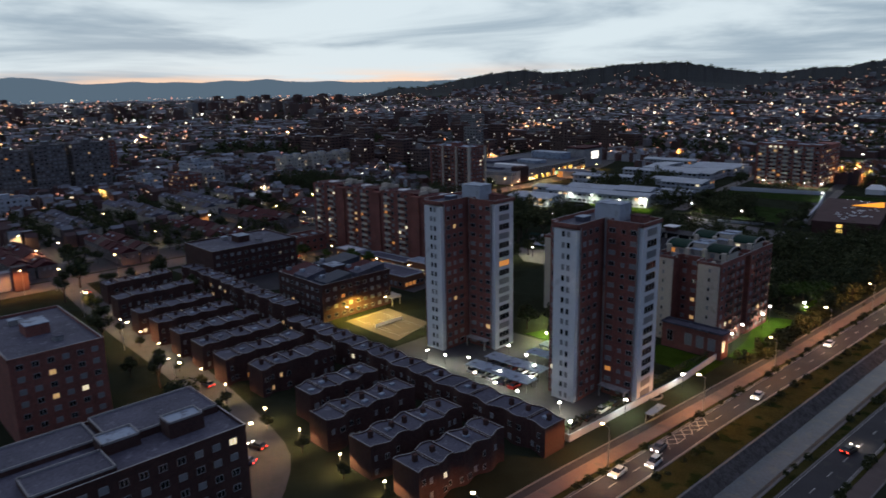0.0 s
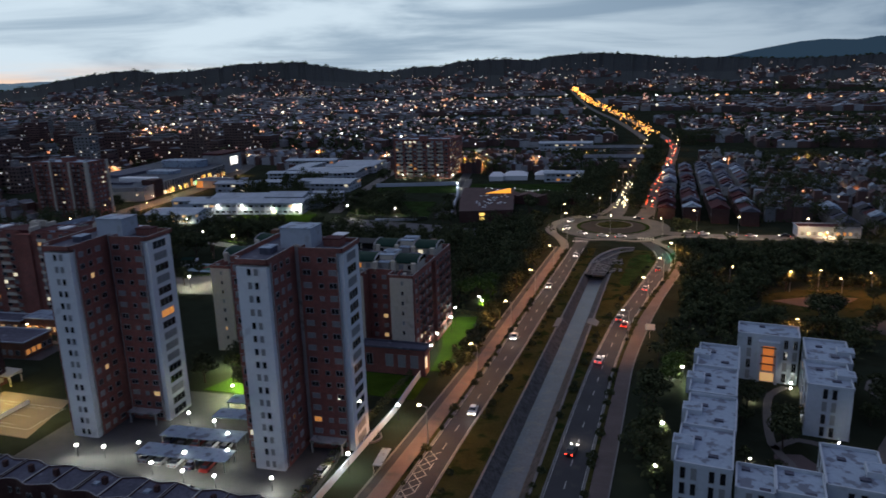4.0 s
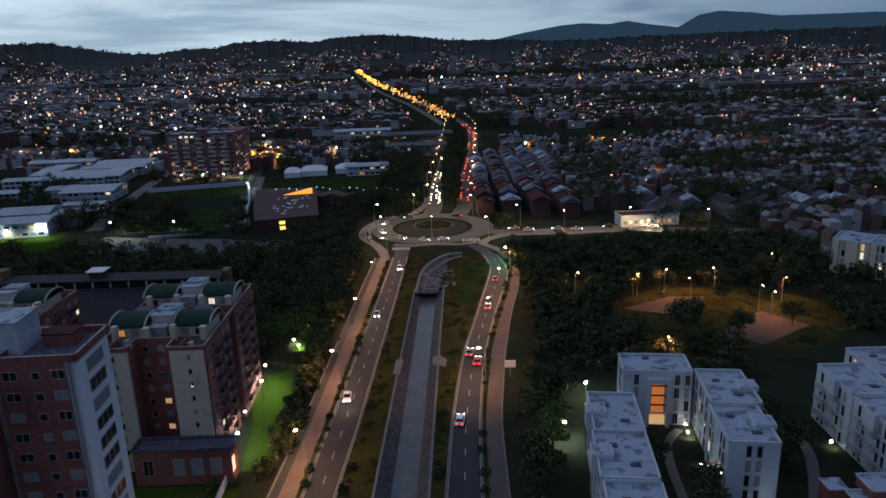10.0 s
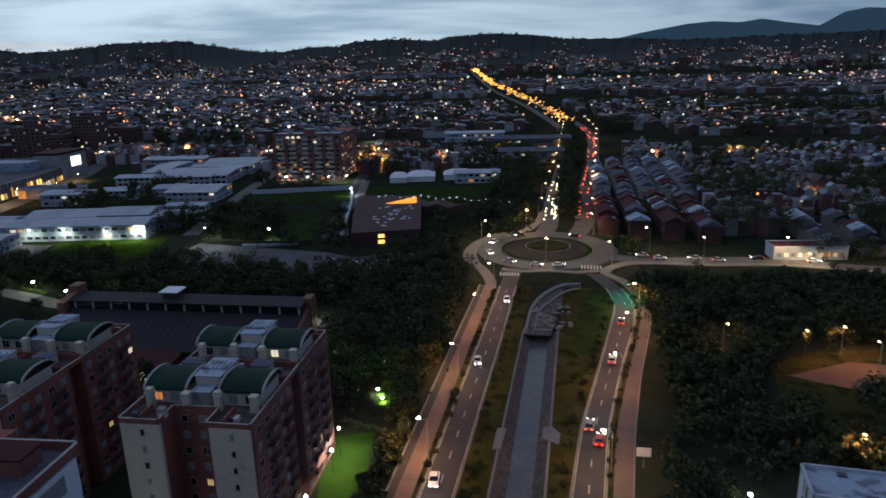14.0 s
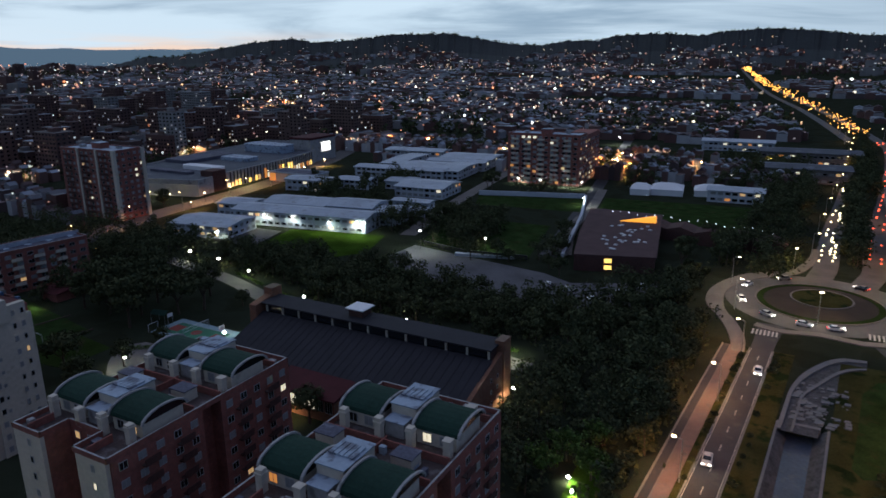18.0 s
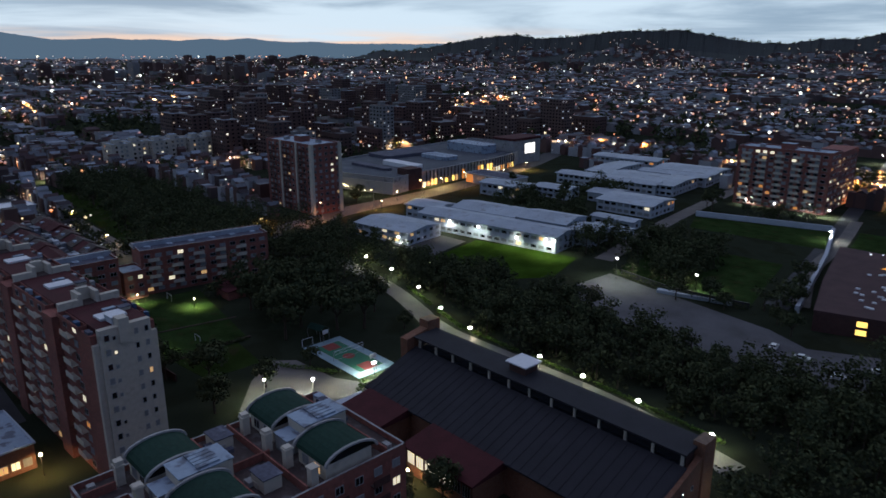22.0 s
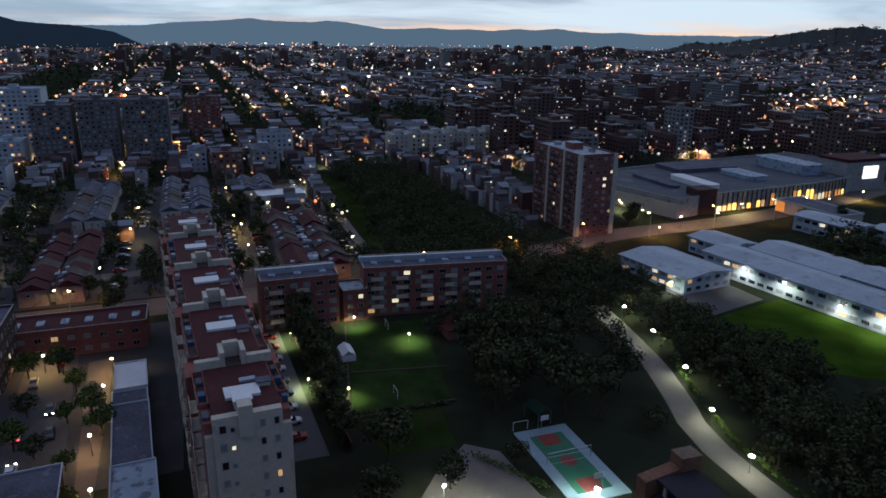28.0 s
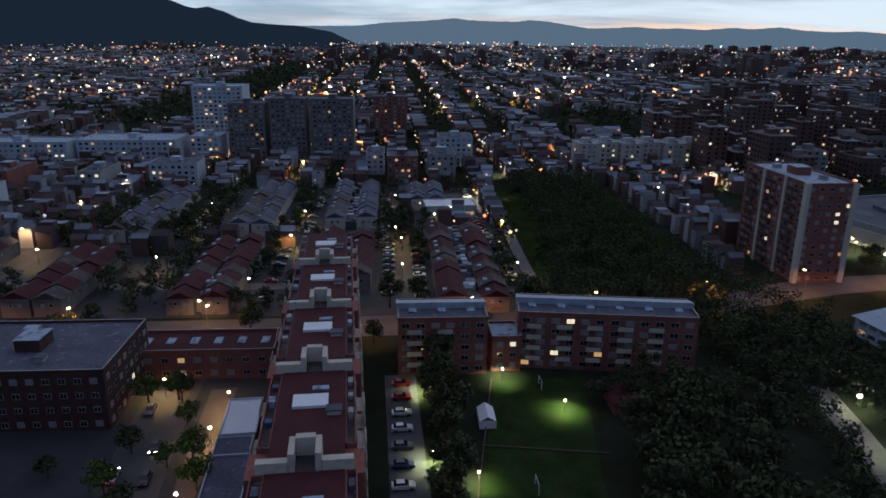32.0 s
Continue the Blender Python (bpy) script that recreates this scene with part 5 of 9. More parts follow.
# ---- terraced rows ----
def wavy_row(x, y, length, turn, label, units, width=6.6, h=7.3, seed=1):
    """Brick terrace whose roof edge swings in and out from house to house."""
    rr = random.Random(seed)
    t = thing("terraced_row", x, y, 0, turn, label, "terrace", "dark brick terraces")
    L = length / units
    for i in range(units):
        a, b = i * L, (i + 1) * L
        o = 0.0
        dz = 0.25 if i % 3 == 1 else 0.0
        xs = [a + (b - a) * q / 5 for q in range(6)]

        def swing(x, k):
            return 0.55 * math.sin(x * 2 * math.pi / (L * 1.45) + seed + k)

        ring = [(x, -0.1 + swing(x, 0)) for x in xs] + [(x, width + swing(x, 0.9)) for x in xs[::-1]]
        s = Shape()
        s.prism(ring, 0, h - 0.5 + dz)
        hs = part("house", s, "brick_dark", t, "dark red-brown brick house")
        s = Shape()
        parapet_roof(s, ring, h - 0.48 + dz, 0.2, 0.3, 0, 1, 2)
        part("roof", s, ["brick_dark", "membrane_dark", "concrete"], hs, "dark flat roof with a pale wavy coping")
        for f in range(2):
            for fx in (0.3, 0.7):
                if rr.random() < 0.8:
                    pane = pick_pane(0.07)
                    part("window", window_mesh(1.2, 1.2, 1, pane), None, hs, at=(a + L * fx, -0.16 + swing(a + L * fx, 0), 0.9 + f * 2.9))
        if rr.random() < 0.6:
            s = Shape()
            cx = a + L * rr.uniform(0.3, 0.7)
            s.box(cx, width * 0.5, h - 0.6 + dz, cx + 0.8, width * 0.5 + 0.8, h + 0.9)
            part("chimney", s, "brick_dark", hs)
        if rr.random() < 0.5:
            s = Shape()
            cx, cy = a + L * 0.3, width * rr.uniform(0.25, 0.6)
            s.box(cx, cy, h - 0.5 + dz, cx + 1.2, cy + 1.0, h - 0.1 + dz)
            part("skylight", s, "membrane", hs)
    return t


# rows standing square to the street, then two long rows
ROWS = ((-47.2, 17.6, 23), (-60.2, 17.2, 24), (-75.4, 17.6, 23.5), (-88.8, 22.2, 19), (-109.6, 21.5, 21.5), (-122.4, 18.5, 24), (-136, 18.8, 25), (-149.2, 18.6, 24.5), (-163.6, 18.2, 24), (-177.6, 17.6, 25), (-198, 18.5, 26.5), (-219, 22, 24))
for i, (x, y, n) in enumerate(ROWS):
    wavy_row(x, y, n, 90, "dark brick terrace row with a wavy pale-edged roof", 5, 6.8, 7.4, i)
wavy_row(-141, 47.6, 99, 0, "long dark brick terrace with a ribbed grey roof", 18, 6.2, 6.8, 40)
wavy_row(-226, 52.6, 76, 0, "long dark brick terrace with a grey roof", 13, 5.6, 7.4, 41)


def brick_block(name, x, y, turn, W, D, F, label, wall="brick", deck="membrane_dark", faces="SE", lit=0.06, st=2.7, pitch=3.0, ww=1.4, group="", category="apartments", plant=True, skylights=0, kind=""):
    """Plain brick block of flats with windows on the faces that are seen."""
    t = thing(name, x, y, 0, turn, label, category, group, kind)
    keep(x - 3, y - 3, x + W + 3, y + D + 3)
    H = F * st + 0.3
    s = Shape()
    s.box(0, 0, 0, W, D, H)
    part("wall", s, wall, t)
    s = Shape()
    parapet_roof(s, [(-0.1, -0.1), (W + 0.1, -0.1), (W + 0.1, D + 0.1), (-0.1, D + 0.1)], H + 0.02, 0.3, 0.6, 0, 1, 2)
    part("roof", s, [wall, deck, "concrete"], t)
    walls_ = {"S": ((0, 0), (W, 0)), "E": ((W, 0), (W, D)), "N": ((W, D), (0, D)), "W": ((0, D), (0, 0))}
    far = x < -338 or y > 400
    for f in faces:
        a, b = walls_[f]
        L = W if f in "SN" else D
        windows(t, a, b, 0, F, st, spots(L, pitch, ww, 1.25), lit, joined=far)
    if plant:
        roof_plant(t, W * 0.5, D * 0.5, H, min(6, W * 0.3), min(5, D * 0.4), 2.6, wall, "membrane")
        roof_plant(t, W * 0.22, D * 0.4, H, 2.0, 2.6, 1.3, "concrete", "membrane")
        roof_plant(t, W * 0.78, D * 0.62, H, 2.4, 1.8, 1.1, "concrete", "membrane_dark")
    for i in range(skylights):
        s = Shape()
        c = W * (i + 0.5) / skylights if W > D else D * (i + 0.5) / skylights
        if W > D:
            s.box(c - 0.9, D * 0.35, H, c + 0.9, D * 0.65, H + 0.35)
        else:
            s.box(W * 0.35, c - 0.9, H, W * 0.65, c + 0.9, H + 0.35)
        part("skylight", s, "membrane", t, "pale skylight")
    return t


nl = brick_block("apartment_building", -87, -46, 0, 21, 41, 6, "dark brick apartment building with a stepped grey roof", "brick_dark", faces="NE", lit=0.04, st=2.9, plant=False)
for x0, y0, x1, y1, z, m in ((0.6, 22, 12, 40.4, 18.9, "membrane_dark"), (0.6, 0.8, 9, 21, 18.5, "membrane_dark"), (12.2, 30, 16, 36, 20.4, "membrane"), (13, 8, 20.2, 20, 18.6, "membrane_dark"), (9.6, 20, 14, 26, 19.6, "membrane")):
    s = Shape()
    s.box(x0, y0, 17.7, x1, y1, z, 0, 1)
    part("roof_step", s, ["brick_dark", m], nl, "raised step of the grey roof")
    s = Shape()
    parapet_roof(s, [(x0, y0), (x1, y0), (x1, y1), (x0, y1)], z + 0.01, 0.2, 0.35, 0, 1, 0)
    part("roof_rim", s, ["concrete", m], nl)
brick_block("apartment_building", -158, -28, 0, 34.5, 19, 7, "red brick apartment building with a few lit windows", "brick", faces="NE", lit=0.07, st=2.8)
nb = brick_block("apartment_building", -172, 64, 0, 26.5, 28, 4, "dark brick block with stepped grey roofs and a lamp-lit gable", "brick_dark", faces="SEN", lit=0.03, st=2.9)
brick_block("apartment_building", -238.6, 60, 0, 25, 37, 4, "dark brick block beside the access street", "brick_dark", faces="EN", lit=0.04, st=3.1)
for x0, y0, x1, y1, z, m in ((0.5, 0.6, 8, 11, 13.4, "tile_red"), (9, 0.6, 17, 8, 14.2, "membrane_dark"), (18.5, 2, 26, 12, 13.6, "tile_blue_dark"), (1, 14, 10, 27.4, 14.0, "tile_blue_dark"), (12.5, 17, 20, 27.4, 13.2, "tile_red"), (21, 14.5, 26, 26, 14.4, "membrane_dark")):
    s = Shape()
    s.prism([(x0, y0), (x1, y0), (x1, y1), (x0, y1)], 11.5, [z - 0.9, z - 0.9, z + 0.5, z + 0.5], 0)
    part("roof_step", s, m, nb, "raised sloping roof step")
    s = Shape()
    s.box(x0 + 1.2, y0 + 1.6, z - 0.6, x0 + 2.6, y0 + 3.0, z + 0.35)
    part("roof_light", s, "membrane", nb, "pale roof light")


def terrace_flats():
    for x, y, W, D, fl, tn in ((-248.7, 183.9, 12, 41.3, 5, -8), (-246, 154.2, 12, 20.5, 5, 0)):
        t = brick_block("apartment_building", x, y, tn, W, D, fl, "brick flats with balconies and many lit windows", "brick", "membrane_dark", "E", 0.07, 2.7, 3.4, 1.9, "flats by the pitch", skylights=max(3, int(D / 6)), plant=False)
        for k in range(1, fl):
            for j in range(int(D / 7)):
                s = Shape()
                z = k * 2.7
                s.box(W, 2 + j * 7, z - 0.15, W + 1.1, 5.4 + j * 7, z)
                s.box(W + 1.0, 2 + j * 7, z, W + 1.1, 5.4 + j * 7, z + 0.95)
                part("balcony", s, "cream", t)
        s = Shape()
        s.prism([(-0.6, -0.4), (W * 0.45, -0.4), (W * 0.45, D + 0.4), (-0.6, D + 0.4)], fl * 2.7, [fl * 2.7 + 0.5, fl * 2.7 + 1.9, fl * 2.7 + 1.9, fl * 2.7 + 0.5])
        part("lean_roof", s, "metal_roof", t, "sloping grey sheet roof")
    t = brick_block("stair_link", -244, 176, 0, 9, 6.8, 3, "low brick link with a pale roof", "brick", "membrane", "E", 0.3, plant=False)


terrace_flats()
t = brick_block("terraced_row", -246, 88, 0, 11.5, 38, 2, "two-storey brick row with skylights in a dark roof", "brick", "tile_red", "E", 0.08, 3.2, 3.6, 1.6, skylights=7, plant=False, category="terrace")
t = brick_block("apartment_tower", -330, 281, 1, 38, 16, 12, "twelve-storey brick tower with pale corner strips", "brick", "membrane", "SE", 0.04, 2.65, 3.2, 1.5, "", "tower")
for x0, y0, x1, y1 in ((36.6, -0.5, 38.5, 0.9), (37.4, 14.6, 38.6, 16.4), (25.4, -0.6, 26.6, 0), (12.4, -0.6, 13.6, 0)):
    s = Shape()
    s.box(x0, y0, 0, x1, y1, 32.6)
    part("pale_strip", s, "cream", t, "pale vertical strip")
for k in range(1, 12):
    for x in (3, 15, 28):
        s = Shape()
        s.box(x, -1.0, k * 2.65 - 0.15, x + 5.5, 0, k * 2.65)
        s.box(x, -1.0, k * 2.65, x + 5.5, -0.9, k * 2.65 + 0.9)
        part("balcony", s, "brick_dark", t)
t = brick_block("apartment_slab", -173, 453, 3, 42.6, 15, 10, "brick apartment slab with pale balcony bands", "brick", "membrane", "SE", 0.12, 2.8, 3.4, 1.9, "", "apartments")
for k in range(1, 10):
    for x in (2.5, 10, 18, 26, 33.5):
        s = Shape()
        s.box(x, -1.1, k * 2.8 - 0.2, x + 4.2, 0, k * 2.8)
        s.box(x, -1.1, k * 2.8, x + 4.2, -1.0, k * 2.8 + 0.95)
        part("balcony", s, "cream", t)
s = Shape()
s.box(30, 15, 0, 42, 46, 27.5)
part("rear_wing", s, "brick", t)
windows(t, (42, 15), (42, 46), 0, 9, 2.8, spots(31, 3.6, 1.6, 1.3), 0.1, joined=True)


# ---- school and mall ----
def pale_hall(x, y, turn, W, D, h, rise, label, lit=0.0, name="school_building", mat="metal_roof", wall="white", group="school buildings"):
    t = thing(name, x, y, 0, turn, label, "school", group)
    keep(x - 5, y - 3, x + W + 3, y + D + 8)
    s = Shape()
    s.prism([(0, 0), (W, 0), (W, D), (0, D)], 0, h)
    part("wall", s, wall, t)
    s = Shape()
    n = len(s.v)
    s.face([(-0.8, -0.8, h), (W + 0.8, -0.8, h), (W + 0.8, D / 2, h + rise), (-0.8, D / 2, h + rise)])
    s.face([(-0.8, D / 2, h + rise), (W + 0.8, D / 2, h + rise), (W + 0.8, D + 0.8, h), (-0.8, D + 0.8, h)])
    s.face([(W + 0.8, -0.8, h), (W + 0.8, D + 0.8, h), (W + 0.8, D / 2, h + rise)])
    s.face([(-0.8, -0.8, h), (-0.8, D / 2, h + rise), (-0.8, D + 0.8, h)])
    s.face([(-0.8, -0.8, h - 0.25), (W + 0.8, -0.8, h - 0.25), (W + 0.8, -0.8, h), (-0.8, -0.8, h)])
    part("roof", s, mat, t, "pale sheet-metal roof")
    F = 2 if h > 5 else 1
    windows(t, (0, 0), (W, 0), 0, F, h / F, spots(W, 3.4, 2.4, 1.3, 2), lit, joined=y > 345)
    windows(t, (W, 0), (W, D), 0, F, h / F, spots(D, 4.0, 2.0, 1.3, 1), lit, joined=y > 345)
    return t


pale_hall(-243, 303.2, 8.6, 67, 15, 6.6, 1.3, "long white two-storey school wing lit by wall lamps", 0.1)
pale_hall(-240, 320.5, 8.6, 32, 18, 6.8, 1.6, "white school wing with a sheet roof", 0.05)
pale_hall(-206, 325.5, 8.6, 22, 18, 7.4, 1.8, "white school wing with a raised sheet roof", 0.05)
pale_hall(-182, 328.5, 8.6, 10, 14, 6.2, 1.2, "small white school wing", 0.05)
pale_hall(-252, 276, 8, 29, 20, 5.2, 1.4, "low white school pavilion with a broad pale roof", 0.2)
pale_hall(-262, 312, 8, 18, 14, 6.0, 1.2, "white school building with a sheet roof", 0.05)
pale_hall(-210, 388, 4, 28, 24, 5.5, 1.4, "low school hall with a pale roof", 0.06)
pale_hall(-268, 432, 6, 60, 13, 5.5, 1.0, "long low school range with a pale roof", 0.08)
pale_hall(-262, 452, 6, 14, 46, 5.5, 1.0, "low school range with a pale roof", 0.08)
pale_hall(-240, 474, 6, 40, 12, 5.5, 1.0, "long low school range with a pale roof", 0.08)
pale_hall(-214, 440, 6, 14, 34, 5.8, 1.0, "low school range with a pale roof", 0.08)
pale_hall(-247, 447, 6, 32, 26, 5.0, 1.0, "low school range with a pale roof", 0.1)
pale_hall(-238, 488, 6, 36, 26, 5.6, 1.2, "low school range with a broad pale roof", 0.1)
pale_hall(-226, 403, 6, 14, 16, 4.6, 0.9, "low school hall with a pale roof", 0.1)
pale_hall(-290, 500, 6, 44, 16, 6.5, 1.0, "long shed with a bright pale roof", 0.2)
pale_hall(-196, 364, 4, 20, 7, 3.6, 0.7, "low service shed with a pale roof", 0.0)
pale_hall(-186, 350, 4, 16, 6, 3.4, 0.6, "low service shed with a pale roof", 0.0)
pale_hall(-275, 375, 8, 26, 13, 6.4, 1.0, "pale corner building with yellow-lit end", 0.2)
pale_hall(-252, 392, 8, 20, 12, 5.2, 1.0, "small white building with a sheet roof", 0.1)
pale_hall(-60, 446, 4, 26, 14, 6, 1.0, "low school hall among trees", 0.1)
pale_hall(-40, 520, 4, 44, 22, 8, 1.2, "long hall with a grey roof", 0.1, mat="tile_blue_dark", wall="concrete_dark")
pale_hall(-50, 590, 4, 60, 24, 8, 1.2, "large shed with a grey roof", 0.1, mat="tile_blue_dark", wall="concrete_dark")
pale_hall(-95, 640, 4, 50, 20, 7, 1.2, "large shed with a pale roof", 0.1)


def mall():
    t = thing("shopping_mall", -340, 400, 0, 0, "large dark-roofed shopping mall with brightly lit shop fronts", "mall")
    keep(-405, 325, -298, 505)
    ring = [(36, -61), (31, -39), (29, -12), (25, 30), (18, 57), (-4, 100), (-56, 92), (-46, 0), (-34, -56), (0, -71)]
    s = Shape()
    s.prism(ring, 0, 8.2)
    part("wall", s, "concrete", t)
    s = Shape()
    parapet_roof(s, ring, 8.22, 0.5, 0.8, 0, 1, 0)
    part("roof", s, ["concrete", "tile_blue_dark"], t, "dark flat roof")
    s = Shape()
    s.prism([(0, -71.4), (36.2, -61.4), (36, -61.05), (0, -71.05)], 0, 6.4)
    part("side_wall", s, "cream", t, "long pale side wall")
    for x0, y0, x1, y1, z, m, lb in ((-8, -34, 22, -26, 10.6, "fabric", "white roof lantern"), (-14, 2, 10, 14, 10.4, "membrane", "pale round-ended lantern"), (-30, 40, 6, 54, 13.5, "membrane", "raised pale hall roof"), (-40, -20, -18, 20, 10.2, "membrane_dark", "dark raised roof"), (-20, -48, 14, -42, 9.6, "membrane_dark", "dark raised roof")):
        s = Shape()
        c = 2.0
        s.prism([(x0 + c, y0), (x1 - c, y0), (x1, y0 + c), (x1, y1 - c), (x1 - c, y1), (x0 + c, y1), (x0, y1 - c), (x0, y0 + c)], 8.2, z)
        part("roof_lantern", s, m, t, lb)
    s = Shape()
    s.box(24, -48, 0, 33, -38, 11.5)
    part("corner_tower", s, "brick_dark", t, "dark corner tower")
    s = Shape()
    s.box(-4, 60, 0, 14, 88, 15.5)
    sg = part("sign_tower", s, "concrete", t, "grey tower with a bright sign")
    s = Shape()
    s.box(-4.4, 59.6, 15.5, 14.4, 88.4, 17)
    part("sign_tower_cap", s, "tile_red", sg)
    s = Shape()
    s.box(14.05, 72, 6.5, 14.25, 82, 13)
    part("sign_panel", s, "lamp_white_soft", sg, "blank bright white sign panel")
    rr = random.Random(4)
    for i in range(30):
        y = -34 + i * 3.0
        x = float(np.interp(y, [-39, -12, 30, 57], [31, 29, 25, 18]))
        s = Shape()
        s.box(x + 0.05, y + 1.25, 0, x + 0.5, y + 1.6, 8.6)
        part("facade_pier", s, "dark_metal", t)
        if rr.random() < 0.75:
            s = Shape()
            s.box(x + 0.08, y - 1.2, 0.4, x + 0.3, y + 1.1, rr.choice((2.6, 3.2, 3.4, 6.0)))
            part("shop_front", s, rr.choice(("lit_warm", "lit_yellow", "lit_yellow", "lit_white", "lit_orange")) if i not in (13, 14) else "lit_green", t, "lit shop front")
    # low showroom before the mall
    s = Shape()
    s.box(36, -6, 0, 70, 8, 5.2)
    part("showroom", s, "cream", t)
    s = Shape()
    parapet_roof(s, [(35.6, -6.4), (70.4, -6.4), (70.4, 8.4), (35.6, 8.4)], 5.22, 0.4, 0.6, 0, 1, 0)
    part("showroom_roof", s, ["white", "membrane_dark"], t)
    # emissive sheet on the end wall stands in for orange light falling there
    s = Shape()
    s.box(36.2, -6.3, 0.3, 41, -6.05, 4.8)
    part("showroom_wall_glow", s, "lit_orange", t, "end wall with orange lamplight put in as its own glow")


M["lamp_white_soft"] = glow("bright_sign_face", (1.0, 0.98, 0.92), 1.5)
M["lit_yellow"] = glow("lit_shop_yellow", (1.0, 0.66, 0.16), 1.3)
M["lit_green"] = glow("lit_shop_green", (0.2, 1.0, 0.35), 2.0)
mall()


def red_school():
    t = thing("red_school", -76, 300, 0, 0, "low dark red school with a skylit roof and orange wedge", "school")
    ring = [(-6, 5), (20, 13), (8, 79), (-23, 79), (-14, 36)]
    s = Shape()
    s.prism(ring, 0, 5.6)
    part("wall", s, "brick_dark", t)
    s = Shape()
    s.prism([(x * 1.03, y * 1.01) for x, y in ring], 5.6, 6.0)
    part("roof", s, "red_roof", t, "dark red roof")
    rr = random.Random(5)
    for cx, cy in ((-4, 50), (2, 46), (8, 52), (-2, 30), (4, 26), (10, 32), (3, 38), (2, 20)):
        for _ in range(4):
            s = Shape()
            x, y = cx + rr.uniform(-2.2, 2.2), cy + rr.uniform(-3.5, 3.5)
            s.box(x, y, 6.0, x + 1.1, y + 0.9, 6.35)
            part("skylight", s, "fabric", t, "small white skylight")
    s = Shape()
    s.prism([(-5, 60), (9, 62.5), (9, 64.5), (8, 64.5)], 6.0, [6.2, 8.6, 8.6, 8.6])
    part("wedge_lantern", s, "yellow_lit", t, "bright orange wedge-shaped lantern")
    for z in (0.9, 3.3):
        s = Shape()
        s.prism([(4, 7.97), (6.4, 8.71), (6.36, 8.85), (3.96, 8.11)], z, z + 1.5)
        part("window", s, "lit_yellow", t)
    # wavy wing behind
    for i in range(9):
        s = Shape()
        x = 8 + i * 5.6
        s.prism([(x, 62 - i * 1.0), (x + 5.8, 61 - i), (x + 5.8, 72 - i), (x, 73 - i)], 0, [4.6, 6.2, 6.2, 4.6] if i % 2 else [6.2, 4.6, 4.6, 6.2])
        part("wavy_wing", s, "brick_dark", t)
    s = Shape()
    for i in range(20):
        octa_(s, -12 + i * 3.6, 74 - max(0, i - 6) * 0.7, 6.6 + 0.6 * math.sin(i * 1.3), 0.22)
    part("string_lights", s, "lamp_cool", t, "string of small white roof lights")


def octa_(s, x, y, z, r):
    n = len(s.v)
    s.v += [(x + r, y, z), (x, y + r, z), (x - r, y, z), (x, y - r, z), (x, y, z + r), (x, y, z - r)]
    s.f += [(n, n + 1, n + 4), (n + 1, n + 2, n + 4), (n + 2, n + 3, n + 4), (n + 3, n, n + 4), (n + 1, n, n + 5), (n + 2, n + 1, n + 5), (n + 3, n + 2, n + 5), (n, n + 3, n + 5)]
    s.m += [0] * 8


M["yellow_lit"] = glow("orange_lantern", (1.0, 0.42, 0.05), 0.9)
M["lamp_cool"] = glow("cool_small_lamps", (0.9, 0.95, 1.0), 3)
red_school()


def marquee(x, y, W, D, h):
    t = thing("marquee", x, y, 0, 8, "white canvas marquee with a ridged roof", "marquee", "white marquees")
    s = Shape()
    s.box(0, 0, 0, W, D, h)
    part("side_wall", s, "fabric", t)
    s = Shape()
    s.face([(-0.3, -0.3, h), (W + 0.3, -0.3, h), (W * 0.75, D / 2, h + 2.6), (W * 0.25, D / 2, h + 2.6)])
    s.face([(W + 0.3, D + 0.3, h), (-0.3, D + 0.3, h), (W * 0.25, D / 2, h + 2.6), (W * 0.75, D / 2, h + 2.6)])
    s.face([(-0.3, D + 0.3, h), (-0.3, -0.3, h), (W * 0.25, D / 2, h + 2.6)])
    s.face([(W + 0.3, -0.3, h), (W + 0.3, D + 0.3, h), (W * 0.75, D / 2, h + 2.6)])
    part("roof", s, "fabric", t)


for x, y, W, D in ((-99, 446, 10, 12), (-89, 450, 16, 16), (-68, 456, 18, 14)):
    marquee(x, y, W, D, 3.2)


# ---- club buildings by the access street ----
def flat_pavilion(x, y, W, D, h, label, wall="brick_orange", deck="membrane", lit=0.25, name="pavilion"):
    t = thing(name, x, y, 0, 4, label, "pavilion")
    keep(x - 3, y - 3, x + W + 3, y + D + 3)
    s = Shape()
    s.box(0.3, 0.3, 0, W - 0.3, D - 0.3, h)
    part("wall", s, wall, t)
    s = Shape()
    parapet_roof(s, [(0, 0), (W, 0), (W, D), (0, D)], h + 0.02, 0.25, 0.35, 0, 1, 0)
    part("roof", s, ["white", deck], t)
    windows(t, (W - 0.3, 0.3), (W - 0.3, D - 0.3), 0, 1, h, spots(D - 0.6, 2.0, 1.5, 1.6, 1), lit, 1.0)
    windows(t, (0.3, 0.3), (W - 0.3, 0.3), 0, 1, h, spots(W - 0.6, 2.4, 1.5, 1.6, 1), lit, 1.0)
    return t


# canvas-white deck: a white roof, with the nearby lamp's brightness in its colour
flat_pavilion(-217.6, 119.6, 13.6, 6.8, 3.7, "low pavilion with a white flat roof", deck="fabric")
flat_pavilion(-203.8, 120.2, 6.4, 7.0, 3.4, "low link building with a grey roof", deck="membrane_dark")
flat_pavilion(-197.2, 120.8, 23.6, 7.0, 3.8, "low hall with a dull mauve-grey roof", deck="membrane_dark")
flat_pavilion(-172.6, 122.6, 17.6, 7.4, 5.0, "orange brick community hall with a pale roof", deck="membrane", lit=0.5)
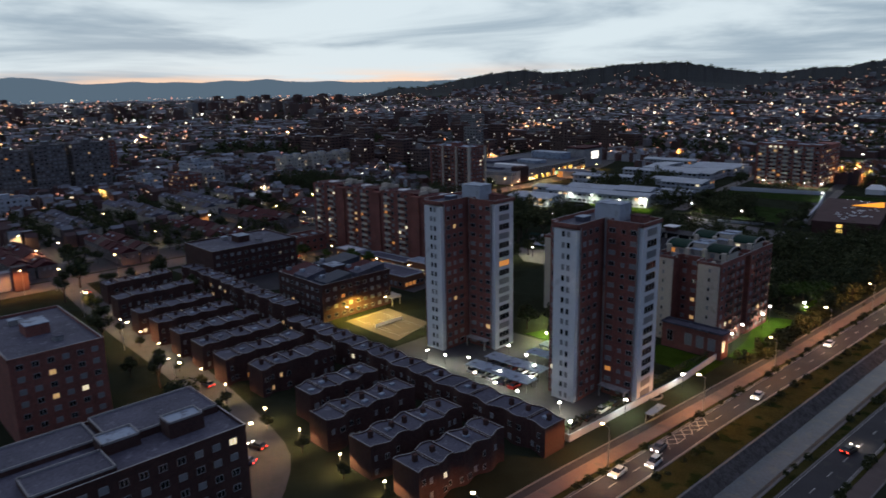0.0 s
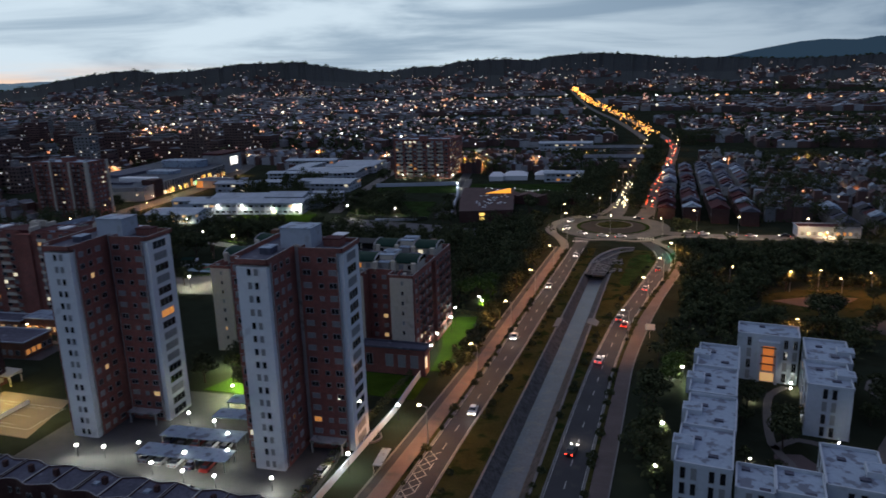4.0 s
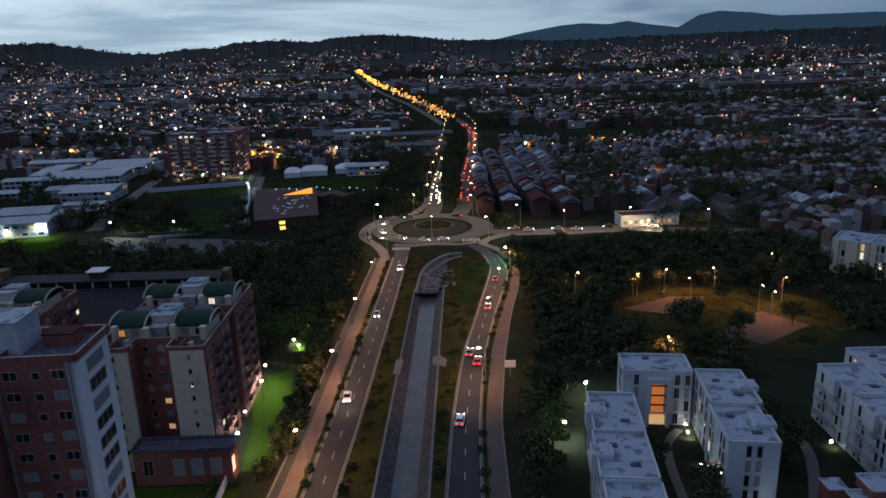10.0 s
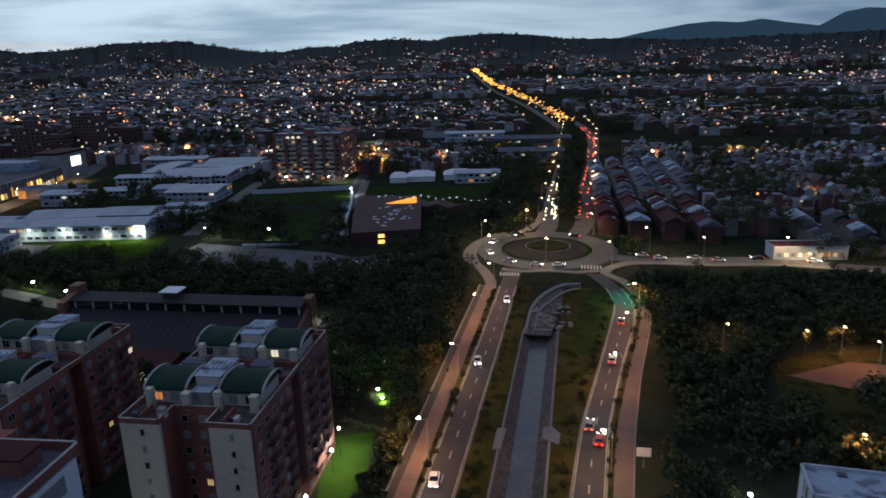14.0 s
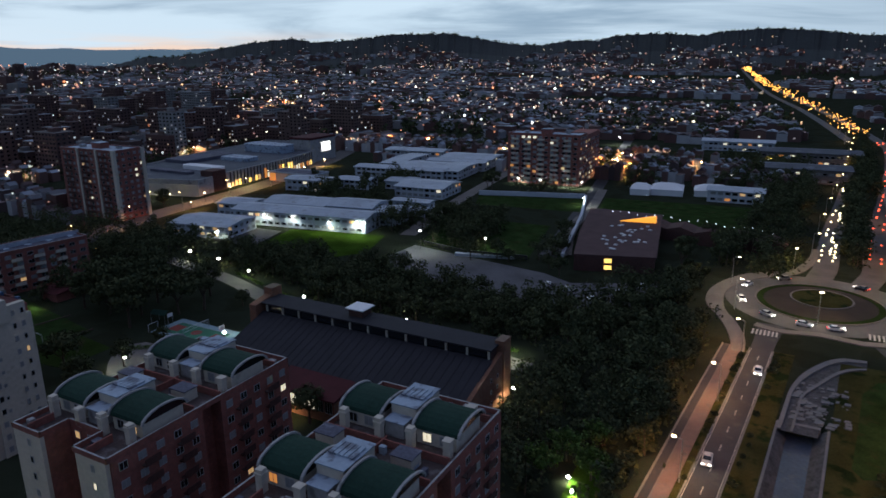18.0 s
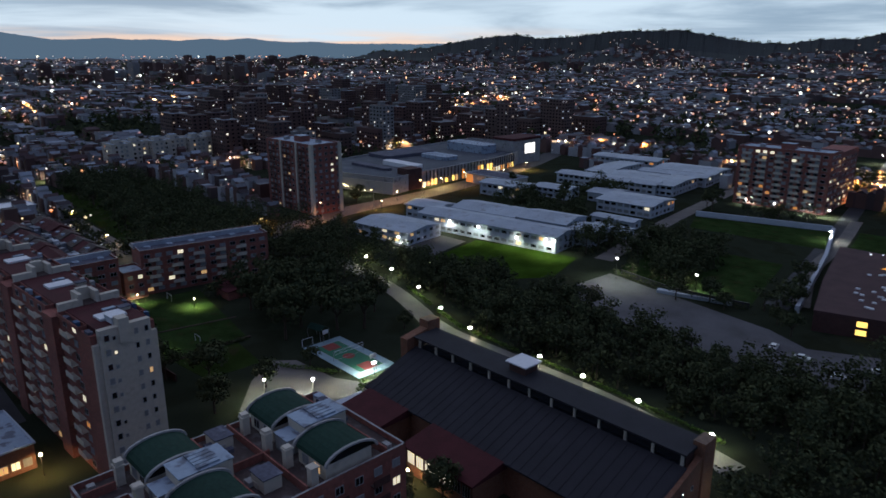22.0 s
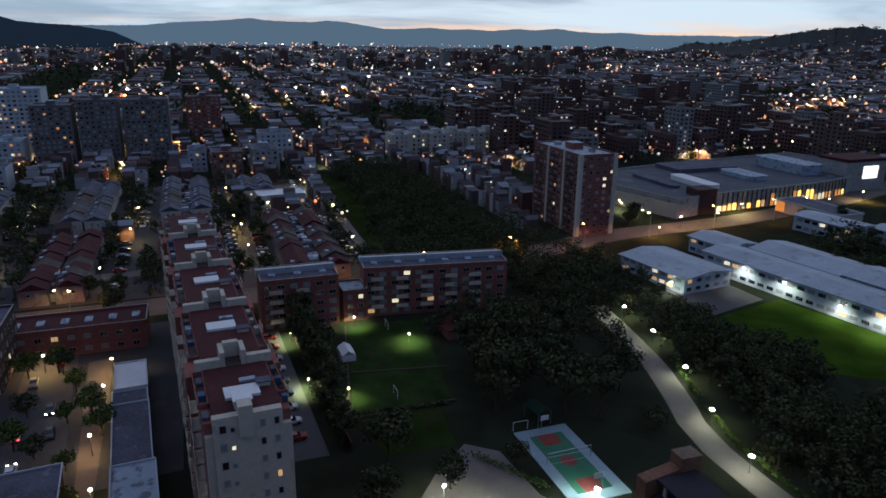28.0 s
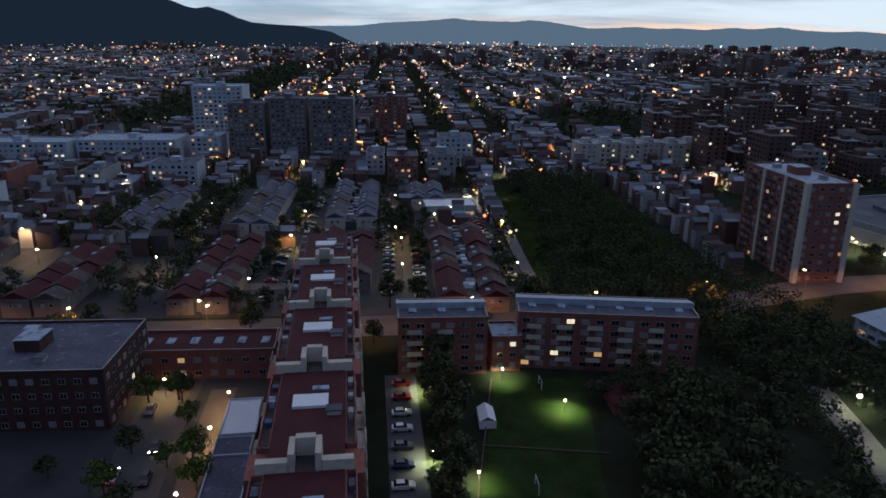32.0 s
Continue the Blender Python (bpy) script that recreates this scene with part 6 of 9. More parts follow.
flat_pavilion(-176, 104, 22, 11, 4.8, "low lamp-lit brick clubhouse", deck="membrane_dark", lit=0.4)


# ---- red-roofed terraces beyond the cross street ----
def gable_terrace(x, y, length, turn, label, units, depth=8.2, h=5.0, roof="tile_red", wall="cream", seed=1, lit=0.06):
    rr = random.Random(seed)
    t = thing("terraced_row", x, y, 0, turn, label, "terrace", "red-roofed terraces")
    if turn:
        keep(x - depth - 3, y - 3, x + 3, y + length + 3)
    else:
        keep(x - 6, y - 9, x + length + 6, y + depth + 9)
    L = length / units
    for i in range(units):
        a, b = i * L, (i + 1) * L
        dz = rr.choice((0, 0.35, 0.7)) if x < 0 else rr.choice((0, 0.5, 1.1, -0.8))
        s = Shape()
        s.box(a, 0, 0, b, depth, h + dz)
        hs = part("house", s, wall, t)
        s = Shape()
        z0, z1 = h + dz, h + dz + 2.0
        for sgn, y0 in ((1, -0.5), (-1, depth + 0.5)):
            s.face([(a, y0, z0 - 0.2), (b, y0, z0 - 0.2), (b, depth / 2, z1), (a, depth / 2, z1)][::sgn])
        s.face([(a, -0.3, z0), (a, depth / 2, z1), (a, depth + 0.3, z0)])
        s.face([(b, -0.3, z0), (b, depth + 0.3, z0), (b, depth / 2, z1)])
        own = rr.choice((roof, roof, roof, "membrane_dark", "membrane", "tile_red")) if x > 0 else rr.choice((roof, roof, roof, roof, "deck"))
        part("roof", s, own, hs, {"tile_red": "red clay-tiled gable roof", "membrane": "pale grey roof"}.get(own, "dark grey roof"))
        if rr.random() < 0.5:
            s = Shape()
            s.box(a + L * 0.4, depth * 0.15, z0 + 0.4, a + L * 0.65, depth * 0.35, z0 + 1.25)
            part("skylight", s, "membrane", hs)
        for fx in (0.3, 0.7):
            for yy, tn in ((-0.03, 0.0), (depth + 0.03, math.pi)):
                if rr.random() < (0.7 if -345 < x < -200 else 0.12):
                    part("window", window_mesh(1.1, 1.1, 1, pick_pane(lit)), None, hs, at=(a + L * fx, yy, 2.9), turn=tn)
        for xx, on, tn in ((b + 0.03, i == units - 1, math.pi / 2),):
            if on:
                part("window", window_mesh(1.0, 1.1, 0, pick_pane(lit)), None, hs, at=(xx, depth * 0.35, 2.9), turn=tn)
                part("window", window_mesh(1.0, 1.1, 0, pick_pane(lit)), None, hs, at=(xx, depth * 0.65, 2.9), turn=tn)
    return t


for i, (x0, x1, y0, y1) in enumerate(((-342, -290, 127, 146), (-348, -271, 166, 186), (-332, -273, 90, 107), (-322, -273, 46, 62), (-332, -278, 6, 22), (-430, -360, 126, 146), (-430, -352, 90, 106), (-420, -345, 46, 62), (-425, -392, 160, 176))):
    near = x1 > -300
    gable_terrace(x0, y0, x1 - x0, 0, "terrace of small houses under a red tiled roof" if near else "terrace of small houses under grey roofs", max(4, int((x1 - x0) / 6.5)), 7.6, 4.8, "tile_red" if near else "membrane_dark", "concrete_dark" if near else "cream", i * 2)
    gable_terrace(x0, y1 - 7.6, x1 - x0, 0, "terrace of small houses under a red tiled roof" if near else "terrace of small houses under grey roofs", max(4, int((x1 - x0) / 6.5)), 7.6, 4.8, "tile_red" if near else "membrane_dark", "concrete_dark" if near else "cream", i * 2 + 1)
    # low pale yards roofed over between the two rows
    s = Shape()
    yr = random.Random(300 + i)
    for xx in np.arange(x0 + 0.5, x1 - 3, 2.7):
        yy = y0 + 7.75
        while yy < y1 - 8.4:
            d = min(yr.uniform(1.4, 2.8), y1 - 7.75 - yy)
            s.box(float(xx), yy, 0, float(xx) + yr.uniform(2.0, 2.65), yy + d - 0.05, yr.choice((2.5, 2.7, 3.0, 4.6, 5.2)))
            yy += d
    tagged(part("yard_roofs", s, "yard_mix"), "jumble of low roofs over back yards", "yard roof", kind="stuff")

flat_pavilion(-392, 166, 14, 22, 5.0, "small floodlit white clubhouse", "white", "fabric", 0.6, "clubhouse")
# taller blocks behind the terraces
brick_block("apartment_building", -536, -30, 0, 30, 56, 5, "white five-storey slab of flats", "white", "membrane", "E", 0.14, 2.8, 3.4, 1.5, "white slabs")
brick_block("apartment_building", -520, -92, 0, 22, 60, 5, "white five-storey slab of flats", "white", "membrane", "E", 0.12, 2.8, 3.4, 1.5, "white slabs")
brick_block("apartment_building", -545, 30, 0, 24, 18, 5, "white five-storey slab of flats", "white", "membrane", "SE", 0.14, 2.8, 3.4, 1.5, "white slabs")
brick_block("apartment_tower", -612, 16, 0, 26, 34, 14, "white apartment tower with many lit windows", "white", "membrane", "SE", 0.16, 2.8, 3.2, 1.7, category="tower")
brick_block("apartment_tower", -545, 53, 0, 20, 22, 12, "grey-brown apartment tower with small windows", "concrete_dark", "membrane_dark", "SE", 0.06, 2.8, 3.0, 1.4, "grey towers", "tower")
brick_block("apartment_tower", -546, 78, 0, 20, 22, 13, "grey-brown apartment tower with small windows", "concrete_dark", "membrane_dark", "SE", 0.06, 2.8, 3.0, 1.4, "grey towers", "tower")
brick_block("apartment_tower", -545, 103, 0, 22, 26, 13, "grey-brown apartment tower with small windows", "concrete_dark", "membrane_dark", "SE", 0.06, 2.8, 3.0, 1.4, "grey towers", "tower")
brick_block("apartment_tower", -628, 139, 0, 20, 24, 11, "red brick apartment tower behind the trees", "brick", "membrane_dark", "SE", 0.08, 2.8, 3.2, 1.4, category="tower")
for i in range(6):
    brick_block("apartment_building", -510 - (i % 2) * 5, 262 + i * 13, 0, 18, 12.5, 5, "pale five-storey block of flats with flat roof", "cream", "membrane", "SE", 0.12, 2.8, 3.2, 1.3, "pale flats")
for i, (x, y, w_, d_, fl) in enumerate(((-500, 138, 24, 10, 4), (-470, 150, 20, 16, 5), (-480, 172, 26, 14, 5), (-520, 180, 20, 20, 6), (-455, -40, 30, 12, 4), (-450, 5, 26, 10, 4), (-462, 30, 16, 24, 4), (-470, -100, 22, 34, 5), (-340, -60, 40, 26, 5), (-390, -40, 24, 30, 5))):
    brick_block("apartment_building", x, y, 0, w_, d_, fl, "mid-rise brick building with a dark roof" if i % 3 else "mid-rise pale building with a dark roof", ("white", "brick", "concrete")[i % 3], "membrane_dark", "SE", 0.12, 2.8, 3.2, 1.4, "mid-rise buildings")
# terraces beside the roundabout
for i, (x, y, n) in enumerate(((24, 330, 60), (36, 327, 64), (49, 322, 70), (62, 318, 66))):
    gable_terrace(x, y, n, 90, "red brick terrace with a red tiled roof", 9, 8.0, 6.4, "tile_red", "brick_dark", 50 + i)
for i in range(5):
    gable_terrace(26 + i * 11, 404, 92, 90, "terrace of small houses under pale grey roofs", 15, 7.6, 6.0, "membrane_dark", "concrete", 60 + i)
flat_pavilion(75, 297.5, 26, 9, 4.6, "low lamp-lit corner shop with a pale roof", "white", "tile_red", 0.6, "corner_shop")
for i in range(6):
    gable_terrace(100 + i * 16, 300 + (i % 2) * 4, 46, 90, "terrace of small houses under grey roofs", 7, 7.6, 5.4, "tile_dark", "concrete_dark", 80 + i)


# ---- distance: hills, mountains, city ----
def ridge(name, table, dist, foot, mat, label, rough=0.0, seed=3, step=0.12, eye=(-20.0, 60.0)):
    """A range of hills given by bearing and height above the level, in degrees."""
    r = random.Random(seed)
    ox, oy, oz = eye[0], eye[1], 76.0
    s = Shape()
    ys = [b for b, _ in table]
    order = np.argsort(ys)
    bs, es = np.array(ys)[order], np.array([e for _, e in table])[order]
    b, n = float(bs[0]), 0
    cols = []
    while b <= bs[-1]:
        e = float(np.interp(b, bs, es)) + 0.12 + rough * (r.random() - 0.35) * (0.6 + 0.4 * math.sin(b * 5))
        w = radians(b)
        dx_, dy_ = -math.sin(w), math.cos(w)
        top = oz + dist * math.tan(radians(e))
        cols.append([(ox + dx_ * dist, oy + dy_ * dist, top), (ox + dx_ * (dist * 0.6 + foot * 0.4), oy + dy_ * (dist * 0.6 + foot * 0.4), top * 0.42), (ox + dx_ * foot, oy + dy_ * foot, -2), (ox + dx_ * (dist + 60), oy + dy_ * (dist + 60), -5)])
        b += step
    for c in cols:
        s.v += c
    for i in range(len(cols) - 1):
        o = 4 * i
        for k, l in ((0, 1), (1, 2), (3, 0)):
            s.f.append((o + k, o + l, o + 4 + l, o + 4 + k))
            s.m.append(0)
    return tagged(part(name, s, mat), label, "hills", kind="structure")


M["hill"] = material("wooded_hillside", (0.009, 0.014, 0.017), 1.0, 0.5, 0.01, 0.2, bump=0)


# blue emission on a black base: distance haze painted into the ranges
def haze_glow(name, colour):
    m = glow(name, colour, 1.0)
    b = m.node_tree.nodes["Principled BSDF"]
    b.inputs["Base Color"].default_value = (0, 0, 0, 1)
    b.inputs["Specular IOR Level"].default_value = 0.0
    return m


M["far_range"] = haze_glow("far_range_haze_glow", (0.075, 0.122, 0.178))
M["far_range_dim"] = haze_glow("north_east_range_haze_glow", (0.018, 0.038, 0.065))
M["east_range"] = haze_glow("eastern_range_haze_glow", (0.008, 0.015, 0.028))
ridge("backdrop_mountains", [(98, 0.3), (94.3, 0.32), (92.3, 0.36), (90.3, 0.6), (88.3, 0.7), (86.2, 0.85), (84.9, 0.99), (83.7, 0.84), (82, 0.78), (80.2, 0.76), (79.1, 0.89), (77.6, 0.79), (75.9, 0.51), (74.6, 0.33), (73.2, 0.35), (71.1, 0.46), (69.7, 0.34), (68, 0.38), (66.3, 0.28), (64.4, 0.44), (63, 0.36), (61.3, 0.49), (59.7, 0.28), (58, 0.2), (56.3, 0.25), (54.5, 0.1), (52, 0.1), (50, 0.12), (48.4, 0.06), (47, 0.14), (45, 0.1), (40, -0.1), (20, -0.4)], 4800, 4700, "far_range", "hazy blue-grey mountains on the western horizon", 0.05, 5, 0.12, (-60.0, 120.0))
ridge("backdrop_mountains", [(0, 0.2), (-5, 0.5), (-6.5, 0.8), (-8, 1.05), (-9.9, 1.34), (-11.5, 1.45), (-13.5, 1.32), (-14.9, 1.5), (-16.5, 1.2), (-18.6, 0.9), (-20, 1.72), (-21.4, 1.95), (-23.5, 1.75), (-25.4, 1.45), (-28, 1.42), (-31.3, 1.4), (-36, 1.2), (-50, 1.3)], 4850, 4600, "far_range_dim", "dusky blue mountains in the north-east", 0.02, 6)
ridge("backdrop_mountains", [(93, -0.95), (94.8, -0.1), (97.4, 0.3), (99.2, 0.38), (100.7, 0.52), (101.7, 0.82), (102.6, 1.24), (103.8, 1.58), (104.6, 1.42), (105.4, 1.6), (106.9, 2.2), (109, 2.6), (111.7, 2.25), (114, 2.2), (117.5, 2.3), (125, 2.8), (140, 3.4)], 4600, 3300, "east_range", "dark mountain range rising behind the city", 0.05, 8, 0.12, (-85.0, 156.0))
CREST = [(56, -1.5), (53, -0.95), (52, -0.7), (50.9, -0.42), (49.3, -0.5), (47.2, -0.22), (45, 0.2), (43.3, 0.48), (41.6, 0.66), (40.3, 0.74), (38.7, 0.48), (36.4, 0.58), (34.2, 0.84), (32.4, 1.02), (29.8, 1.04), (28.4, 1.1), (26.9, 0.82), (25, 0.48), (23.3, 0.2), (21, 0.12), (19.2, 0.4), (16.8, 0.42), (15.6, 0.72), (13.8, 0.84), (11.6, 0.82), (9.5, 0.66), (7.4, 0.96), (5.5, 1.06), (3.5, 1.0), (1.5, 0.86), (-1, 0.52), (-4.8, 0.42), (-9.9, 0.16), (-14, 0.26), (-17, 0.32), (-22, 0.36), (-28, 0.42), (-34, 0.4)]
ridge("wooded_hill", CREST, 3800, 2700, "hill", "dark wooded hills dotted with house lights", 0.17, 9, 0.07)

M["house"] = material("far_house_walls", (0.13, 0.075, 0.065), 0.9, 0.2, 0.05, 0.4, bump=0, island=((0.10, 0.055, 0.05), (0.22, 0.22, 0.23), (0.11, 0.065, 0.06), (0.32, 0.33, 0.35), (0.08, 0.06, 0.06)))
M["house_roof"] = material("far_house_roofs", (0.075, 0.046, 0.048), 0.85, 0.25, 0.05, 0.4, bump=0, island=((0.13, 0.14, 0.16), (0.055, 0.046, 0.05), (0.16, 0.18, 0.21), (0.08, 0.055, 0.055), (0.25, 0.29, 0.34)))
M["block_wall"] = material("far_block_walls", (0.11, 0.062, 0.056), 0.9, 0.2, 0.05, 0.4, bump=0, island=((0.085, 0.05, 0.045), (0.12, 0.08, 0.07), (0.19, 0.19, 0.19), (0.10, 0.058, 0.05)))
M["city_light"] = glow_mixed("city_lamps", ((0.50, 0.13, 0.02), (0.62, 0.30, 0.10), (0.50, 0.18, 0.03), (0.95, 1.0, 0.9), (0.8, 0.55, 0.25), (0.45, 0.11, 0.015), (0.55, 0.17, 0.03), (0.6, 0.26, 0.07), (1.0, 0.85, 0.6)), 3.6)
M["city_window"] = glow_mixed("city_windows", ((1.0, 0.62, 0.28), (1.0, 0.85, 0.6), (0.95, 1.0, 0.95), (1.0, 0.55, 0.2)), 1.0)

keep(-262, -200, 130, 330)
keep(-300, 20, -255, 300)
keep(-310, 300, -20, 480)
keep(-420, 300, -290, 520)
keep(-440, 200, -290, 262)
keep(-30, 320, 26, 480)
keep(20, 300, 100, 330)


def near_line(x, y, pts, w):
    for (ax, ay), (bx, by) in zip(pts, pts[1:]):
        d2 = (bx - ax) ** 2 + (by - ay) ** 2
        t = max(0, min(1, ((x - ax) * (bx - ax) + (y - ay) * (by - ay)) / d2))
        if (x - ax - t * (bx - ax)) ** 2 + (y - ay - t * (by - ay)) ** 2 < w * w:
            return True
    return False


def free(x, y):
    if any(a <= x <= c and b <= y <= d for a, b, c, d in CLEAR):
        return False
    return not (near_line(x, y, AVE_L, 26) or near_line(x, y, AVE_R, 20))


def in_view(x, y):
    b = math.degrees(math.atan2(-(x + 20), y - 60))
    return -40 < b < 128


WOODS = [(-360, 235, 90, 28), (420, 900, 260, 60), (120, 560, 60, 16), (190, 440, 70, 22), (-1150, -60, 500, 60), (-720, 330, 90, 40), (300, 2100, 700, 120), (-900, 900, 120, 50), (-330, 620, 60, 30), (-60, 600, 50, 40)]


def wood(x, y):
    return any(((x - a) / rx) ** 2 + ((y - b) / ry) ** 2 < 1 for a, b, rx, ry in WOODS[1:])


def house(sw, sr_, x, y, w, d, h, gable, turn=0.0):
    c, sn = math.cos(turn), math.sin(turn)

    def q(a, b):
        return (x + a * c - b * sn, y + a * sn + b * c)

    ring = [q(0, 0), q(w, 0), q(w, d), q(0, d)]
    n = len(sw.v)
    sw.v += [(*p, 0) for p in ring] + [(*p, h) for p in ring]
    for i in range(4):
        j = (i + 1) % 4
        sw.f.append((n + i, n + j, n + 4 + j, n + 4 + i))
        sw.m.append(0)
    n = len(sr_.v)
    if gable:
        a, b = q(w / 2, -0.2), q(w / 2, d + 0.2)
        sr_.v += [(*p, h) for p in ring] + [(*a, h + gable), (*b, h + gable)]
        sr_.f += [(n, n + 4, n + 5, n + 3), (n + 1, n + 2, n + 5, n + 4), (n, n + 1, n + 4), (n + 2, n + 3, n + 5)]
        sr_.m += [0] * 4
    else:
        sr_.v += [(*p, h + 0.02) for p in ring]
        sr_.f.append((n, n + 1, n + 2, n + 3))
        sr_.m.append(0)


def octa(s, x, y, z, r):
    n = len(s.v)
    s.v += [(x + r, y, z), (x, y + r, z), (x - r, y, z), (x, y - r, z), (x, y, z + r), (x, y, z - r)]
    s.f += [(n, n + 1, n + 4), (n + 1, n + 2, n + 4), (n + 2, n + 3, n + 4), (n + 3, n, n + 4), (n + 1, n, n + 5), (n + 2, n + 1, n + 5), (n + 3, n + 2, n + 5), (n, n + 3, n + 5)]
    s.m += [0] * 8


def clump(s, x, y, z, r, h, n_leaf, rr):
    """Loose crown of leaf sprays, for woods seen from afar."""
    for _ in range(n_leaf):
        u, v, w = rr.gauss(0, 0.45), rr.gauss(0, 0.45), rr.random()
        k = 1 - 0.5 * abs(w - 0.4)
        p = Vector((x + u * r * k, y + v * r * k, z + w * h))
        a = Vector((rr.uniform(-1, 1), rr.uniform(-1, 1), rr.uniform(-0.7, 0.7))).normalized()
        b = a.cross(Vector((rr.uniform(-1, 1), rr.uniform(-1, 1), rr.uniform(-1, 1)))).normalized()
        e = r * rr.uniform(0.22, 0.42)
        n = len(s.v)
        s.v += [tuple(p - a * e), tuple(p + b * e * 0.7), tuple(p + a * e), tuple(p - b * e * 0.7)]
        s.f.append((n, n + 1, n + 2, n + 3))
        s.m.append(0)


cr = random.Random(21)
GLOWS = 0
dark, walls, roofs, lights, panes, trees, blocks = Shape(), Shape(), Shape(), Shape(), Shape(), Shape(), Shape()


def lit_pane(x, y, z, w, h, ang):
    c, sn = math.cos(ang) * w / 2, math.sin(ang) * w / 2
    n = len(panes.v)
    panes.v += [(x - c, y - sn, z), (x + c, y + sn, z), (x + c, y + sn, z + h), (x - c, y - sn, z + h)]
    panes.f.append((n, n + 1, n + 2, n + 3))
    panes.m.append(0)


def block(x, y, w, d, h, storey=2.7, lit=0.06):
    house(blocks, roofs, x, y, w, d, h, 0)
    blocks.box(x + w * 0.4, y + d * 0.3, h, x + w * 0.62, y + d * 0.7, h + 2.4)
    far = math.hypot(x + 20, y - 60)
    f = max(1.0, far / 900)
    for k in range(int(h / (storey * f))):
        for side in ((x, x + w, y - 0.08, 0), (y, y + d, x + w + 0.08, 1)):
            n = int((side[1] - side[0]) / (3.2 * f))
            for i in range(n):
                is_lit = cr.random() < lit
                if not is_lit and far < 1100:
                    u = side[0] + (i + 0.5) * (side[1] - side[0]) / n
                    z = k * storey * f + 0.9
                    a, b, c = (0.8 * f, 0, 0) if side[3] == 0 else (0, 0.8 * f, 0)
                    px, py = (u, side[2]) if side[3] == 0 else (side[2], u)
                    dark.face([(px - a, py - b, z), (px + a, py + b, z), (px + a, py + b, z + 1.2 * f), (px - a, py - b, z + 1.2 * f)])
                if is_lit:
                    u = side[0] + (i + 0.5) * (side[1] - side[0]) / n
                    z = k * storey * f + 0.9
                    if side[3] == 0:
                        lit_pane(u, side[2], z, 1.3 * f, 1.2 * f, 0)
                    else:
                        lit_pane(side[2], u, z, 1.3 * f, 1.2 * f, math.pi / 2)


def in_city(x, y, marg=0):
    return in_view(x, y) and free(x, y)


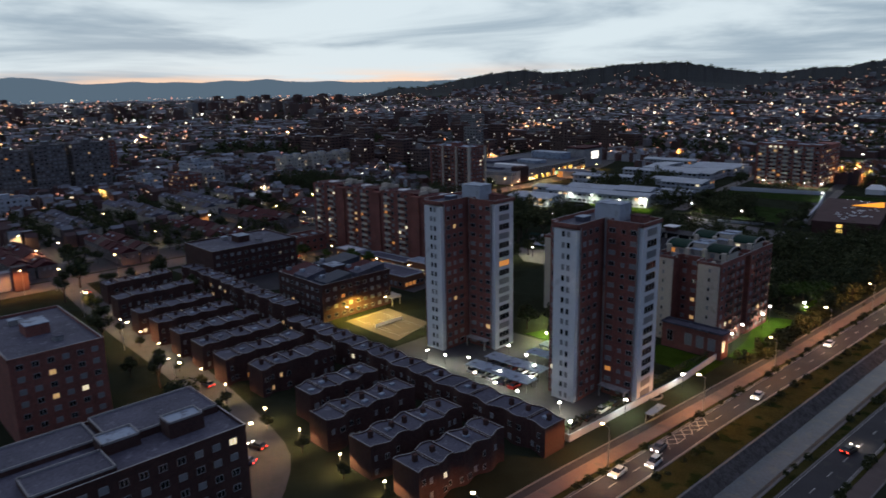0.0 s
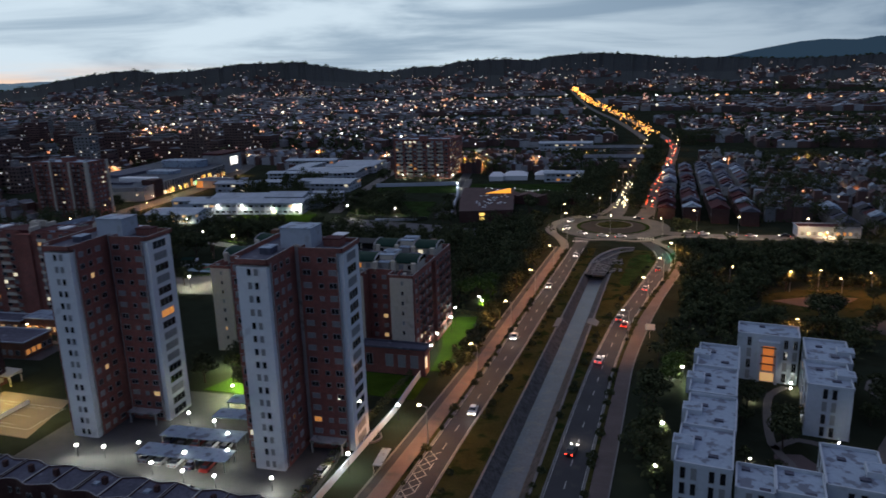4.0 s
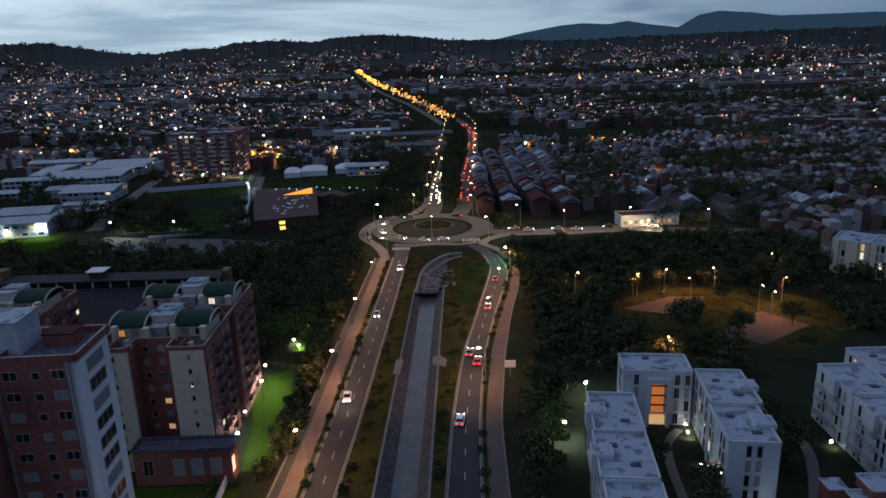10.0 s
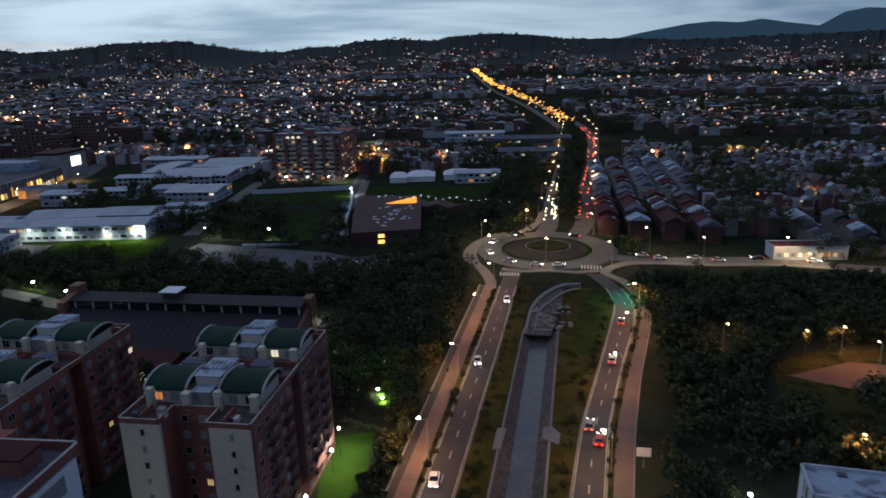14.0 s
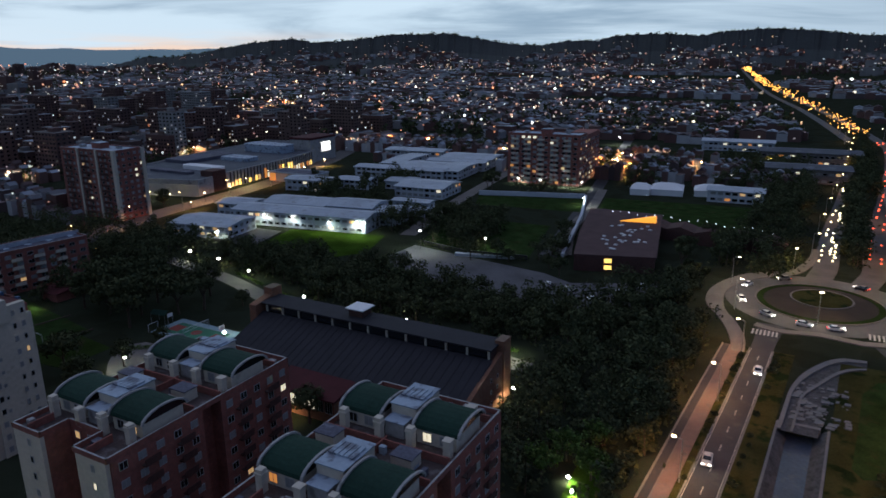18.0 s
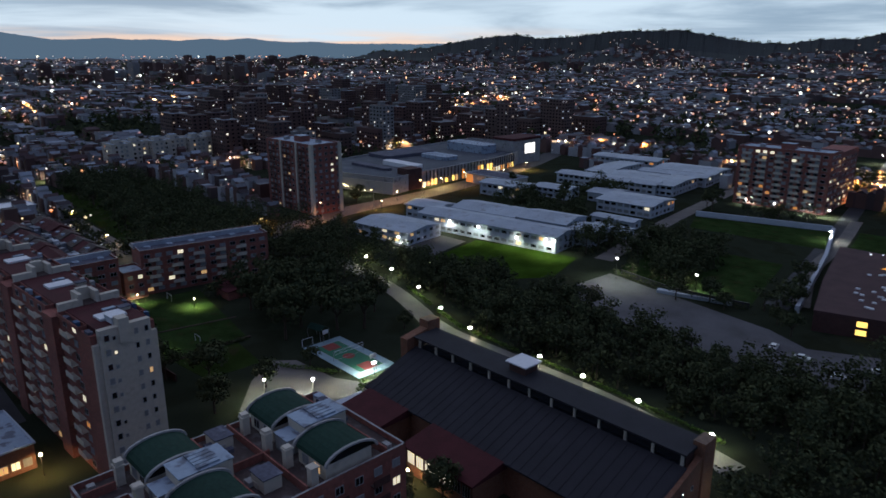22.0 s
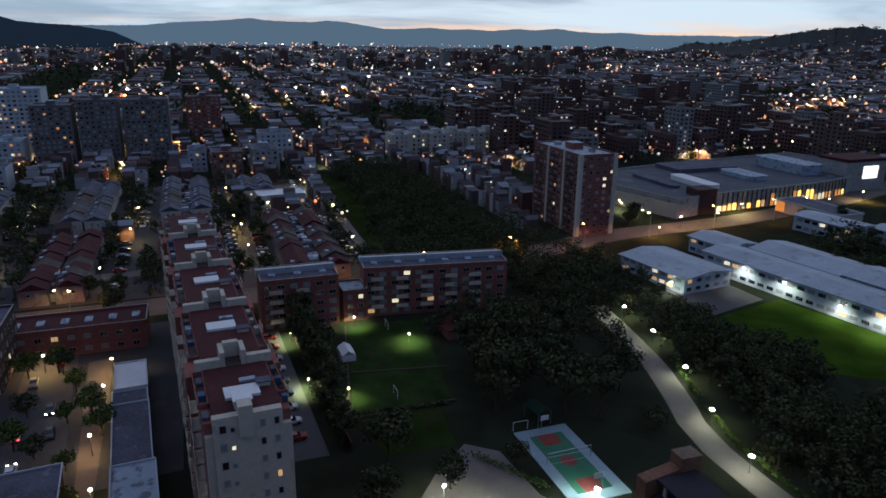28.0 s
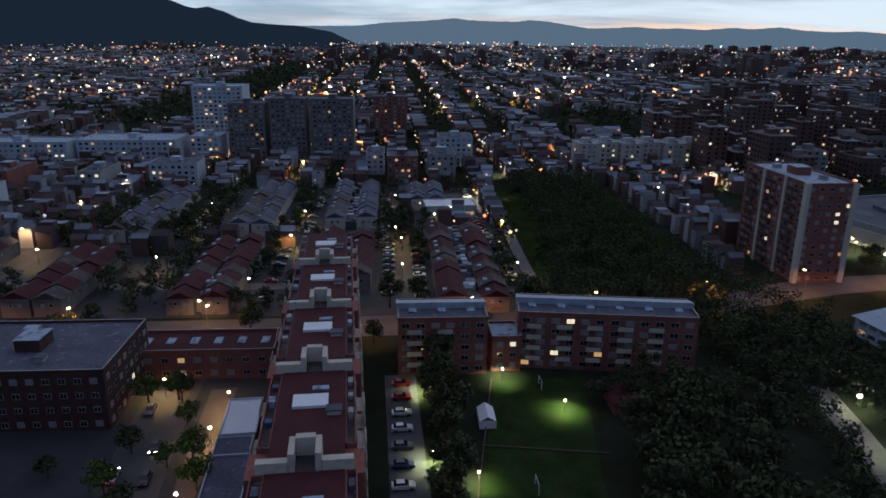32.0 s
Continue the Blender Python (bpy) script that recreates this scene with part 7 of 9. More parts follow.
# terraced streets, ring by ring, coarser with distance
for r0, r1, cell, size in ((0, 620, 28, 0.64), (620, 1150, 60, 1.35), (1150, 2100, 92, 2.2), (2100, 3300, 150, 3.6), (3300, 4650, 230, 5.5)):
    n = int(r1 / cell) + 1
    for i in range(-n, n + 1):
        for j in range(-int(n * 0.95), n + 1):
            bx, by = i * cell - 20, j * cell * 0.78 + 60
            far = math.hypot(bx + 20, by - 60)
            if not (r0 <= far < r1) or not in_view(bx, by):
                continue
            kind = noise.noise(Vector((bx * 0.0022, by * 0.0022, 3.1)))
            tall = noise.noise(Vector((bx * 0.0016 + 40, by * 0.0016, 9.7)))
            west = bx < -250 and by < 900
            bearing = math.degrees(math.atan2(-(bx + 20), by - 60))
            if bearing < 47 and far < 1900:
                tall -= 0.22
            if far > 420 and (bx < -120 or far > 1250) and (tall > (0.14 if west else 0.30)) and cr.random() < 0.75 and far < 4300:
                for _ in range(2):
                    w, d = cr.uniform(14, 30) * (size**0.35), cr.uniform(11, 18) * (size**0.35)
                    x, y = bx + cr.uniform(2, cell * 0.55), by + cr.uniform(2, cell * 0.4)
                    if free(x, y) and free(x + w, y + d) and not wood(x, y):
                        block(x, y, w, d, cr.choice((13, 16, 16, 19, 27, 33)) * (1.0 if far < 1500 else 1.15), lit=0.10)
            else:
                deep, wide = 8.5 * size, 6.2 * size
                big = kind > 0.33 and far > 380
                for row in range(2):
                    y = by + 2 + row * (deep + 1.5 * size)
                    x = bx + 2
                    h0 = cr.uniform(4.8, 7.6)
                    while x < bx + cell - 7 * size:
                        w = wide * cr.uniform(0.85, 1.25) * (2.4 if big else 1)
                        if free(x, y) and free(x + w, y + deep) and not wood(x, y) and cr.random() < 0.94:
                            h = h0 + cr.choice((0, 0, 0, 2.4, -1.2)) + size * 0.3
                            house(walls, roofs, x, y + cr.uniform(-0.7, 0.7), w * 0.98, deep * cr.uniform(0.85, 1.1), h, 0 if big else cr.choice((1.4, 1.7, 0)))
                            if cr.random() < 0.10:
                                lit_pane(x + w / 2, y - 0.8, 2.2, 1.2 * size, 1.1 * size, 0)
                        x += w
            # street lamps in lines along the streets, thick in some quarters and sparse in others
            if free(bx, by):
                busy = 0.5 + 1.1 * noise.noise(Vector((bx * 0.0045, by * 0.0045, 5.3))) + 0.5 * noise.noise(Vector((bx * 0.015, by * 0.015, 1.3)))
                if 12 < bearing < 48 and 420 < far < 1500:
                    busy += 0.7
                for _ in range(6):
                    x, y = bx + cr.uniform(0, cell), by + cr.uniform(0, cell * 0.78)
                    lane = cr.random()
                    if lane < 0.45:
                        y = by + cr.uniform(-0.04, 0.04) * cell
                    elif lane < 0.65:
                        x = bx + cr.uniform(-0.04, 0.04) * cell
                    if not wood(x, y) and free(x, y) and cr.random() < busy:
                        z = cr.uniform(5.5, 9.5) * (size**0.6)
                        octa(lights, x, y, z, cr.choice((0.26, 0.34, 0.44, 0.6, 0.95)) * (far / 420) ** 0.8 * (1.0 if far < 2000 else 0.75))
                        if 260 < far < 1150 and GLOWS < 150 and cr.random() < (0.2 if 12 < bearing < 48 else 0.12 if bearing < 9 else 0.06):
                            GLOWS += 1
                            lamp(x, y, z + 2.0, cr.uniform(14000, 34000) * (far / 600), cr.choice(((1.0, 0.45, 0.14), (1.0, 0.5, 0.2), (1.0, 0.62, 0.3), (1.0, 0.85, 0.6))), 0.5)
            if free(bx, by) and far < 3300 and (wood(bx, by) or cr.random() < 0.62):
                for _ in range(8 if wood(bx, by) else (5 if far < 1150 else 2)):
                    x, y = bx + cr.uniform(0, cell), by + cr.uniform(0, cell * 0.78)
                    if free(x, y):
                        r = cr.uniform(3.2, 5.4) * (size**0.75)
                        clump(trees, x, y, 1.5, r, r * 1.9, 26 if far < 900 else 14, cr)

# trees standing up along the hill crest
for _ in range(900):
    bd = cr.uniform(-34, 52)
    e = float(np.interp(bd, [q[0] for q in CREST[::-1]], [q[1] for q in CREST[::-1]])) + 0.12
    b, r = radians(bd), cr.uniform(5, 10) * (1.0 if cr.random() < 0.85 else 1.5)
    clump(trees, -20 - math.sin(b) * 3795, 60 + math.cos(b) * 3795, 76 + 3795 * math.tan(radians(e)) - 6, r, r * cr.uniform(0.9, 1.5), 22, cr)

# houses and lights climbing the wooded hills
def hill_z(bd, d):
    top = 76 + 3800 * math.tan(radians(float(np.interp(bd, [q[0] for q in CREST[::-1]], [q[1] for q in CREST[::-1]])) + 0.12))
    return float(np.interp(d, (2700, 3360, 3800), (-2, top * 0.42, top)))


for _ in range(2600):
    bd, u = cr.uniform(-34, 52), cr.random() ** 1.25
    d = 2690 + 740 * u
    if noise.noise(Vector((bd * 0.35, d * 0.004, 2.2))) < -0.12 + 0.22 * u:
        continue
    x, y, z = -20 - math.sin(radians(bd)) * d, 60 + math.cos(radians(bd)) * d, hill_z(bd, d)
    n, m = len(walls.v), len(roofs.v)
    house(walls, roofs, x, y, cr.uniform(12, 26), cr.uniform(10, 18), cr.choice((8, 10, 10, 14, 20)), cr.choice((0, 3)))
    for sh_, k in ((walls, n), (roofs, m)):
        sh_.v[k:] = [(p[0], p[1], p[2] + z - 2) for p in sh_.v[k:]]
for _ in range(1700):
    bd, u = cr.uniform(-34, 52), cr.random() ** 1.3
    d = 2690 + 880 * u
    if noise.noise(Vector((bd * 0.35, d * 0.004, 2.2))) < -0.2 + 0.2 * u:
        continue
    octa(lights, -20 - math.sin(radians(bd)) * d, 60 + math.cos(radians(bd)) * d - 8, hill_z(bd, d) + 12, cr.choice((1.0, 1.4, 1.9, 2.6)))
for _ in range(160):
    b, d = radians(cr.uniform(50, 122)), cr.uniform(2600, 4600)
    octa(lights, -20 - math.sin(b) * d, 60 + math.cos(b) * d, cr.uniform(8, 26), cr.choice((1.1, 1.5, 2.2)))
for x, m, nm, lb, ct in ((walls, "house", "terraced_houses", "low terraced houses of brick and render", "houses"), (roofs, "house_roof", "house_roofs", "tiled and sheet roofs of the low houses", "roofs"), (blocks, "block_wall", "apartment_blocks", "mid-rise brick apartment blocks across the city", "blocks"), (lights, "city_light", "city_lights", "street and house lights scattered over the city", "lights"), (panes, "city_window", "lit_windows", "lit windows of distant houses", "windows"), (dark, "glass", "block_windows", "unlit windows of the mid-rise blocks", "windows"), (trees, "leaf", "city_trees", "dark street trees and groves in the city", "trees")):
    tagged(part(nm, x, m), lb, ct, kind="stuff")


# ---- trees and planting ----
def leaf_spray(s, p, size, rr, mat=0, out=None):
    """One spray of leaves; out: the way it faces, for the skin of a crown."""
    a = Vector((rr.uniform(-1, 1), rr.uniform(-1, 1), rr.uniform(-0.8, 0.8))).normalized()
    b = Vector((rr.uniform(-1, 1), rr.uniform(-1, 1), rr.uniform(-1, 1)))
    if out is not None:
        b = out.normalized() + b * 0.55
    b = a.cross(b).normalized()
    if out is not None:
        a = b.cross(out.normalized() + a * 0.35).normalized()
    n = len(s.v)
    e = size * rr.uniform(0.6, 1.2)
    s.v += [tuple(p - a * e), tuple(p - a * e * 0.1 + b * e * 0.62), tuple(p + a * e), tuple(p + a * e * 0.15 - b * e * 0.6)]
    s.f.append((n, n + 1, n + 2, n + 3))
    s.m.append(mat)


def tree_shapes(seed, h, spread, leaves, slim=1.0):
    """Trunk with limbs, and a crown of many leaf sprays in uneven lobes round the limb ends."""
    rr = random.Random(seed)
    trunk, crown = Shape(), Shape()
    fork = h * 0.34
    trunk.tube((0, 0, -0.2), (0.1 * h * rr.uniform(-0.3, 0.3), 0.05 * h * rr.uniform(-0.3, 0.3), fork), 0.032 * h, 0.02 * h, 7)
    lobes = []
    for i in range(7):
        w = 2 * math.pi * (i + rr.random() * 0.7) / 7
        r = spread * rr.uniform(0.35, 0.72)
        z = h * rr.uniform(0.52, 0.86)
        end = Vector((r * math.cos(w), r * math.sin(w), z))
        trunk.tube((0, 0, fork * rr.uniform(0.85, 1.0)), end, 0.013 * h, 0.004 * h, 5)
        lobes.append((end, spread * rr.uniform(0.34, 0.52)))
    lobes.append((Vector((0, 0, h * 0.86)), spread * 0.42))
    for k in range(leaves):
        c, r = lobes[k % len(lobes)]
        d = Vector((rr.gauss(0, 1), rr.gauss(0, 1), rr.gauss(0, 0.75) * slim))
        d = d.normalized() * r * (rr.random() ** 0.45)
        leaf_spray(crown, c + d, 0.07 * spread + 0.14, rr, 0, d)
    return trunk, crown


TREES = []
for i, (h, sp, n, sl) in enumerate(((9.5, 4.6, 820, 1.0), (12.5, 5.2, 1000, 1.2), (7.0, 3.6, 620, 0.9), (14.5, 4.4, 1000, 1.9), (10.5, 6.0, 1000, 0.7))):
    tr, cw = tree_shapes(100 + i, h, sp, n, sl)
    TREES.append((tr.mesh("trunk", ["bark"]), cw.mesh("crown", ["leaf"]), cw.mesh("crown", ["leaf_light"])))
tr_rnd = random.Random(31)


def tree(x, y, kind=None, size=None, bright=False, label="", group="park trees"):
    k = tr_rnd.randrange(5) if kind is None else kind
    sc = tr_rnd.uniform(0.8, 1.2) if size is None else size
    t = thing("tree", x, y, 0.0, tr_rnd.uniform(0, 360), label or ("broad dark leafy tree" if k in (1, 4) else "dark leafy tree with an uneven crown"), "tree", group)
    t.scale = (sc, sc, sc * tr_rnd.uniform(0.9, 1.12))
    part("trunk", TREES[k][0], None, t)
    # bright picks the crown that has lamplight put into its colour
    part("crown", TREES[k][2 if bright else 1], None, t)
    return t


wr = random.Random(77)


def woodland(name, ring_list, per, label, r0=2.6, r1=4.8, avoid=()):
    """Dense wood: trunks and layered leaf sprays, too many to count."""
    s, tk = Shape(), Shape()
    for x0, y0, x1, y1 in ring_list:
        n = int(abs(x1 - x0) * abs(y1 - y0) / (per * 0.55))
        for _ in range(n):
            x, y = wr.uniform(x0, x1), wr.uniform(y0, y1)
            if any(a <= x <= c and b <= y <= d for a, b, c, d in avoid):
                continue
            r = wr.uniform(r0, r1)
            h = r * wr.uniform(1.7, 2.5)
            tk.tube((x, y, -0.2), (x + wr.uniform(-0.5, 0.5), y, h * 0.7), 0.2, 0.08, 5)
            for _ in range(5):
                c = Vector((x + wr.gauss(0, r * 0.42), y + wr.gauss(0, r * 0.42), h * wr.uniform(0.42, 0.95)))
                q = r * wr.uniform(0.38, 0.6)
                for _ in range(38):
                    d = Vector((wr.gauss(0, 1), wr.gauss(0, 1), wr.gauss(0, 0.8))).normalized() * q * (wr.random() ** 0.3)
                    leaf_spray(s, c + d, 0.46, wr, 0, d)
            for _ in range(14):
                leaf_spray(s, Vector((x + wr.gauss(0, r * 0.5), y + wr.gauss(0, r * 0.5), wr.uniform(0.2, 1.6))), 0.8, wr)
    w = thing(name, 0, 0, 0, 0, label, "wood", kind="stuff")
    tagged(part("trunks", tk, "bark", w), kind="stuff")
    tagged(part("foliage", s, "leaf", w), kind="stuff")


woodland("woodland", [(-62, 196, -31, 262), (-60, 262, -40, 290), (-58, 176, -45, 196), (-34, 172, -31, 196)], 34, "dense dark wood beside the sports hall")
woodland("woodland", [(-150, 235.5, -66, 258), (-186, 246, -150, 258), (-206, 253, -150, 262), (-152, 256, -130, 276), (-64, 256, -48, 272), (-132, 256, -64, 267), (-200, 258, -162, 270), (-184, 264, -160, 276)], 30, "dark wood between the lane and the parking ground", 2.2, 4.2)
woodland("woodland", [(24, 160, 52, 270), (52, 218, 140, 272), (112, 140, 150, 176), (52, 152, 72, 174), (110, 178, 150, 200), (12, 20, 18, 66), (13, 66, 18, 132), (16, 132, 32, 156)], 30, "dark wood and scrub on the park side", 1.7, 3.3, avoid=((36, 214, 46, 228), (17, 60, 62, 150)))
woodland("woodland", [(-440, 214, -330, 250), (-330, 206, -296, 246), (-292, 200, -252, 256)], 44, "long dark belt of trees in the park strip", 2.6, 6.6)
woodland("woodland", [(-262, 232, -214, 268), (-214, 256, -190, 264), (-212, 235, -184, 240), (-226, 196, -214, 228)], 46, "dark trees by the flats and school", 2.8, 5.0)
woodland("woodland", [(1.5, 352, 8, 500), (4, 500, 16, 680), (8, 680, 14, 760)], 20, "row of dark trees between the two carriageways", 2.6, 4.2)
woodland("woodland", [(-38, 326, -14, 378), (-34, 390, -14, 520), (-62, 480, -30, 512), (-110, 470, -90, 540), (-70, 540, -20, 580)], 44, "dark trees beside the avenue", 2.8, 5.0)
woodland("woodland", [(-146, 312, -126, 350), (-100, 310, -92, 330), (-246, 340, -200, 372), (-160, 500, -136, 560), (-290, 540, -230, 580), (-236, 400, -218, 430), (-160, 425, -128, 431)], 46, "dark trees round the school grounds", 2.4, 4.6)
woodland("woodland", [(-360, 76, -276, 82), (-430, 112, -352, 122), (-350, 151, -346, 160), (-438, 150, -430, 190), (-352, 118, -344, 126), (-300, 28, -270, 38), (-420, 70, -350, 84), (-340, 152, -290, 154), (-356, 188, -268, 192), (-345, 108, -275, 111), (-345, 121, -275, 126), (-350, 147, -292, 150), (-348, 160, -272, 165), (-345, 63, -274, 70), (-345, 83, -274, 89), (-430, 63, -346, 72), (-430, 107, -352, 112), (-430, 148, -356, 158), (-292, 112, -272, 126), (-350, 24, -335, 60), (-430, 34, -350, 45)], 95, "dark street trees between the terraces", 2.2, 4.2)
woodland("woodland", [(66, 385, 112, 425), (135, 395, 168, 440), (60, 326, 94, 346), (118, 328, 142, 350), (150, 668, 232, 690), (80, 470, 98, 490), (200, 520, 260, 550), (30, 690, 70, 730)], 60, "clumps of tall dark trees among the terraces", 4.2, 7.2)
woodland("woodland", [(-240, 360, -205, 372), (-262, 376, -248, 388), (-176, 318, -164, 346), (-160, 330, -128, 362)], 40, "dark trees in the school grounds", 2.8, 4.6)
woodland("scrub", [(-35.5, 122, -31.6, 262), (-46, 258, -31.5, 276), (-50, 284, -40, 326), (19.5, 140, 24, 170), (28.5, 212, 33, 262), (24, 185, 27, 205), (22, 300, 30, 318)], 12, "low dark scrub beside the footway", 1.0, 1.9)
woodland("woodland", [(90, 295.5, 170, 303), (120, 330, 320, 350), (150, 390, 300, 410), (330, 300, 420, 420), (180, 430, 330, 460), (80, 520, 130, 560)], 60, "belts of dark trees between the terraces", 3.0, 5.6)

for x, y, k, sz in ((-167, 170, 4, 0.95), (-155, 178, 2, 1.0), (-152, 164, 1, 0.8), (-158, 192, 2, 0.7), (-176, 196, 1, 1.15), (-181, 204, 1, 1.2), (-172, 210, 4, 1.2), (-186, 214, 1, 1.1), (-190, 200, 4, 1.1), (-176, 226, 1, 1.0), (-168, 216, 3, 1.0), (-196, 208, 4, 1.1), (-202, 200, 1, 1.0), (-206, 212, 4, 1.1), (-198, 222, 1, 1.1), (-160, 224, 2, 0.8),
                    (-236, 163, 1, 0.9), (-228, 164, 3, 0.85), (-219, 163, 1, 0.95), (-210, 164, 4, 0.9), (-200, 163, 3, 0.9), (-191, 164, 1, 0.95), (-182, 162, 3, 0.9), (-175, 163, 1, 0.8),
                    (-86, 108, 1, 0.8), (-80, 101, 2, 1.0), (-72, 106, 2, 0.9), (-94, 104, 0, 0.9), (-66, 114, 2, 0.8), (-96, 178, 1, 0.8), (-99, 170, 0, 0.8), (-80, 178, 2, 0.9)):
    tree(x, y, k, sz)
for x, y in ((-100, 6), (-112, 2), (-134, 6), (-146, 3), (-96, -2), (-176, 6), (-188, 26), (-210, 14), (-234, 12), (-206, 48), (-246, 40), (-242, 30), (-236, 48), (-250, 22), (-254, 70), (-250, 80), (-284, 32), (-286, 40), (-290, 74), (-284, 82), (-258, 116), (-254, 140), (-252, 148), (-276, 152), (-280, 160), (-262, 178), (-270, 192), (-282, 116), (-276, 108), (-300, 116), (-312, 112), (-292, 30), (-352, 112), (-358, 152), (-352, 158), (-362, 166), (-340, 156), (-346, 76), (-338, 70), (-360, 72)):
    tree(x, y, None, tr_rnd.uniform(0.55, 0.95), group="street trees")
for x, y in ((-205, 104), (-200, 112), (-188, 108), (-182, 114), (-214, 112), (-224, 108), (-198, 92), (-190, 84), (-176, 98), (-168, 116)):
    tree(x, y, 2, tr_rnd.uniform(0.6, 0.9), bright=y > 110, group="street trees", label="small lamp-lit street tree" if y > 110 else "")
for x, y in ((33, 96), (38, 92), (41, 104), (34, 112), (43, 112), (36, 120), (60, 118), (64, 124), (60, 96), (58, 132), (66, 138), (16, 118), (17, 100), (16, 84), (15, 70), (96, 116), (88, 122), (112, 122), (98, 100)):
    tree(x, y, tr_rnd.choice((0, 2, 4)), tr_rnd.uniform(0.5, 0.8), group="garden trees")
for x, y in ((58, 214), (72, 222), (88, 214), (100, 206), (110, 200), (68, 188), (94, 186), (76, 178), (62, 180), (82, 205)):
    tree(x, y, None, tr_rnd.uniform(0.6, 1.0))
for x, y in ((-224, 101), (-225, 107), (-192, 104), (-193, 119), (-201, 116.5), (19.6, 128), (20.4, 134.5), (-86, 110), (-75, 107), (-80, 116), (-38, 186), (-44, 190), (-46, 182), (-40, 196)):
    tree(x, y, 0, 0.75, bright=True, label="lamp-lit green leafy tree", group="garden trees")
for x, y in ((-92, 322), (-96, 334), (-99, 345), (-112, 306), (-106, 303), (-90, 302), (-48, 318), (-50, 340), (-40, 352), (-46, 366), (-30, 372), (-120, 300), (-84, 296), (-132, 316), (-152, 330), (-154, 346), (-286, 392), (-274, 400), (-232, 366), (-222, 378), (-282, 420), (-236, 452), (-230, 440), (-176, 432), (-170, 425), (-300, 312), (-312, 322), (-336, 306), (-344, 298), (-352, 284)):
    tree(x, y, None, tr_rnd.uniform(0.6, 1.1))


def shrub_mesh(seed, r, n, mat):
    rr = random.Random(seed)
    s = Shape()
    for _ in range(n):
        d = Vector((rr.gauss(0, 1), rr.gauss(0, 1), abs(rr.gauss(0, 0.8)))).normalized() * r * (rr.random() ** 0.4)
        leaf_spray(s, d + Vector((0, 0, 0.1)), 0.24, rr)
    return s.mesh("shrub", [mat])


SHRUBS = [shrub_mesh(1, 0.8, 90, "leaf"), shrub_mesh(2, 1.0, 110, "leaf"), shrub_mesh(3, 0.7, 80, "leaf_light")]
sh = random.Random(12)
n_sh = 0
for y in np.arange(-60, 262, 4.6):
    for T, d, p in ((WALK_L1, 0.95, 0.8), (ROAD_L1, 1.6, 0.75), (ROAD_R0, -2.0, 0.55), (WALK_R0, -0.75, 0.7)):
        if sh.random() < p and n_sh < 270:
            yy = float(y) + sh.uniform(-1.6, 1.6)
            o = new("shrub", SHRUBS[sh.randrange(2)])
            sc = sh.uniform(0.7, 1.35)
            o.matrix_basis = Matrix.LocRotScale((xat(T, yy) + d + sh.uniform(-0.35, 0.35), yy, 0.1), Euler((0, 0, sh.uniform(0, 6.3))), (sc, sc, sc * sh.uniform(0.8, 1.5)))
            tagged(o, "small dark shrub on the road verge", "shrub", "verge shrubs")
            n_sh += 1


def hedge(pts, w, h, label, mat="leaf", dens=26):
    s = Shape()
    rr = random.Random(int(abs(pts[0][0] * 7 + pts[0][1])))
    for (ax, ay), (bx, by) in zip(pts, pts[1:]):
        L = math.hypot(bx - ax, by - ay)
        for _ in range(int(L * dens)):
            t = rr.random()
            leaf_spray(s, Vector((ax + (bx - ax) * t + rr.uniform(-w, w) / 2, ay + (by - ay) * t + rr.uniform(-w, w) / 2, h * rr.random() ** 0.7)), 0.28, rr)
    return tagged(part("hedge", s, mat), label, "hedge")


hedge([(-46, 56), (-44.5, 100), (-43.5, 122)], 1.6, 1.8, "clipped dark hedge along the estate wall")
hedge([(-34.2, 122), (-33.6, 150), (-35.5, 166), (-46, 170)], 1.2, 1.5, "dark hedge round the small lawn")
# the paler hedges and planting here carry lamplight in their leaf colour
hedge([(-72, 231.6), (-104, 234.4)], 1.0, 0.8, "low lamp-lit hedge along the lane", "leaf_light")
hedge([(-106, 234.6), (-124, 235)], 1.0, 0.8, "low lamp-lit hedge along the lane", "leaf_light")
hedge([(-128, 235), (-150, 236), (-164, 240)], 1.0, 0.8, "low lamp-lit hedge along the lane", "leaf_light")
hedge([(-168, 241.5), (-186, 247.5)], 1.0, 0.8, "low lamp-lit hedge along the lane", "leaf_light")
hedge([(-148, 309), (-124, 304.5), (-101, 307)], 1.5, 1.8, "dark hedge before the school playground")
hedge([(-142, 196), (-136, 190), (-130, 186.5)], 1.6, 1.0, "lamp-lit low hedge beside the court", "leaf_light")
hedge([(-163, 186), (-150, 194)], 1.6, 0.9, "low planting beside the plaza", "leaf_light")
hedge([(-184, 168), (-183, 188)], 0.8, 1.2, "thin hedge beside the pitch")


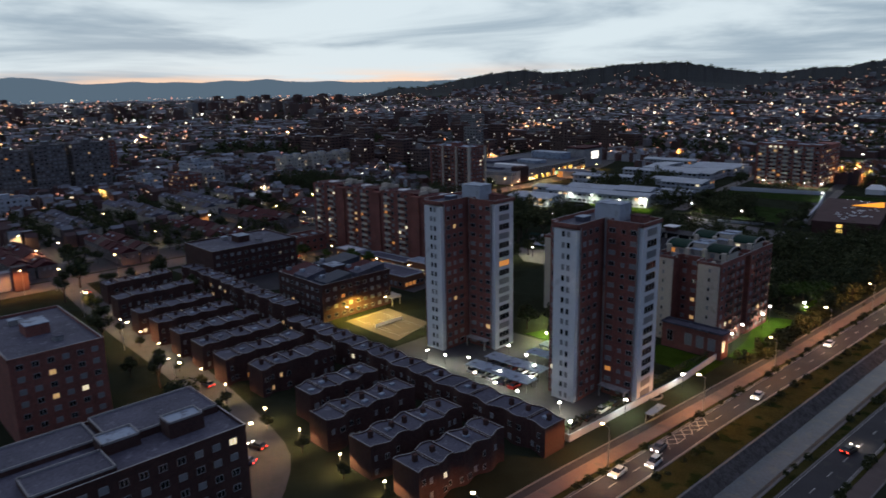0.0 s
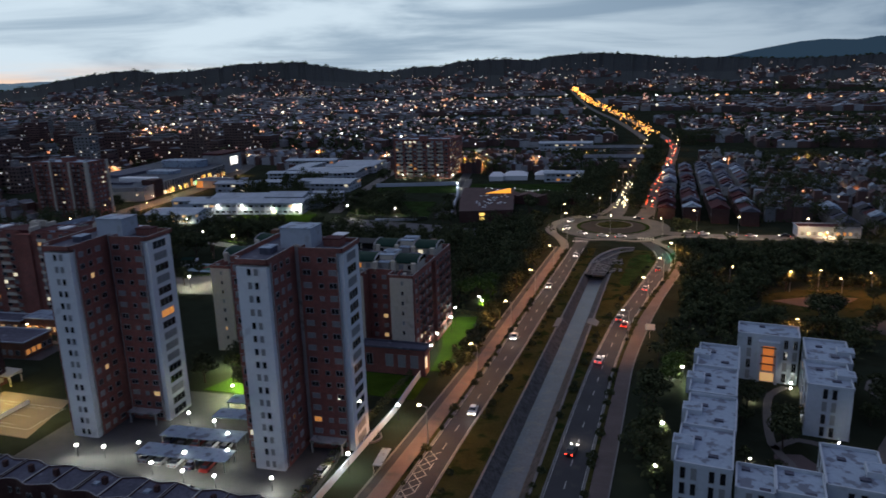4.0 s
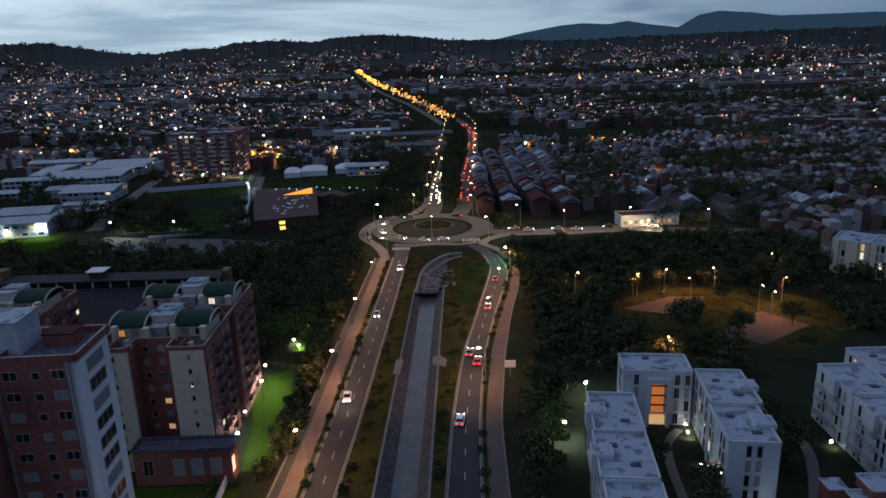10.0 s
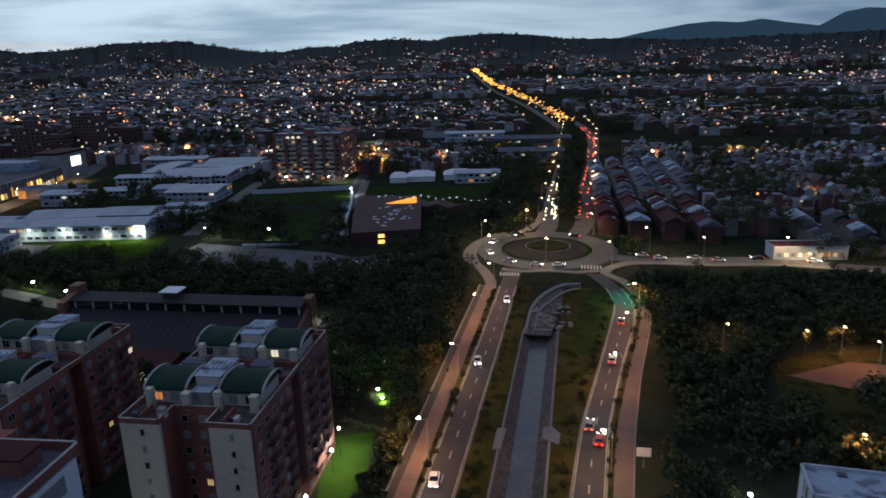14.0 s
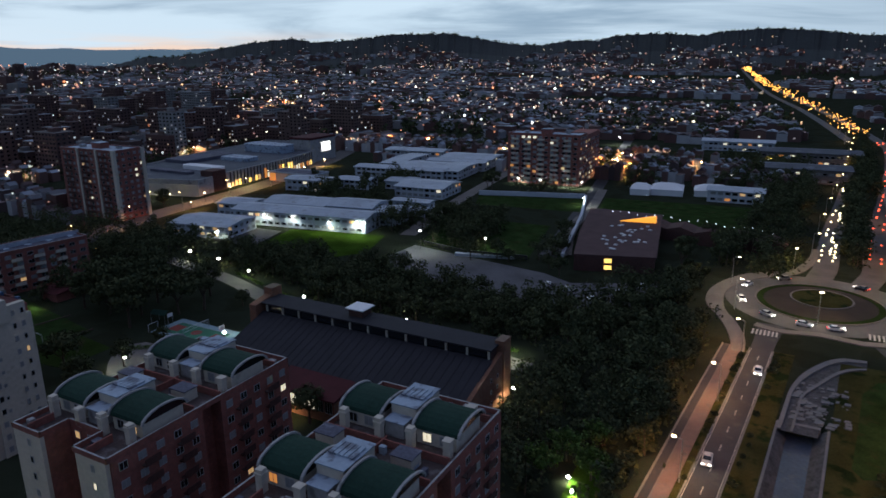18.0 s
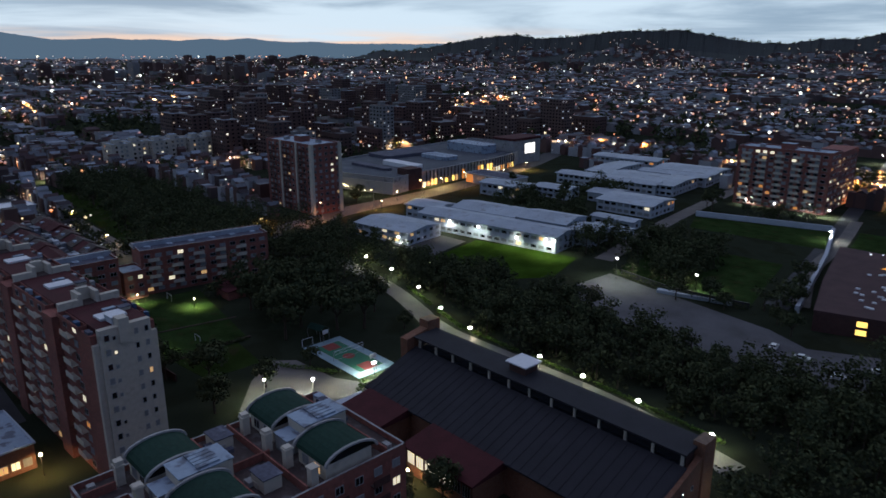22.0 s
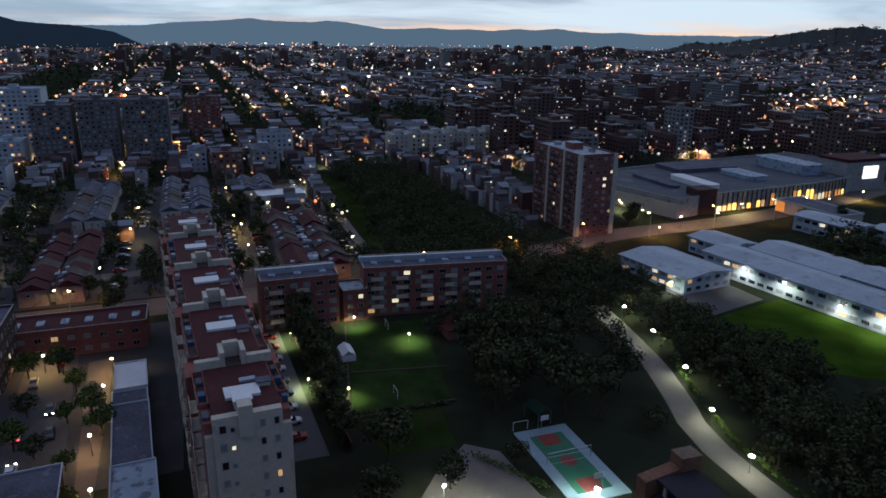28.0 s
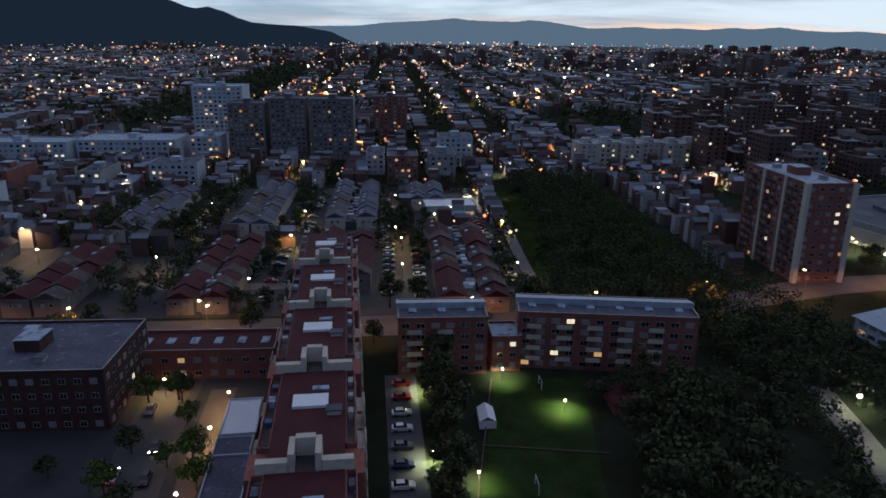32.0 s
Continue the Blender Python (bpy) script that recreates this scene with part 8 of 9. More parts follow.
# ---- lamps ----
def street_lamp(x, y, h, toward, mat, label, watts=0, colour=SODIUM, arm=1.6, group="street lamps", r=0.4):
    t = thing("street_lamp", x, y, 0.1, math.degrees(toward), label, "street lamp", group)
    s = Shape()
    s.tube((0, 0, 0), (0, 0, h), 0.09, 0.055, 8)
    s.tube((0, 0, 0), (0, 0, 0.5), 0.16, 0.13, 8)
    part("pole", s, "metal", t)
    s = Shape()
    s.tube((0, 0, h - 0.1), (arm, 0, h + 0.25), 0.05, 0.04, 6)
    part("arm", s, "metal", t)
    s = Shape()
    s.dome((arm, 0, h + 0.22), r, 0.16, 0)
    part("lamp_head", s, mat, t, "glowing lamp head")
    if watts:
        c = Vector((math.cos(toward), math.sin(toward)))
        lamp(x + c.x * arm, y + c.y * arm, h - 0.15, watts, colour)
    return t


def post_lamp(x, y, h, mat, label, watts=0, colour=WHITE_LED, r=0.32, group="post lamps"):
    t = thing("post_lamp", x, y, 0.05, 0, label, "lamp post", group)
    s = Shape()
    s.tube((0, 0, 0), (0, 0, h), 0.07, 0.05, 8)
    part("pole", s, "dark_metal", t)
    s = Shape()
    s.dome((0, 0, h + 0.14), r, 0.3, 0)
    part("lamp_globe", s, mat, t, "glowing round globe")
    if watts:
        lamp(x + 0.3, y - 0.3, h - 0.2, watts, colour, 0.25)
    return t


for i, y in enumerate((-52, -17, 18, 53, 88, 123, 158, 193, 228, 258)):
    street_lamp(xat(WALK_L1, y) + 0.5, y, 8.6, math.pi, "lamp_sodium" if i % 2 else "lamp_warm", "tall steel street lamp glowing warm over the footway", 6400 if y > 40 else 4800, SODIUM)
for i, y in enumerate((158, 192, 218, 242)):
    street_lamp(xat(ROAD_R1, y) + 0.75, y, 8.2, math.pi, "lamp_warm", "tall steel street lamp over the east carriageway", 5200, SODIUM)
for x, y, a, p in ((-31, 315, 0.0, 3600), (-14, 336, -1.4, 4800), (33.5, 306, 3.1, 2600), (-5, 287, 1.5, 4600), (14, 330, -2.3, 4800), (-27, 290, 0.8, 3600), (18, 284, 2.2, 4600), (50, 291, 1.5, 4500), (78, 292.5, 1.5, 4500), (108, 285.5, 1.5, 3500)):
    street_lamp(x, y, 9, a, "lamp_warm", "tall lamp post beside the roundabout", p, (1.0, 0.66, 0.34))
for i, y in enumerate(range(360, 760, 36)):
    for T, sd in ((AVE_L, -1), (AVE_R, 1)):
        x = float(np.interp(y, [q[1] for q in T], [q[0] for q in T])) + sd * 5.2
        street_lamp(x, y, 9, 0.0 if sd < 0 else math.pi, "lamp_sodium", "sodium street lamp along the avenue", 3000 if i % 2 == 0 else 0, SODIUM, r=0.45)
for y in range(-30, 400, 34):
    x = float(np.interp(y, [-140, 40, 100, 160, 215, 262, 300, 370], [-263, -262, -262, -264, -268, -280, -290, -296])) + 7.4
    street_lamp(x, y, 9, math.pi, "lamp_sodium", "sodium street lamp over the cross street", 5200 if y > 230 else 7000, (1.0, 0.40, 0.14))
for x in range(-420, -80, 42):
    y = float(np.interp(x, [-420, -300, -200, -140, -95], [33, 24, 17, 15, 10])) - 6.6
    street_lamp(x, y, 8, 1.57, "lamp_warm", "warm street lamp by the terraces", 2800, (1.0, 0.58, 0.26))
for x, y in ((59, 213), (68, 215), (84, 216), (90, 198), (91, 192.5), (108, 229), (40.2, 215), (53.4, 163), (73, 206), (100, 205)):
    street_lamp(x, y, 7, sh.uniform(0, 6), "lamp_sodium", "orange park lamp on a slim pole", 2500, (1.0, 0.42, 0.18), 0.8, "park lamps", 0.26)
for x, y, h, p in ((-143.5, 303, 7.6, 4200), (-120.2, 313, 5.0, 1800), (-127, 451, 3.4, 6000), (-151, 449, 3.0, 2600), (-165, 450, 3.0, 2600), (-138, 450, 3.0, 2600), (-184, 404, 5.0, 5200), (-214, 412, 5.0, 4200), (-240, 462, 5.5, 4200), (-112, 408, 4.0, 2400), (-140.6, 538, 4.5, 9000), (-158, 640, 6.0, 9000), (22.3, 131.0, 4.0, 2600), (29.8, 147.6, 4.0, 1800), (17.6, 99, 5.0, 700), (16.4, 84, 4.0, 400), (-38.6, 96.7, 3.6, 900), (-40.5, 74.2, 4.0, 1400), (-44.2, 58.5, 3.0, 500)):
    post_lamp(x, y, h, "lamp_white", "bright white lamp on a post", p, WHITE_LED, 0.36)
for x, y, h, p, c in ((-42.6, 158, 5.6, 2200, WHITE_LED), (-42.2, 152, 4.6, 1600, WHITE_LED), (-41.8, 137, 5.2, 1500, WHITE_LED), (-41.4, 129.5, 4.6, 1200, WHITE_LED), (-84, 105, 4.0, 8000, GREENISH), (-77, 112, 3.6, 7000, GREENISH), (-81, 97, 3.6, 5000, GREENISH), (-92, 114, 4.0, 6000, GREENISH), (-70, 104, 4.0, 4000, (1.0, 0.9, 0.6)), (-41.4, 183.5, 1.0, 900, GREENISH), (-39.5, 180, 0.8, 700, GREENISH)):
    post_lamp(x, y, h, "lamp_white", "white garden lamp beside the flats", p, c, 0.3)
for x, y in ((-72.6, 227), (-89.6, 228.6), (-104.5, 229.8), (-118, 231), (-142, 231.5), (-158, 236), (-176, 243.5), (-196, 249), (-213, 251.5)):
    post_lamp(x, y, 3.4, "lamp_white", "bright globe lamp along the lane", 1100, (0.95, 1.0, 0.66), 0.5, "lane lamps")
post_lamp(-142.5, 199.6, 3.4, "lamp_white", "bright floodlight beside the sports court", 5200, WHITE_LED, 0.45)
post_lamp(-150, 175, 4.6, "lamp_white", "bright globe lamp on the paved plaza", 3000, (1.0, 0.98, 0.72), 0.3)
post_lamp(-126, 180, 4.6, "lamp_white", "bright globe lamp on the paved plaza", 3600, (1.0, 0.98, 0.62), 0.3)
post_lamp(-143, 183, 4.6, "lamp_white", "bright globe lamp on the paved plaza", 4200, (1.0, 0.98, 0.72), 0.34)
post_lamp(-133, 176, 3.2, "lamp_white", "bright globe lamp on the paved plaza", 1200, (1.0, 0.98, 0.72), 0.3)
post_lamp(-61.5, 205, 4.0, "lamp_white", "bright lamp among the trees by the hall", 2600, (1.0, 0.9, 0.6), 0.34)
for x, y, p in ((-226, 160, 2400), (-199, 160.4, 2400), (-216, 189, 2300), (-231, 178, 2600), (-192, 168, 1500)):
    post_lamp(x, y, 2.4, "lamp_warm", "yellow-green garden lamp by the pitch", p, GREENISH, 0.24, "garden lamps")
for x, y, p in ((-219.7, 119, 2400), (-226, 104, 2200), (-206, 118.5, 1700), (-186, 118, 1500), (-168, 120, 1500), (-152, 131, 1800)):
    post_lamp(x, y, 4.2, "lamp_warm", "warm lamp beside the access street", p, (1.0, 0.64, 0.26), 0.3, "street lamps by the club")
for x, y in ((37.4, 124), (47.1, 133.9), (46.6, 131), (45.3, 119.8), (45, 117.2), (34, 96), (51.5, 106.3), (72.2, 126), (95.7, 132), (96, 121), (75.2, 100.8)):
    post_lamp(x, y, 1.0, "lamp_white", "low white garden light", 150, (1.0, 0.9, 0.7), 0.2, "courtyard lights")
for x, y in ((-92, 67), (-86, 70), (-78, 64), (-74, 69), (-70, 63), (-66, 72), (-63, 63), (-70, 78), (-76, 82), (-84, 84), (-52, 65), (-98, 66), (-66, 90), (-58, 96)):
    post_lamp(x, y, 2.6, "lamp_white", "small white car park light", 1000, WHITE_LED, 0.3, "car park lights")
for x in (-54, -68, -82.5, -97, -116, -129.5, -143, -156.5, -170.5, -187, -208):
    post_lamp(x, 15.2, 3.4, "lamp_warm", "warm lamp at the alley between terraces", 1500, WARM, 0.22, "alley lamps")
    tree(x + 3.2, 13.6, 2, 0.5, group="street trees")
post_lamp(-130.5, 181.5, 3.4, "lamp_warm", "warm lamp at the end of the sports hall wing", 3200, WARM, 0.26)
post_lamp(-104, 177, 3.2, "lamp_warm", "warm lamp beside the sports hall wings", 1500, WARM, 0.26)
lamp(-117, 75, 6.5, 2200, (1.0, 0.84, 0.42), 0.4)
lamp(-141.6, 75, 7.0, 12000, (1.0, 0.74, 0.12), 0.4)
lamp(-134, 72, 6.5, 2600, (1.0, 0.84, 0.42), 0.4)
lamp(-136, 83, 6.5, 2600, (1.0, 0.84, 0.42), 0.4)
for x, y in ((-141, 70), (-140.6, 85.5), (-113, 80)):
    post_lamp(x, y, 4.6, "lamp_warm", "yellow lamp beside the tennis court", 0, WARM, 0.24, "court lamps")
# wall lamps of the school
for x, y, z, p in ((-225.5, 305.0, 5.4, 1700), (-211, 307.2, 5.4, 1800), (-193, 309.9, 4.0, 1200), (-180, 311.9, 5.4, 1900), (-176.6, 312.4, 5.4, 1700), (-226, 277.6, 3.6, 1500)):
    t = thing("wall_lamp", x, y, z, 0, "bright white floodlight on the school wall", "wall lamp", "school floodlights")
    s = Shape()
    s.box(-0.25, -0.35, -0.15, 0.25, 0.3, 0.2)
    part("housing", s, "dark_metal", t)
    s = Shape()
    s.dome((0, -0.55, 0), 0.42, 0.34, 0)
    part("lens", s, "lamp_white", t, "bright lamp glass")
    lamp(x + 0.2, y - 1.4, z, p, WHITE_LED, 0.3)
for x, y, z, p, c in ((-294, 352, 4.5, 1500, (1.0, 0.72, 0.25)), (-299, 396, 4.5, 1500, (1.0, 0.78, 0.3)), (-302, 424, 4.5, 1200, WARM), (-330, 326, 4, 800, (0.9, 1.0, 0.75)), (-310, 325, 4, 800, (0.9, 1.0, 0.75)), (-378, 178, 5.5, 450, (1.0, 0.85, 0.4)), (-366, 170, 5.5, 350, (1.0, 0.9, 0.4)), (86, 294, 4, 4200, WARM), (-302, 372, 5.5, 9000, (1.0, 0.7, 0.3)), (-304, 412, 5.5, 9000, (1.0, 0.62, 0.22)), (-306, 450, 5.5, 8000, (1.0, 0.6, 0.2)), (-322, 322, 5, 4500, (1.0, 0.95, 0.75)), (-290, 330, 5.5, 5000, (1.0, 0.5, 0.2)), (-280, 312, 5.0, 4000, (1.0, 0.5, 0.2))):
    post_lamp(x, y, z - 0.7, "lamp_warm", "lamp on a post before lit buildings", p, c, 0.3, "shopfront lamps")
for x, y, p in ((-300, 156, 2200), (-330, 156, 2200), (-288, 110, 700), (-310, 76, 2400), (-335, 116, 2400), (-345, 154, 2200), (-352, 196, 2200), (-300, 193, 1800), (-270, 100, 700), (-350, 76, 2200), (-370, 117, 2200), (-400, 154, 2200), (-385, 76, 2200), (-320, 34, 2200), (-280, 196, 1400)):
    post_lamp(x, y, 5.2, "lamp_warm", "warm street lamp between the terraces", p * 0.85, (1.0, 0.66, 0.24), 0.34, "terrace lamps")


# ---- courts, fences, small structures ----
def sports_court():
    t = thing("basketball_court", -156, 202, 0.05, 0, "painted green and red sports court with a pale blue border", "court")
    s = Shape()
    s.box(-12, -5.8, -0.1, 12, 5.8, 0.02)
    part("border", s, "court_blue", t, "pale blue painted border")
    s = Shape()
    s.box(-9.6, -3.6, 0, 9.6, 3.6, 0.03)
    part("playing_field", s, "court_green", t, "green painted field")
    for x0, x1 in ((-9.6, -5.6), (5.6, 9.6)):
        s = Shape()
        s.box(x0, -1.9, 0.01, x1, 1.9, 0.036)
        part("key", s, "court_red", t, "red painted key")
    s = Shape()
    s.prism([(1.6 * math.cos(k * 0.4189), 1.6 * math.sin(k * 0.4189)) for k in range(15)], 0.01, 0.04)
    part("centre_circle", s, "court_red", t, "red centre circle")
    s = Shape()
    for a, b, c, d in ((-9.6, -3.65, 9.6, -3.55), (-9.6, 3.55, 9.6, 3.65), (-9.65, -3.6, -9.55, 3.6), (9.55, -3.6, 9.65, 3.6), (-0.05, -3.6, 0.05, 3.6)):
        s.box(a, b, 0.03, c, d, 0.044)
    part("court_marking", s, "paint", t)
    n = thing("volleyball_net", -156, 202, 0.05, 0, "white volleyball net between two posts", "net")
    for y in (-4.6, 4.6):
        s = Shape()
        s.tube((0, y, 0), (0, y, 2.5), 0.06, 0.05)
        part("net_post", s, "metal", n)
    s = Shape()
    s.box(-0.02, -4.6, 1.5, 0.02, 4.6, 1.56)
    s.box(-0.03, -4.6, 2.35, 0.03, 4.6, 2.46)
    for k in range(24):
        y = -4.5 + k * 0.39
        s.box(-0.008, y, 1.5, 0.008, y + 0.02, 2.4)
    part("net", s, "fabric", n)
    for x, sg in ((-11.2, 1), (11.2, -1)):
        h = thing("basketball_hoop", -156 + x, 202, 0.05, 0, "steel basketball hoop with a white backboard", "hoop", "hoops")
        s = Shape()
        s.tube((0, 0, 0), (0, 0, 3.2), 0.09, 0.07)
        s.tube((0, 0, 3.1), (sg * 1.1, 0, 3.4), 0.06, 0.05)
        part("post", s, "metal", h)
        s = Shape()
        s.box(sg * 1.1 - 0.03, -0.9, 2.9, sg * 1.1 + 0.03, 0.9, 4.0)
        part("backboard", s, "fabric", h)
        s = Shape()
        for k in range(10):
            a, b = k * 0.628, (k + 1) * 0.628
            s.tube((sg * 1.4 + 0.23 * math.cos(a), 0.23 * math.sin(a), 3.05), (sg * 1.4 + 0.23 * math.cos(b), 0.23 * math.sin(b), 3.05), 0.02, 0.02, 4)
        part("rim", s, "court_red", h)


sports_court()


def goal(x, y, turn, label):
    t = thing("football_goal", x, y, 0.05, turn, label, "goal", "football goals")
    for yy in (-1.6, 1.6):
        s = Shape()
        s.tube((0, yy, 0), (0, yy, 2.0), 0.06, 0.06)
        part("goal_post", s, "fabric", t)
    s = Shape()
    s.tube((0, -1.6, 2.0), (0, 1.6, 2.0), 0.06, 0.06)
    part("crossbar", s, "fabric", t)


goal(-227, 186, 90, "white football goal frame on the grass")
goal(-190, 178, 90, "white football goal frame on the grass")
goal(-168.6, 198, 0, "white goal frame behind the court")
t = thing("play_shelter", -171, 203, 0, 10, "green canopied play shelter on posts", "shelter")
s = Shape()
s.face([(-2.6, -1.8, 3.0), (2.6, -1.8, 3.0), (2.6, 0, 3.9), (-2.6, 0, 3.9)])
s.face([(-2.6, 0, 3.9), (2.6, 0, 3.9), (2.6, 1.8, 3.0), (-2.6, 1.8, 3.0)])
part("canopy", s, "green_roof", t)
for x in (-2.4, 2.4):
    for y in (-1.6, 1.6):
        s = Shape()
        s.tube((x, y, 0), (x, y, 3.0), 0.07, 0.07)
        part("post", s, "metal", t)
t = thing("inflated_dome", -213, 172, 0, 0, "small white fabric tent beside the pitch", "tent")
s = Shape()
s.prism([(-3, -1.7), (3, -1.7), (3, 1.7), (-3, 1.7)], 0, 1.6)
s.face([(-3, -1.7, 1.6), (3, -1.7, 1.6), (3, 0, 2.7), (-3, 0, 2.7)])
s.face([(-3, 0, 2.7), (3, 0, 2.7), (3, 1.7, 1.6), (-3, 1.7, 1.6)])
part("tent_cloth", s, "fabric", t)
# red-roofed hut by the flats
t = thing("garden_hut", -222, 199, 0, 0, "low hut with a dark red roof", "hut")
s = Shape()
s.box(0, 0, 0, 8, 6, 2.6)
part("wall", s, "brick", t)
s = Shape()
s.prism([(-0.4, -0.4), (8.4, -0.4), (8.4, 6.4), (-0.4, 6.4)], 2.6, [2.7, 2.7, 3.9, 3.9])
part("roof", s, "tile_red", t)


def wall_run(name, pts, h, mat, label, w=0.3):
    s = Shape()
    for (ax, ay), (bx, by) in zip(pts, pts[1:]):
        d = math.hypot(bx - ax, by - ay)
        nx, ny = -(by - ay) / d * w / 2, (bx - ax) / d * w / 2
        s.prism([(ax - nx, ay - ny), (bx - nx, by - ny), (bx + nx, by + ny), (ax + nx, ay + ny)], 0, h)
    return tagged(part(name, s, mat), label, "wall", kind="structure")


wall_run("garden_wall", [(-42.6, 56), (-40.6, 100), (-41.5, 124)], 1.6, "white", "white estate wall along the road side")
wall_run("garden_wall", [(-42.6, 56), (-90, 57.5), (-112, 58.5)], 1.6, "concrete", "grey wall behind the terrace")
wall_run("garden_wall", [(-146, 310), (-124, 305.5), (-101, 309)], 1.8, "dark_metal", "dark fence before the playground")
wall_run("garden_wall", [(-90, 316), (-104, 380), (-116, 424)], 2.2, "white", "white wall beside the school street", 1.2)
wall_run("garden_wall", [(-171, 411), (-117, 426)], 2.4, "white", "white wall behind the playing field", 0.8)
wall_run("garden_wall", [(-128, 303), (-106, 308.5)], 1.0, "white", "low white wall in the playground", 2.2)
wall_run("garden_wall", [(-229.5, 161.3), (-172, 164.3)], 1.8, "brick_dark", "brick wall behind the parking bays")
wall_run("garden_wall", [(-183, 166.5), (-184, 190)], 0.5, "soil", "low brick edge of the pitch")
wall_run("garden_wall", [(-231, 175.5), (-183, 166.5)], 0.5, "soil", "low brick edge of the pitch")
wall_run("garden_wall", [(-200, 194), (-204, 170)], 0.3, "soil", "low brick line across the pitch")


# signal for the crossing east of the roundabout
M["signal_green"] = glow("green_signal_lens", (0.1, 1.0, 0.55), 9)
t = thing("traffic_light", 22.7, 252.5, 0.15, 0, "traffic signal showing green beside the crossing", "traffic light")
s = Shape()
s.tube((0, 0, 0), (0, 0, 4.6), 0.09, 0.07)
s.tube((0, 0, 4.5), (-2.2, 0, 4.9), 0.06, 0.05)
part("pole", s, "dark_metal", t)
s = Shape()
s.box(-2.5, -0.2, 4.2, -2.05, 0.2, 5.4)
part("housing", s, "dark_metal", t)
s = Shape()
s.dome((-2.28, -0.26, 4.5), 0.17, 0.14)
part("green_lens", s, "signal_green", t, "lit green lens")
lamp(20.4, 250.5, 4.2, 2200, (0.05, 1.0, 0.6), 0.15)


# covered parking by the towers
def carport(x, y, W, D, label="long low carport with a grey flat roof"):
    t = thing("carport", x, y, 0, 4, label, "carport", "carports")
    s = Shape()
    s.box(0, 0, 2.4, W, D, 2.6)
    part("roof", s, "membrane", t)
    for px in np.linspace(0.4, W - 0.4, max(2, int(W / 5))):
        for py in (0.3, D - 0.3):
            s = Shape()
            s.box(px - 0.08, py - 0.08, 0, px + 0.08, py + 0.08, 2.4)
            part("post", s, "metal", t)


for x, y, W, D in ((-84, 66.5, 20, 4.6), (-84, 74, 18, 4.6), (-78, 84, 14, 4.4), (-79, 91, 13, 4.2), (-62, 92, 12, 4.0)):
    carport(x, y, W, D)
t = thing("planter_ring", -41.8, 88, 0, 0, "round paved fountain ring in a small garden", "fountain")
s = Shape()
rg = [(2.6 * math.cos(k * 0.2618), 2.6 * math.sin(k * 0.2618)) for k in range(25)]
ri = [(2.2 * math.cos(k * 0.2618), 2.2 * math.sin(k * 0.2618)) for k in range(25)]
ribbon(s, ri, rg, 0.35, 0, 0.35)
part("rim", s, "kerb", t)
t = thing("court_shelter", -145, 92, 0, 0, "small open shelter with a yellow-lit roof", "shelter")
s = Shape()
s.prism([(-2.6, -2), (2.6, -2), (2.6, 2), (-2.6, 2)], 2.6, [2.8, 2.8, 3.4, 3.4])
part("roof", s, "cream", t)
for x in (-2.3, 2.3):
    for y in (-1.7, 1.7):
        s = Shape()
        s.box(x - 0.1, y - 0.1, 0, x + 0.1, y + 0.1, 2.7)
        part("post", s, "cream", t)
t = thing("tennis_net", -129.5, 78, 0.06, 0, "low net across the clay court", "net")
s = Shape()
s.box(-0.03, -5.5, 0, 0.03, 5.5, 1.0)
part("net", s, "fabric", t)
s = Shape()
for a, b, c, d in ((-11, -5.3, 11, -5.2), (-11, 5.2, 11, 5.3), (-11, -5.3, -10.9, 5.3), (10.9, -5.3, 11, 5.3), (-6, -4, 6, -3.9), (-6, 3.9, 6, 4), (-6, -0.05, 6, 0.05)):
    s.box(a, b, 0.005, c, d, 0.02)
tagged(part("court_marking", s, "paint", t), "white court lines")
# pale portals beside the court: two posts and a crossbar, no floodlights
for cx_, cy_ in ((-118, 89), (-112.5, 84)):
    t = thing("court_portal", cx_, cy_, 0, 0, "tall pale portal of two posts and a crossbar beside the court", "gantry", "court gantries")
    for x in (-1.4, 1.4):
        s = Shape()
        s.box(x - 0.1, -0.1, 0, x + 0.1, 0.1, 7.0)
        part("post", s, "fabric", t)
    s = Shape()
    s.box(-1.5, -0.1, 6.9, 1.5, 0.1, 7.1)
    part("crossbar", s, "fabric", t)
t = thing("road_sign", 14.5, 160, 0, 0, "white blank sign board on a post beside the footway", "sign")
s = Shape()
s.tube((0, 0, 0), (0, 0, 3.0), 0.07, 0.06)
part("post", s, "metal", t)
s = Shape()
s.box(-1.3, -0.05, 2.4, 1.3, 0.05, 4.2)
part("board", s, "fabric", t)
t = thing("bus_shelter", -33.6, 74, 0.17, 94, "glass bus shelter with a pale roof", "shelter")
s = Shape()
s.box(0, 0, 2.4, 6.5, 1.8, 2.55)
part("roof", s, "membrane", t)
s = Shape()
s.box(0.1, 1.7, 0.2, 6.4, 1.76, 2.2)
part("back_pane", s, "glass", t)
for x in (0.2, 6.3):
    s = Shape()
    s.box(x - 0.06, 1.6, 0, x + 0.06, 1.75, 2.4)
    part("post", s, "metal", t)


# ---- cars ----
def car_paint(name, c):
    m = material(name, c, 0.3, 0.06, 1, 6, metal=0.2, spec=0.5, bump=0)
    return m


PAINTS = [car_paint("car_paint_white", (0.62, 0.63, 0.64)), car_paint("car_paint_silver", (0.36, 0.37, 0.39)), car_paint("car_paint_black", (0.015, 0.015, 0.018)), car_paint("car_paint_red", (0.32, 0.02, 0.02)), car_paint("car_paint_blue", (0.03, 0.05, 0.12)), car_paint("car_paint_grey", (0.12, 0.12, 0.13))]
PAINT_WORDS = ("white", "silver", "black", "red", "dark blue", "grey")


